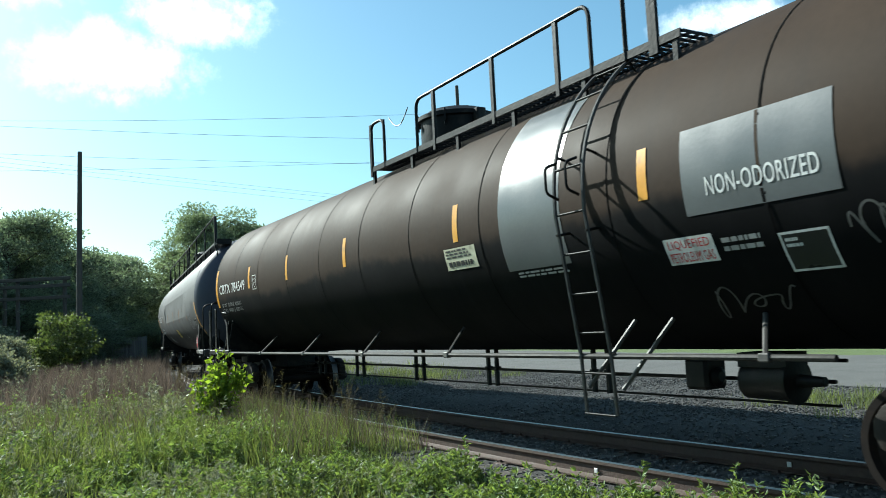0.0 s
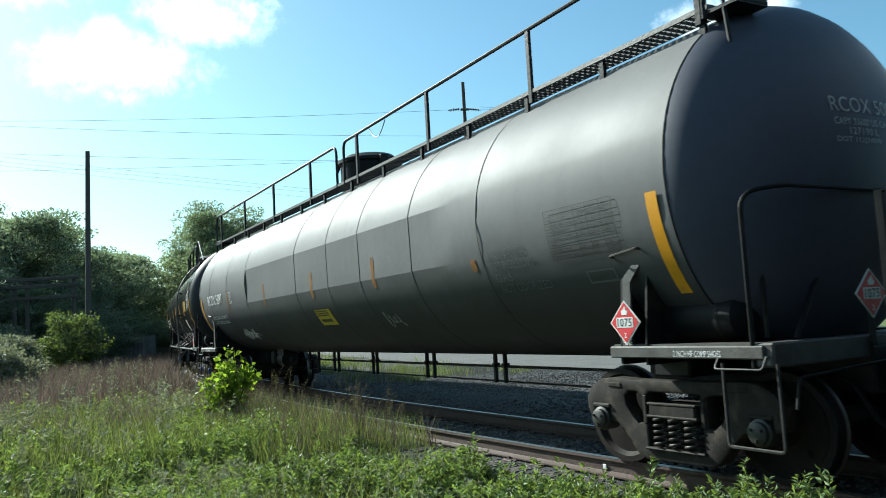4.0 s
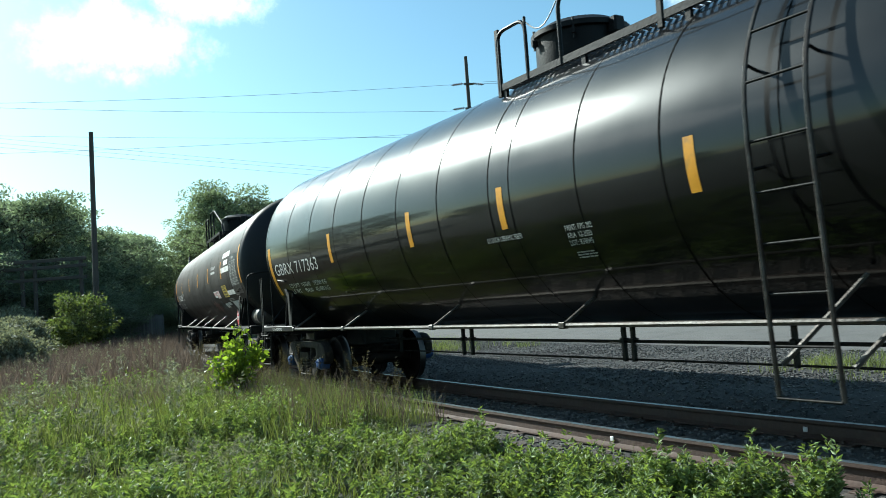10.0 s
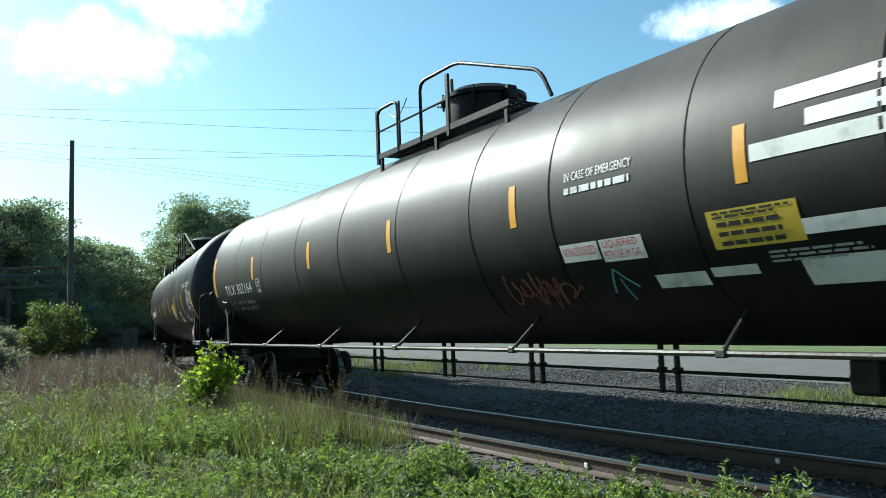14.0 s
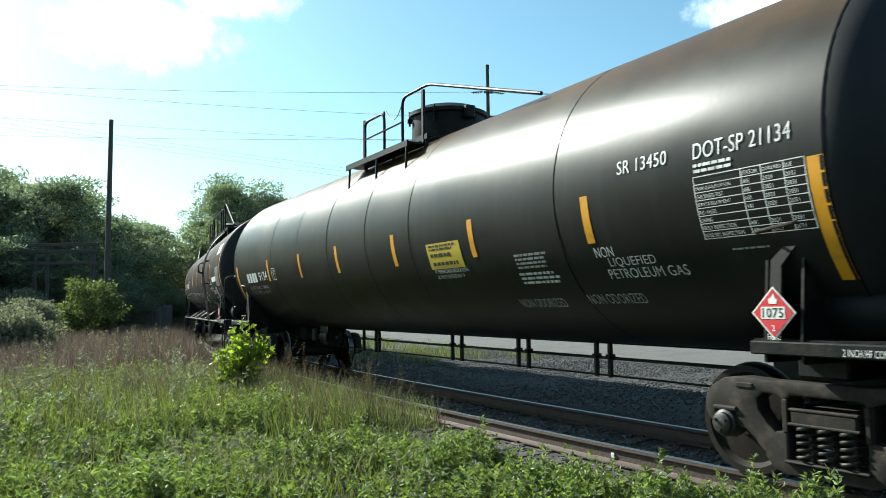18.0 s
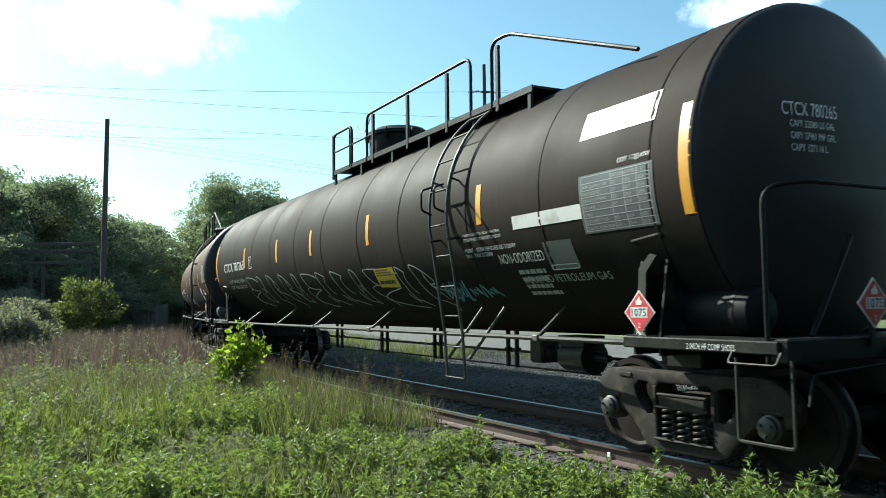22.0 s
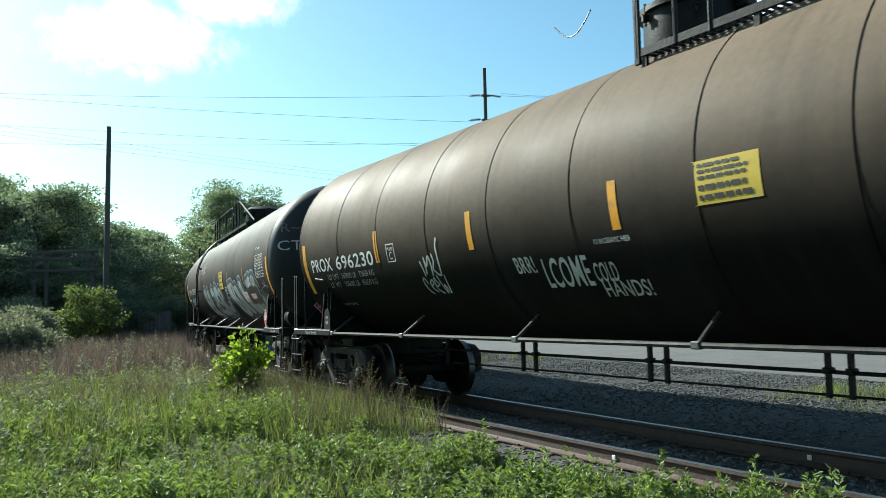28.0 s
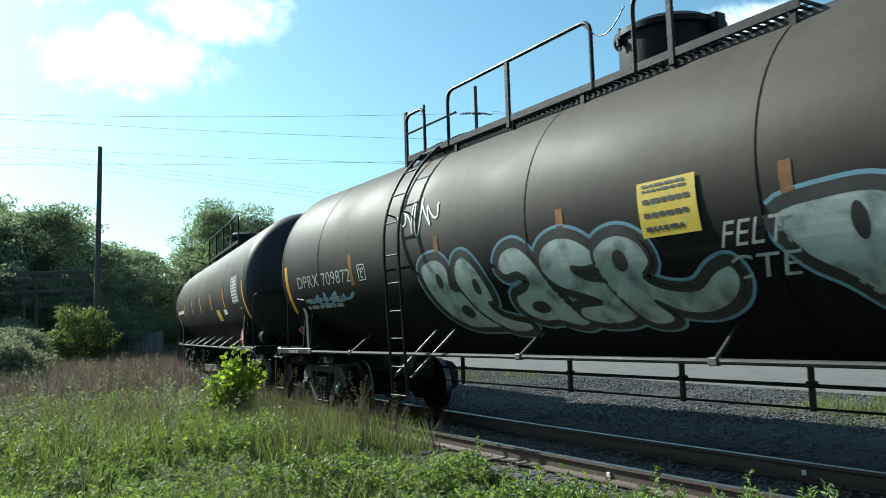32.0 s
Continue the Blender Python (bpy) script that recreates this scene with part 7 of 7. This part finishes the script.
for u in (-6.95, -6.72, -6.51, -6.31):
    rect(car, x_, u, u + 0.17, -19.5, -11.9, WHITE, "marking", off=0.006)
letter(car, x_, "9134", -5.96, -18.9, 0.2, 0.62, bold=0.006)
for i, w in enumerate(("LD LMT  163600 LB  74200 KG", "LT WT    99400 LB  45100 KG")):
    letter(car, x_, w, -6.9, -25.6 - i * 4.2, 0.08, 1.42, DIMWHITE)
plate_box(car, x_, -4.96, -19.5, -10.2, "C")
bars(car, x_, 7.2, 7.6, -26, -27, 1, DIMWHITE, seed=50)
head_letter(car, x_, "9134", 0.34, 2.88, 0.13, 0.24)
head_letter(car, x_, "- -", 0.68, 2.92, 0.07, 0.28)
for i, (w, wd) in enumerate((("CAPY 33703 GALS", 0.72), ("CAPY 127580 L", 0.62))):
    head_letter(car, x_, w, 0.66, 2.77 - 0.1 * i, 0.07, wd * 0.8)
for owner, m_end in ((car, pose(0, 0, 0)), (CARS[3][0], pose(0.25, 0, 0.1))):
    part("top_rail", Shape().tube(bend([(6.2, 1.1, 4.1), (7.95, 1.1, 4.58), (8.24, 1.1, 4.62), (8.34, 1.1, 3.75)], 0.12), 0.02, 6), BLACK, owner, m=m_end)
    part("rail_post", Shape().tube([(8.04, 1.1, 3.7), (8.04, 1.1, 4.59)], 0.022, 6), BLACK, owner, m=m_end)
    part("end_platform", Shape().box(8.15, 8.62, 0.85, 1.38, 3.66, 3.74, bevel=0.01), BLACK, owner, m=m_end)
    for lad in (((8.33, 1.1, 3.7), (8.66, 1.1, 2.23), (8.74, 1.1, 1.2)), ((8.36, 1.45, 3.7), (8.64, 1.45, 2.5), (8.78, 1.45, 1.2))):
        part("ladder_stringer", Shape().tube(lad, 0.02, 6), BLACK, owner, m=m_end)
    for z in (1.5, 1.88, 2.26, 2.64, 3.02, 3.40):
        u = 8.33 + (3.7 - z) * 0.225 if z > 2.23 else 8.66 + (2.23 - z) * 0.078
        part("ladder_rung", Shape().tube([(u, 1.1, z), (u, 1.45, z)], 0.012, 5), BLACK, owner, m=m_end)

# the brown-black car with long sprayed lines
c = dict(at=-96.21, mark="cccccc", card=(0.5, 1.43), cylinder=5.3, piv=(7.56, -8.2), ends=(8.25, -8.98), dome=0.34, dome_rear=0.36, R=1.515, paint="brown", label="flat brown-black tank car with white patches and long sprayed lines", shell="flat brown-black tank with white patches",
         seams=(-7.0, -5.37, -3.9, -2.21, -0.65, 1.06, 2.62, 4.56, 6.1, 7.75), strips=(4.87, 1.5, -1.2, -3.37, -6.0), strip_t=(-7.8, 10), end_strips=(8.17, -8.9), end_t=(-16.5, 19),
         struts=(-5.93, -3.4, -1.03, 1.63, 6.14), ladder=(3.87, 4.33), handles=True, grey_ladder=True,
         top=dict(deck=(-1.35, 5.3), bonnet=-0.29, chain=0.45, grating=False, rails=[dict(posts=(-1.33,), thin=(-0.5,), path=climb(-1.33, -0.4), mid=(-1.33, 0.55)), dict(posts=(0.57, 1.92, 3.2), path=climb(0.3, 3.86, z=4.74)), dict(posts=(4.54,), path=climb(4.4, 4.8, 7.1, 4.78))]))
car = tank_car(c)
rect(car, c, 6.74, 7.78, 16.4, 27.8, WHITEPATCH, "white_patch", "plain white repainted patch")
rect(car, c, 6.78, 7.8, -18.5, 2.6, GREYPATCH, "paint_patch")
test_table(car, c, 6.82, 7.76, -17.8, 1.8, "TEX", "2014", "2024", DIMWHITE)
letter(car, c, "DOT 112J340W", 7.35, 3.8, 0.06, 0.42)
rect(car, c, 5.57, 6.78, -12.6, -7.1, WHITEPATCH, "white_patch")
rect(car, c, 6.03, 6.52, -31, -19.2, GREYPATCH, "paint_patch")
outline(car, c, 6.05, 6.5, -31.4, -29, 0.012, WHITE)
letter(car, c, "NON-ODORIZED", 5.12, -26.8, 0.12, 0.87, WHITE)
letter(car, c, "LIQUEFIED PETROLEUM GAS", 5.41, -37.5, 0.11, 1.5, DIMWHITE)
for i, w in enumerate(("OWNERSHIP SUBJECT TO A SECURITY AGREEMENT", "FILED WITH THE SURFACE TRANSPORTATION BOARD")):
    letter(car, c, w, 4.44, -12.6 - i * 2.1, 0.04, 0.85, WHITE)
for i, w in enumerate(("PAINT - STRATHMORE EE-2020RP", "TRN - TIOC 07-2008")):
    letter(car, c, w, 4.42, -19.8 - i * 2.6, 0.05, (1.12, 0.6)[i], WHITE)
bars(car, c, 5.4, 6.0, -29.5, -44, 4, DIMWHITE, seed=53)
rect(car, c, 1.5, 2.2, -34, -22, PALEYELLOW, "label", off=0.014)
bars(car, c, 1.55, 2.15, -22.6, -27, 3, INK, seed=54, off=0.017)
bars(car, c, 1.56, 2.12, -28.8, -33, 1, INK, seed=55, off=0.017)
letter(car, c, "CTCX 780265", -8.02, -8.8, 0.21, 1.95, bold=0.005)
for i, w in enumerate(("LD LMT  165700 LB  75150 KG", "LT WT    97300 LB  44150 KG")):
    letter(car, c, w, -7.7, -20 - i * 6, 0.085, 1.5, DIMWHITE)
plate_box(car, c, -5.6, -9, 1.3)
sails(car, c, (("E", -6.04), ("O", -5.18), ("R", -4.4), ("R", -3.5), ("O", -2.64), ("E", -2.02), ("L", -1.2), ("L", -0.43), ("O", 0.45), ("E", 1.07), ("L", 2.24), ("R", 2.72)), 3.5, 0.02, GHOST)
scribble(car, c, 3.45, 4.05, -46, -33, 9, 0.022, TEAL, 72)
scribble(car, c, 4.1, 4.75, -44, -36, 7, 0.02, TEAL, 73)
for i, (w, h, wd) in enumerate((("CTCX 780265", 0.16, 0.95), ("CAPY 33580 US GAL", 0.085, 0.78), ("CAPY 27961 IMP GAL", 0.085, 0.78), ("CAPY 127114 L", 0.085, 0.62))):
    head_letter(car, c, w, 0.78 - 0.07 * (i > 0), 2.98 - 0.1 * i, h * 0.72, wd * 0.65)

# the brown dusted car
p_ = dict(at=-115.68, mark="ppppppp", card=(0.29, 1.55), placard_z=1.51, jack_plate=True, rail_at=8.43, posts_at=(8.91, 9.01), corners=("front", "rear"), cylinder=4.75, piv=(7.42, -7.4), ends=(8.165, -8.1), dome=0.5, R=1.575, paint="tan", label="brown dusted dark tank car with a tall side ladder and walkway", shell="dark tank with dust and painted light along the crown", resv=GREYFIT,
          seams=(-6.5, -5.1, -3.65, -2.21, -0.72, 0.9, 2.3, 3.8, 5.4, 7.9), strips=(5.15, 2.6, -0.1, -2.6, -5.12), strip_t=(-16, 1.0), end_strips=(8.1, -7.93), end_t=(-31, 1.2),
          struts=(-6.8, -4.34, -1.64, 0.96, 5.82), ladder=(3.6, 4.12), double_step=True,
          top=dict(deck=(-0.25, 5.2), bonnet=-0.26, rails=[dict(posts=(-0.25,), thin=(0.25,), path=climb(-0.25, 0.25, z=4.62)), dict(posts=(2.14,), path=climb(0.67, 3.7)), dict(posts=(4.5,), path=climb(4.35, 4.7, 7.4, 4.74))]))
car = tank_car(p_)
rect(car, p_, 6.85, 7.9, -12.4, 5.4, GREYPATCH, "paint_patch")
test_table(car, p_, 6.88, 7.87, -12, 5, "PROC", "2015", "2025")
bars(car, p_, 6.9, 7.4, 8, 6.6, 1, WHITE, seed=61)
rect(car, p_, 0.87, 1.54, -12.2, 1.2, PALEYELLOW, "label")
bars(car, p_, 0.93, 1.48, 0.6, -5, 3, INK, seed=62)
bars(car, p_, 0.93, 1.48, -5.6, -11.6, 2, INK, seed=63)
rect(car, p_, 5.17, 5.68, -25.5, -17.6, WHITEPATCH, "sign")
rect(car, p_, 5.35, 5.85, -32.8, -27, FADED, "sign")
rect(car, p_, 6.5, 7.05, -27, -20.2, WHITEPATCH, "sign")
for u, t in ((5.2, -21.6), (5.2, -24.8), (6.53, -24.2)):
    bars(car, p_, u, u + 0.46, t + 2.2, t - 0.2, 1, RED, seed=int(u * 10))
letter(car, p_, "PROX", -7.65, -16.9, 0.22, 0.85, bold=0.012)
letter(car, p_, "696230", -6.62, -16.9, 0.22, 1.36, bold=0.012)
letter(car, p_, "2 INCH TREAD", -7.04, -40.9, 0.05, 0.55, DIMWHITE)
for word, z in (("JACK", 1.335), ("HERE", 1.255)):
    bm = glyphs(word, 0.055, 0.105)
    for v in bm.verts:
        v.co = Vector((-7.375 + v.co.x, -1.4155, z + v.co.y))
    finish("lettering", bm, WHITE, car)
for i, w in enumerate(("LD LMT   162400 LB   73650 KG", "LT  WT    100600 LB   45650 KG")):
    letter(car, p_, w, -7.08, -22.6 - i * 5.2, 0.095, 1.72, DIMWHITE)
plate_box(car, p_, -4.80, -16.6, -7, "C")
HAND = (("I", ((0.18, -18), (0.21, -22), (0.22, -26))),
        ("M", ((0.27, -25), (0.30, -21), (0.30, -16), (0.33, -21), (0.42, -16), (0.45, -20), (0.41, -26))),
        ("U", ((0.52, -15), (0.54, -19), (0.48, -23), (0.62, -26), (0.66, -17), (0.67, -12), (0.72, -8))),
        ("C", ((0.19, -30), (0.15, -27), (0.10, -28), (0.12, -33), (0.21, -36))),
        ("R", ((0.28, -34), (0.25, -30), (0.32, -28), (0.33, -30), (0.25, -32), (0.34, -35))),
        ("E", ((0.35, -32), (0.46, -31), (0.43, -29), (0.39, -27), (0.37, -33), (0.48, -36))),
        ("W", ((0.49, -26), (0.53, -32), (0.57, -36), (0.58, -31), (0.65, -36), (0.68, -26))))
for i, (sign, line) in enumerate(HAND):
    sh = Shape()
    stroke(sh, p_, flow([(-4.1 + u, t) for u, t in line], 4), 0.03 if i < 3 else 0.022, 0.006 + 0.0005 * i)
    part("graffiti", sh, SPRAY, car, "hand-sprayed white letter")
letter(car, p_, "BRR!", -1.83, -29, 0.2, 0.34, SPRAY, bold=0.006, lean=-0.1)
letter(car, p_, "LCOME", -1.4, -36.5, 0.36, 0.72, SPRAY, bold=0.01, lean=0.1)
letter(car, p_, "COLD", -0.62, -35, 0.22, 0.32, SPRAY, bold=0.008, lean=0.1)
letter(car, p_, "HANDS!", -0.6, -42, 0.2, 0.64, SPRAY, bold=0.008, lean=0.1)
letter(car, p_, "0.5 IN CERAMIC FIBER", -0.46, -20.2, 0.055, 0.5)
for i, (w, h, wd) in enumerate((("PROX 696230", 0.15, 1.05), ("CAPY 33690 US GAL", 0.085, 0.66), ("CAPY 127500L", 0.085, 0.52))):
    head_letter(car, p_, w, 0.52 - 0.2 * (i > 0), 3.13 - 0.135 * i, h * 0.9, wd * 0.95)

# the car with the silver lettering
d = dict(at=-134.09, mark="dddddddd", card=(0.58, 1.6), corners=("front",), rail_at=8.42, cylinder=-5.3, piv=(7.38, -7.4), ends=(8.2, -8.1), R=1.57, paint="slate", label="slate grey-brown tank car covered with silver sprayed letters", shell="slate grey-brown tank",
         seams=(-6.45, -0.72, 2.2, 3.56, 5.17, 6.6), strips=(4.97, 2.45, -0.15, -2.6, -5.2), strip_t=(-17, 0.2), end_strips=(8.02, -7.95), end_t=(-31, 1.2), strip_mat=FADEDORANGE,
         struts=(-6.94, -5.28, -0.86, 1.82, 4.61), ladder=(-3.77, -3.35), hangers=(-4.3, -1.8, 0.03, 1.55, 3.4, 3.62),
         top=dict(deck=(-4.3, 2.3), bonnet=0.12, chain=0.35, rails=[dict(posts=(-4.3,), thin=(-3.75,), path=climb(-4.3, -3.75, z=4.64), mid=(-4.3, -2.9)), dict(posts=(-1.7,), path=climb(-3.1, -0.17)), dict(posts=(0.94,), path=climb(0.46, 1.1, 3.5, 4.73))]))
car = tank_car(d)
bubble(car, d, (("B", -3.11, -1.68, -48.3, -10.4), ("E", -2.31, -1.29, -50.9, -11.2), ("A", -1.36, -0.24, -49, -10.8), ("S", -0.62, 0.56, -48.1, -9.7), ("R", 0.23, 1.83, -48.5, -12.2)), 0.0078)
bubble(car, d, (("bee", 2.29, 3.87, -50.6, -10.8), ("bar", 3.3, 4.53, -45.8, -14.4), ("bar", 4.11, 5.18, -46.6, -11.1), ("bean", 5.19, 5.92, -21.9, -9), ("knob", 5.94, 6.46, -19.8, -8.7), ("toe", 4.6, 5.38, -46.5, -32.2), ("toe", 5.34, 5.97, -46.6, -33.3), ("toe", 5.97, 6.4, -44.2, -34.7), ("knob", 6.46, 6.96, -43.9, -25.7), ("knob", 6.4, 6.71, -30.1, -16.9)), 0.0078)
rect(car, d, 5.1, 6.6, -34.5, -19.5, DARKPATCH, "paint_patch", off=0.024)
rect(car, d, 4.55, 5.14, -32, -22.2, WHITEPATCH, "sign", off=0.027)
letter(car, d, "LIQUEFIED", 4.59, -26.8, 0.09, 0.5, RED, off=0.030)
letter(car, d, "PETROLEUM GAS", 4.58, -31, 0.085, 0.52, RED, off=0.030)
rect(car, d, 5.58, 6.14, -29.5, -25, WHITEPATCH, "sign", off=0.027)
letter(car, d, "NON-ODORIZED", 5.61, -28.6, 0.085, 0.5, RED, off=0.030)
letter(car, d, "FELT", 1.76, -21.5, 0.21, 0.58, GHOST, bold=0.0, lean=0.4, off=0.012)
letter(car, d, "CTE", 1.72, -32, 0.21, 0.66, GHOST, bold=0.0, lean=0.35, off=0.012)
test_table(car, d, 6.74, 7.67, -13, 4.8, "GNGM", "2020", "2030")
letter(car, d, "DOT 112J340W", 6.74, 9.3, 0.06, 0.42)
rect(car, d, 0.96, 1.62, -15.4, 2.4, PALEYELLOW, "label", off=0.016)
bars(car, d, 1.02, 1.56, 1.8, -1.4, 2, INK, seed=71, off=0.019)
for i in range(3):
    bars(car, d, 1.02, 1.56, -2.6 - i * 4.4, -5.4 - i * 4.4, 1, INK, seed=72 + i, off=0.019)
letter(car, d, "DPRX 709872", -7.44, -14.6, 0.21, 2.2, DIMWHITE)
bars(car, d, -7.3, -5.6, -21, -30, 2, DIMWHITE, seed=76)
plate_box(car, d, -4.95, -15, -6)
scribble(car, d, -7.0, -5.2, -27, -19, 5, 0.05, PALEBLUE, 77)
scribble(car, d, -3.6, -2.5, 2, 22, 5, 0.03, GHOST, 78)
scribble(car, d, 6.7, 7.8, -36, -16, 6, 0.024, HAZE, 79)
for i, (w, h, wd) in enumerate((("DPRX 709872", 0.14, 0.8), ("CAPY 33500 US GAL", 0.085, 0.66))):
    head_letter(car, d, w, 0.77 - 0.2 * (i > 0), 3.06 - 0.15 * i, h, wd * 1.2)
head_letter(car, d, "CTE", 1.42, 2.72, 0.2, 0.62, GHOST)
head_letter(car, d, "R~~", 1.34, 3.1, 0.18, 0.5, HAZE)

# the two cars that follow
i_ = dict(at=-153.4, mark="iiiiiiiii", piv=(7.4, -7.4), ends=(8.2, -8.1), R=1.57, paint="slate", label="slate grey tank car with a full row of side struts", shell="slate grey tank with dark band seams",
          seams=(-6.9, -5.0, -3.3, -1.1, 1.5, 3.1, 5.2, 6.6), strips=(4.97, 2.45, -0.15, -2.6, -5.2), strip_t=(-17, 0.2), end_strips=(8.02, -7.95), end_t=(-31, 1.2),
          struts=(-6.6, -4.6, -2.6, -0.6, 1.4, 3.4, 5.4), top=dict(deck=(-2.3, 4.0), bonnet=0.0, rails=[dict(posts=(-2.3, -0.6, 1.1, 2.8), path=climb(-2.3, 4.0))]))
car = tank_car(i_)
rect(car, i_, 3.2, 3.85, -30, -18, PALEYELLOW, "label")
rect(car, i_, 4.6, 5.1, -24, -19, WHITEPATCH, "sign")
rect(car, i_, 6.4, 7.4, -16, 8, GREYPATCH, "paint_patch")
bars(car, i_, 6.45, 7.35, 7, -15, 8, WHITE, seed=81)
bars(car, i_, -7.6, -5.4, -6, -14, 1, WHITE, seed=82)
j_ = dict(i_, at=-172.7, mark="jjjjjjjjjj", paint="umber", label="dull brown-black tank car with a railed walkway")
car = tank_car(j_)
bars(car, j_, 6.45, 7.35, 7, -15, 8, WHITE, seed=83)

for k, u in ((4, -8.3), (1, -8.9)):
    owner = CARS[k][0]
    part("brake_valve", Shape().box(u - 0.14, u + 0.14, -1.15, -0.85, 1.18, 1.42, bevel=0.03).lathe([(u - 0.2, 0.06), (u - 0.17, 0.1), (u + 0.17, 0.1), (u + 0.2, 0.06)], Matrix.Translation((0, -0.98, 1.48)), 14), BLACK, owner, "black brake control valve on the end platform")
    part("brake_valve", Shape().lathe([(-0.16, 0.09), (-0.1, 0.13), (0.1, 0.13), (0.16, 0.09)], Matrix.Translation((u + 0.34, -1.0, 1.33)) @ Matrix.Rotation(math.pi / 2, 4, "Y"), 16).box(u + 0.2, u + 0.48, -1.1, -0.9, 1.17, 1.24), BLACK, owner)
    for y, z in ((-1.2, 1.28), (-0.8, 1.52)):
        part("air_pipe", Shape().tube(bend([(u - 0.5, y, 1.2), (u - 0.45, y, z), (u + 0.6, y, z), (u + 0.66, y, 1.1)], 0.06), 0.014, 6), STEEL, owner)

# ---------------------------------------------------------------- movement
ROLLED = [-0.42, 8.08, 16.46, 24.66, 33.18, 41.69, 50.14, 58.67, 67.48, 76.19, 84.85, 93.66, 102.44, 111.38, 120.21, 129.18, 138.03]


def rolled(t):
    """How far the train has come along the track at t seconds."""
    x = min(max(t / 2.0, 0.0), 15.999999)
    i = int(x)
    u = x - i
    e = [2 * ROLLED[0] - ROLLED[1]] + ROLLED + [2 * ROLLED[-1] - ROLLED[-2]]
    a, b, c_, d_ = e[i:i + 4]
    return 0.5 * (2 * b + (c_ - a) * u + (2 * a - 5 * b + 4 * c_ - d_) * u * u + (3 * b - 3 * c_ + d_ - a) * u ** 3)


def motions():
    """The train rolls by: cars along the track, trucks that swivel on the curve, wheels that turn."""
    for car_, trucks_, place, pivots in CARS:
        rows, swivel = [], [[], []]
        for k in range(65):
            t = k * 0.5
            s_ = place + rolled(t)
            ax, ay, _ = track(s_ + PIVOT)
            bx, by, _ = track(s_ - PIVOT)
            heading = math.atan2(ay - by, ax - bx)
            rows.append((t, pose((ax + bx) / 2, (ay + by) / 2, 0, 0, 0, math.degrees(heading))))
            if k % 2 == 0:
                for q, side in enumerate((1, -1)):
                    turn_ = track(s_ + pivots[q])[2] - heading
                    turn_ = (turn_ + math.pi) % (2 * math.pi) - math.pi
                    swivel[q].append((t, pose(pivots[q], 0, 0, 0, 0, math.degrees(turn_))))
        walk(car_, rows)
        for (truck, wheels), rows_ in zip(trucks_, swivel):
            walk(truck, rows_)
            for wheel, x_at in zip(wheels, (-0.889, 0.889)):
                spin = []
                for k in range(214):
                    t = min(k * 0.15, 32.0)
                    spin.append((t, pose(x_at, 0, WHEEL_R) @ Matrix.Rotation(rolled(t) / WHEEL_R, 4, "Y")))
                    if t >= 32.0:
                        break
                walk(wheel, spin)


motions()
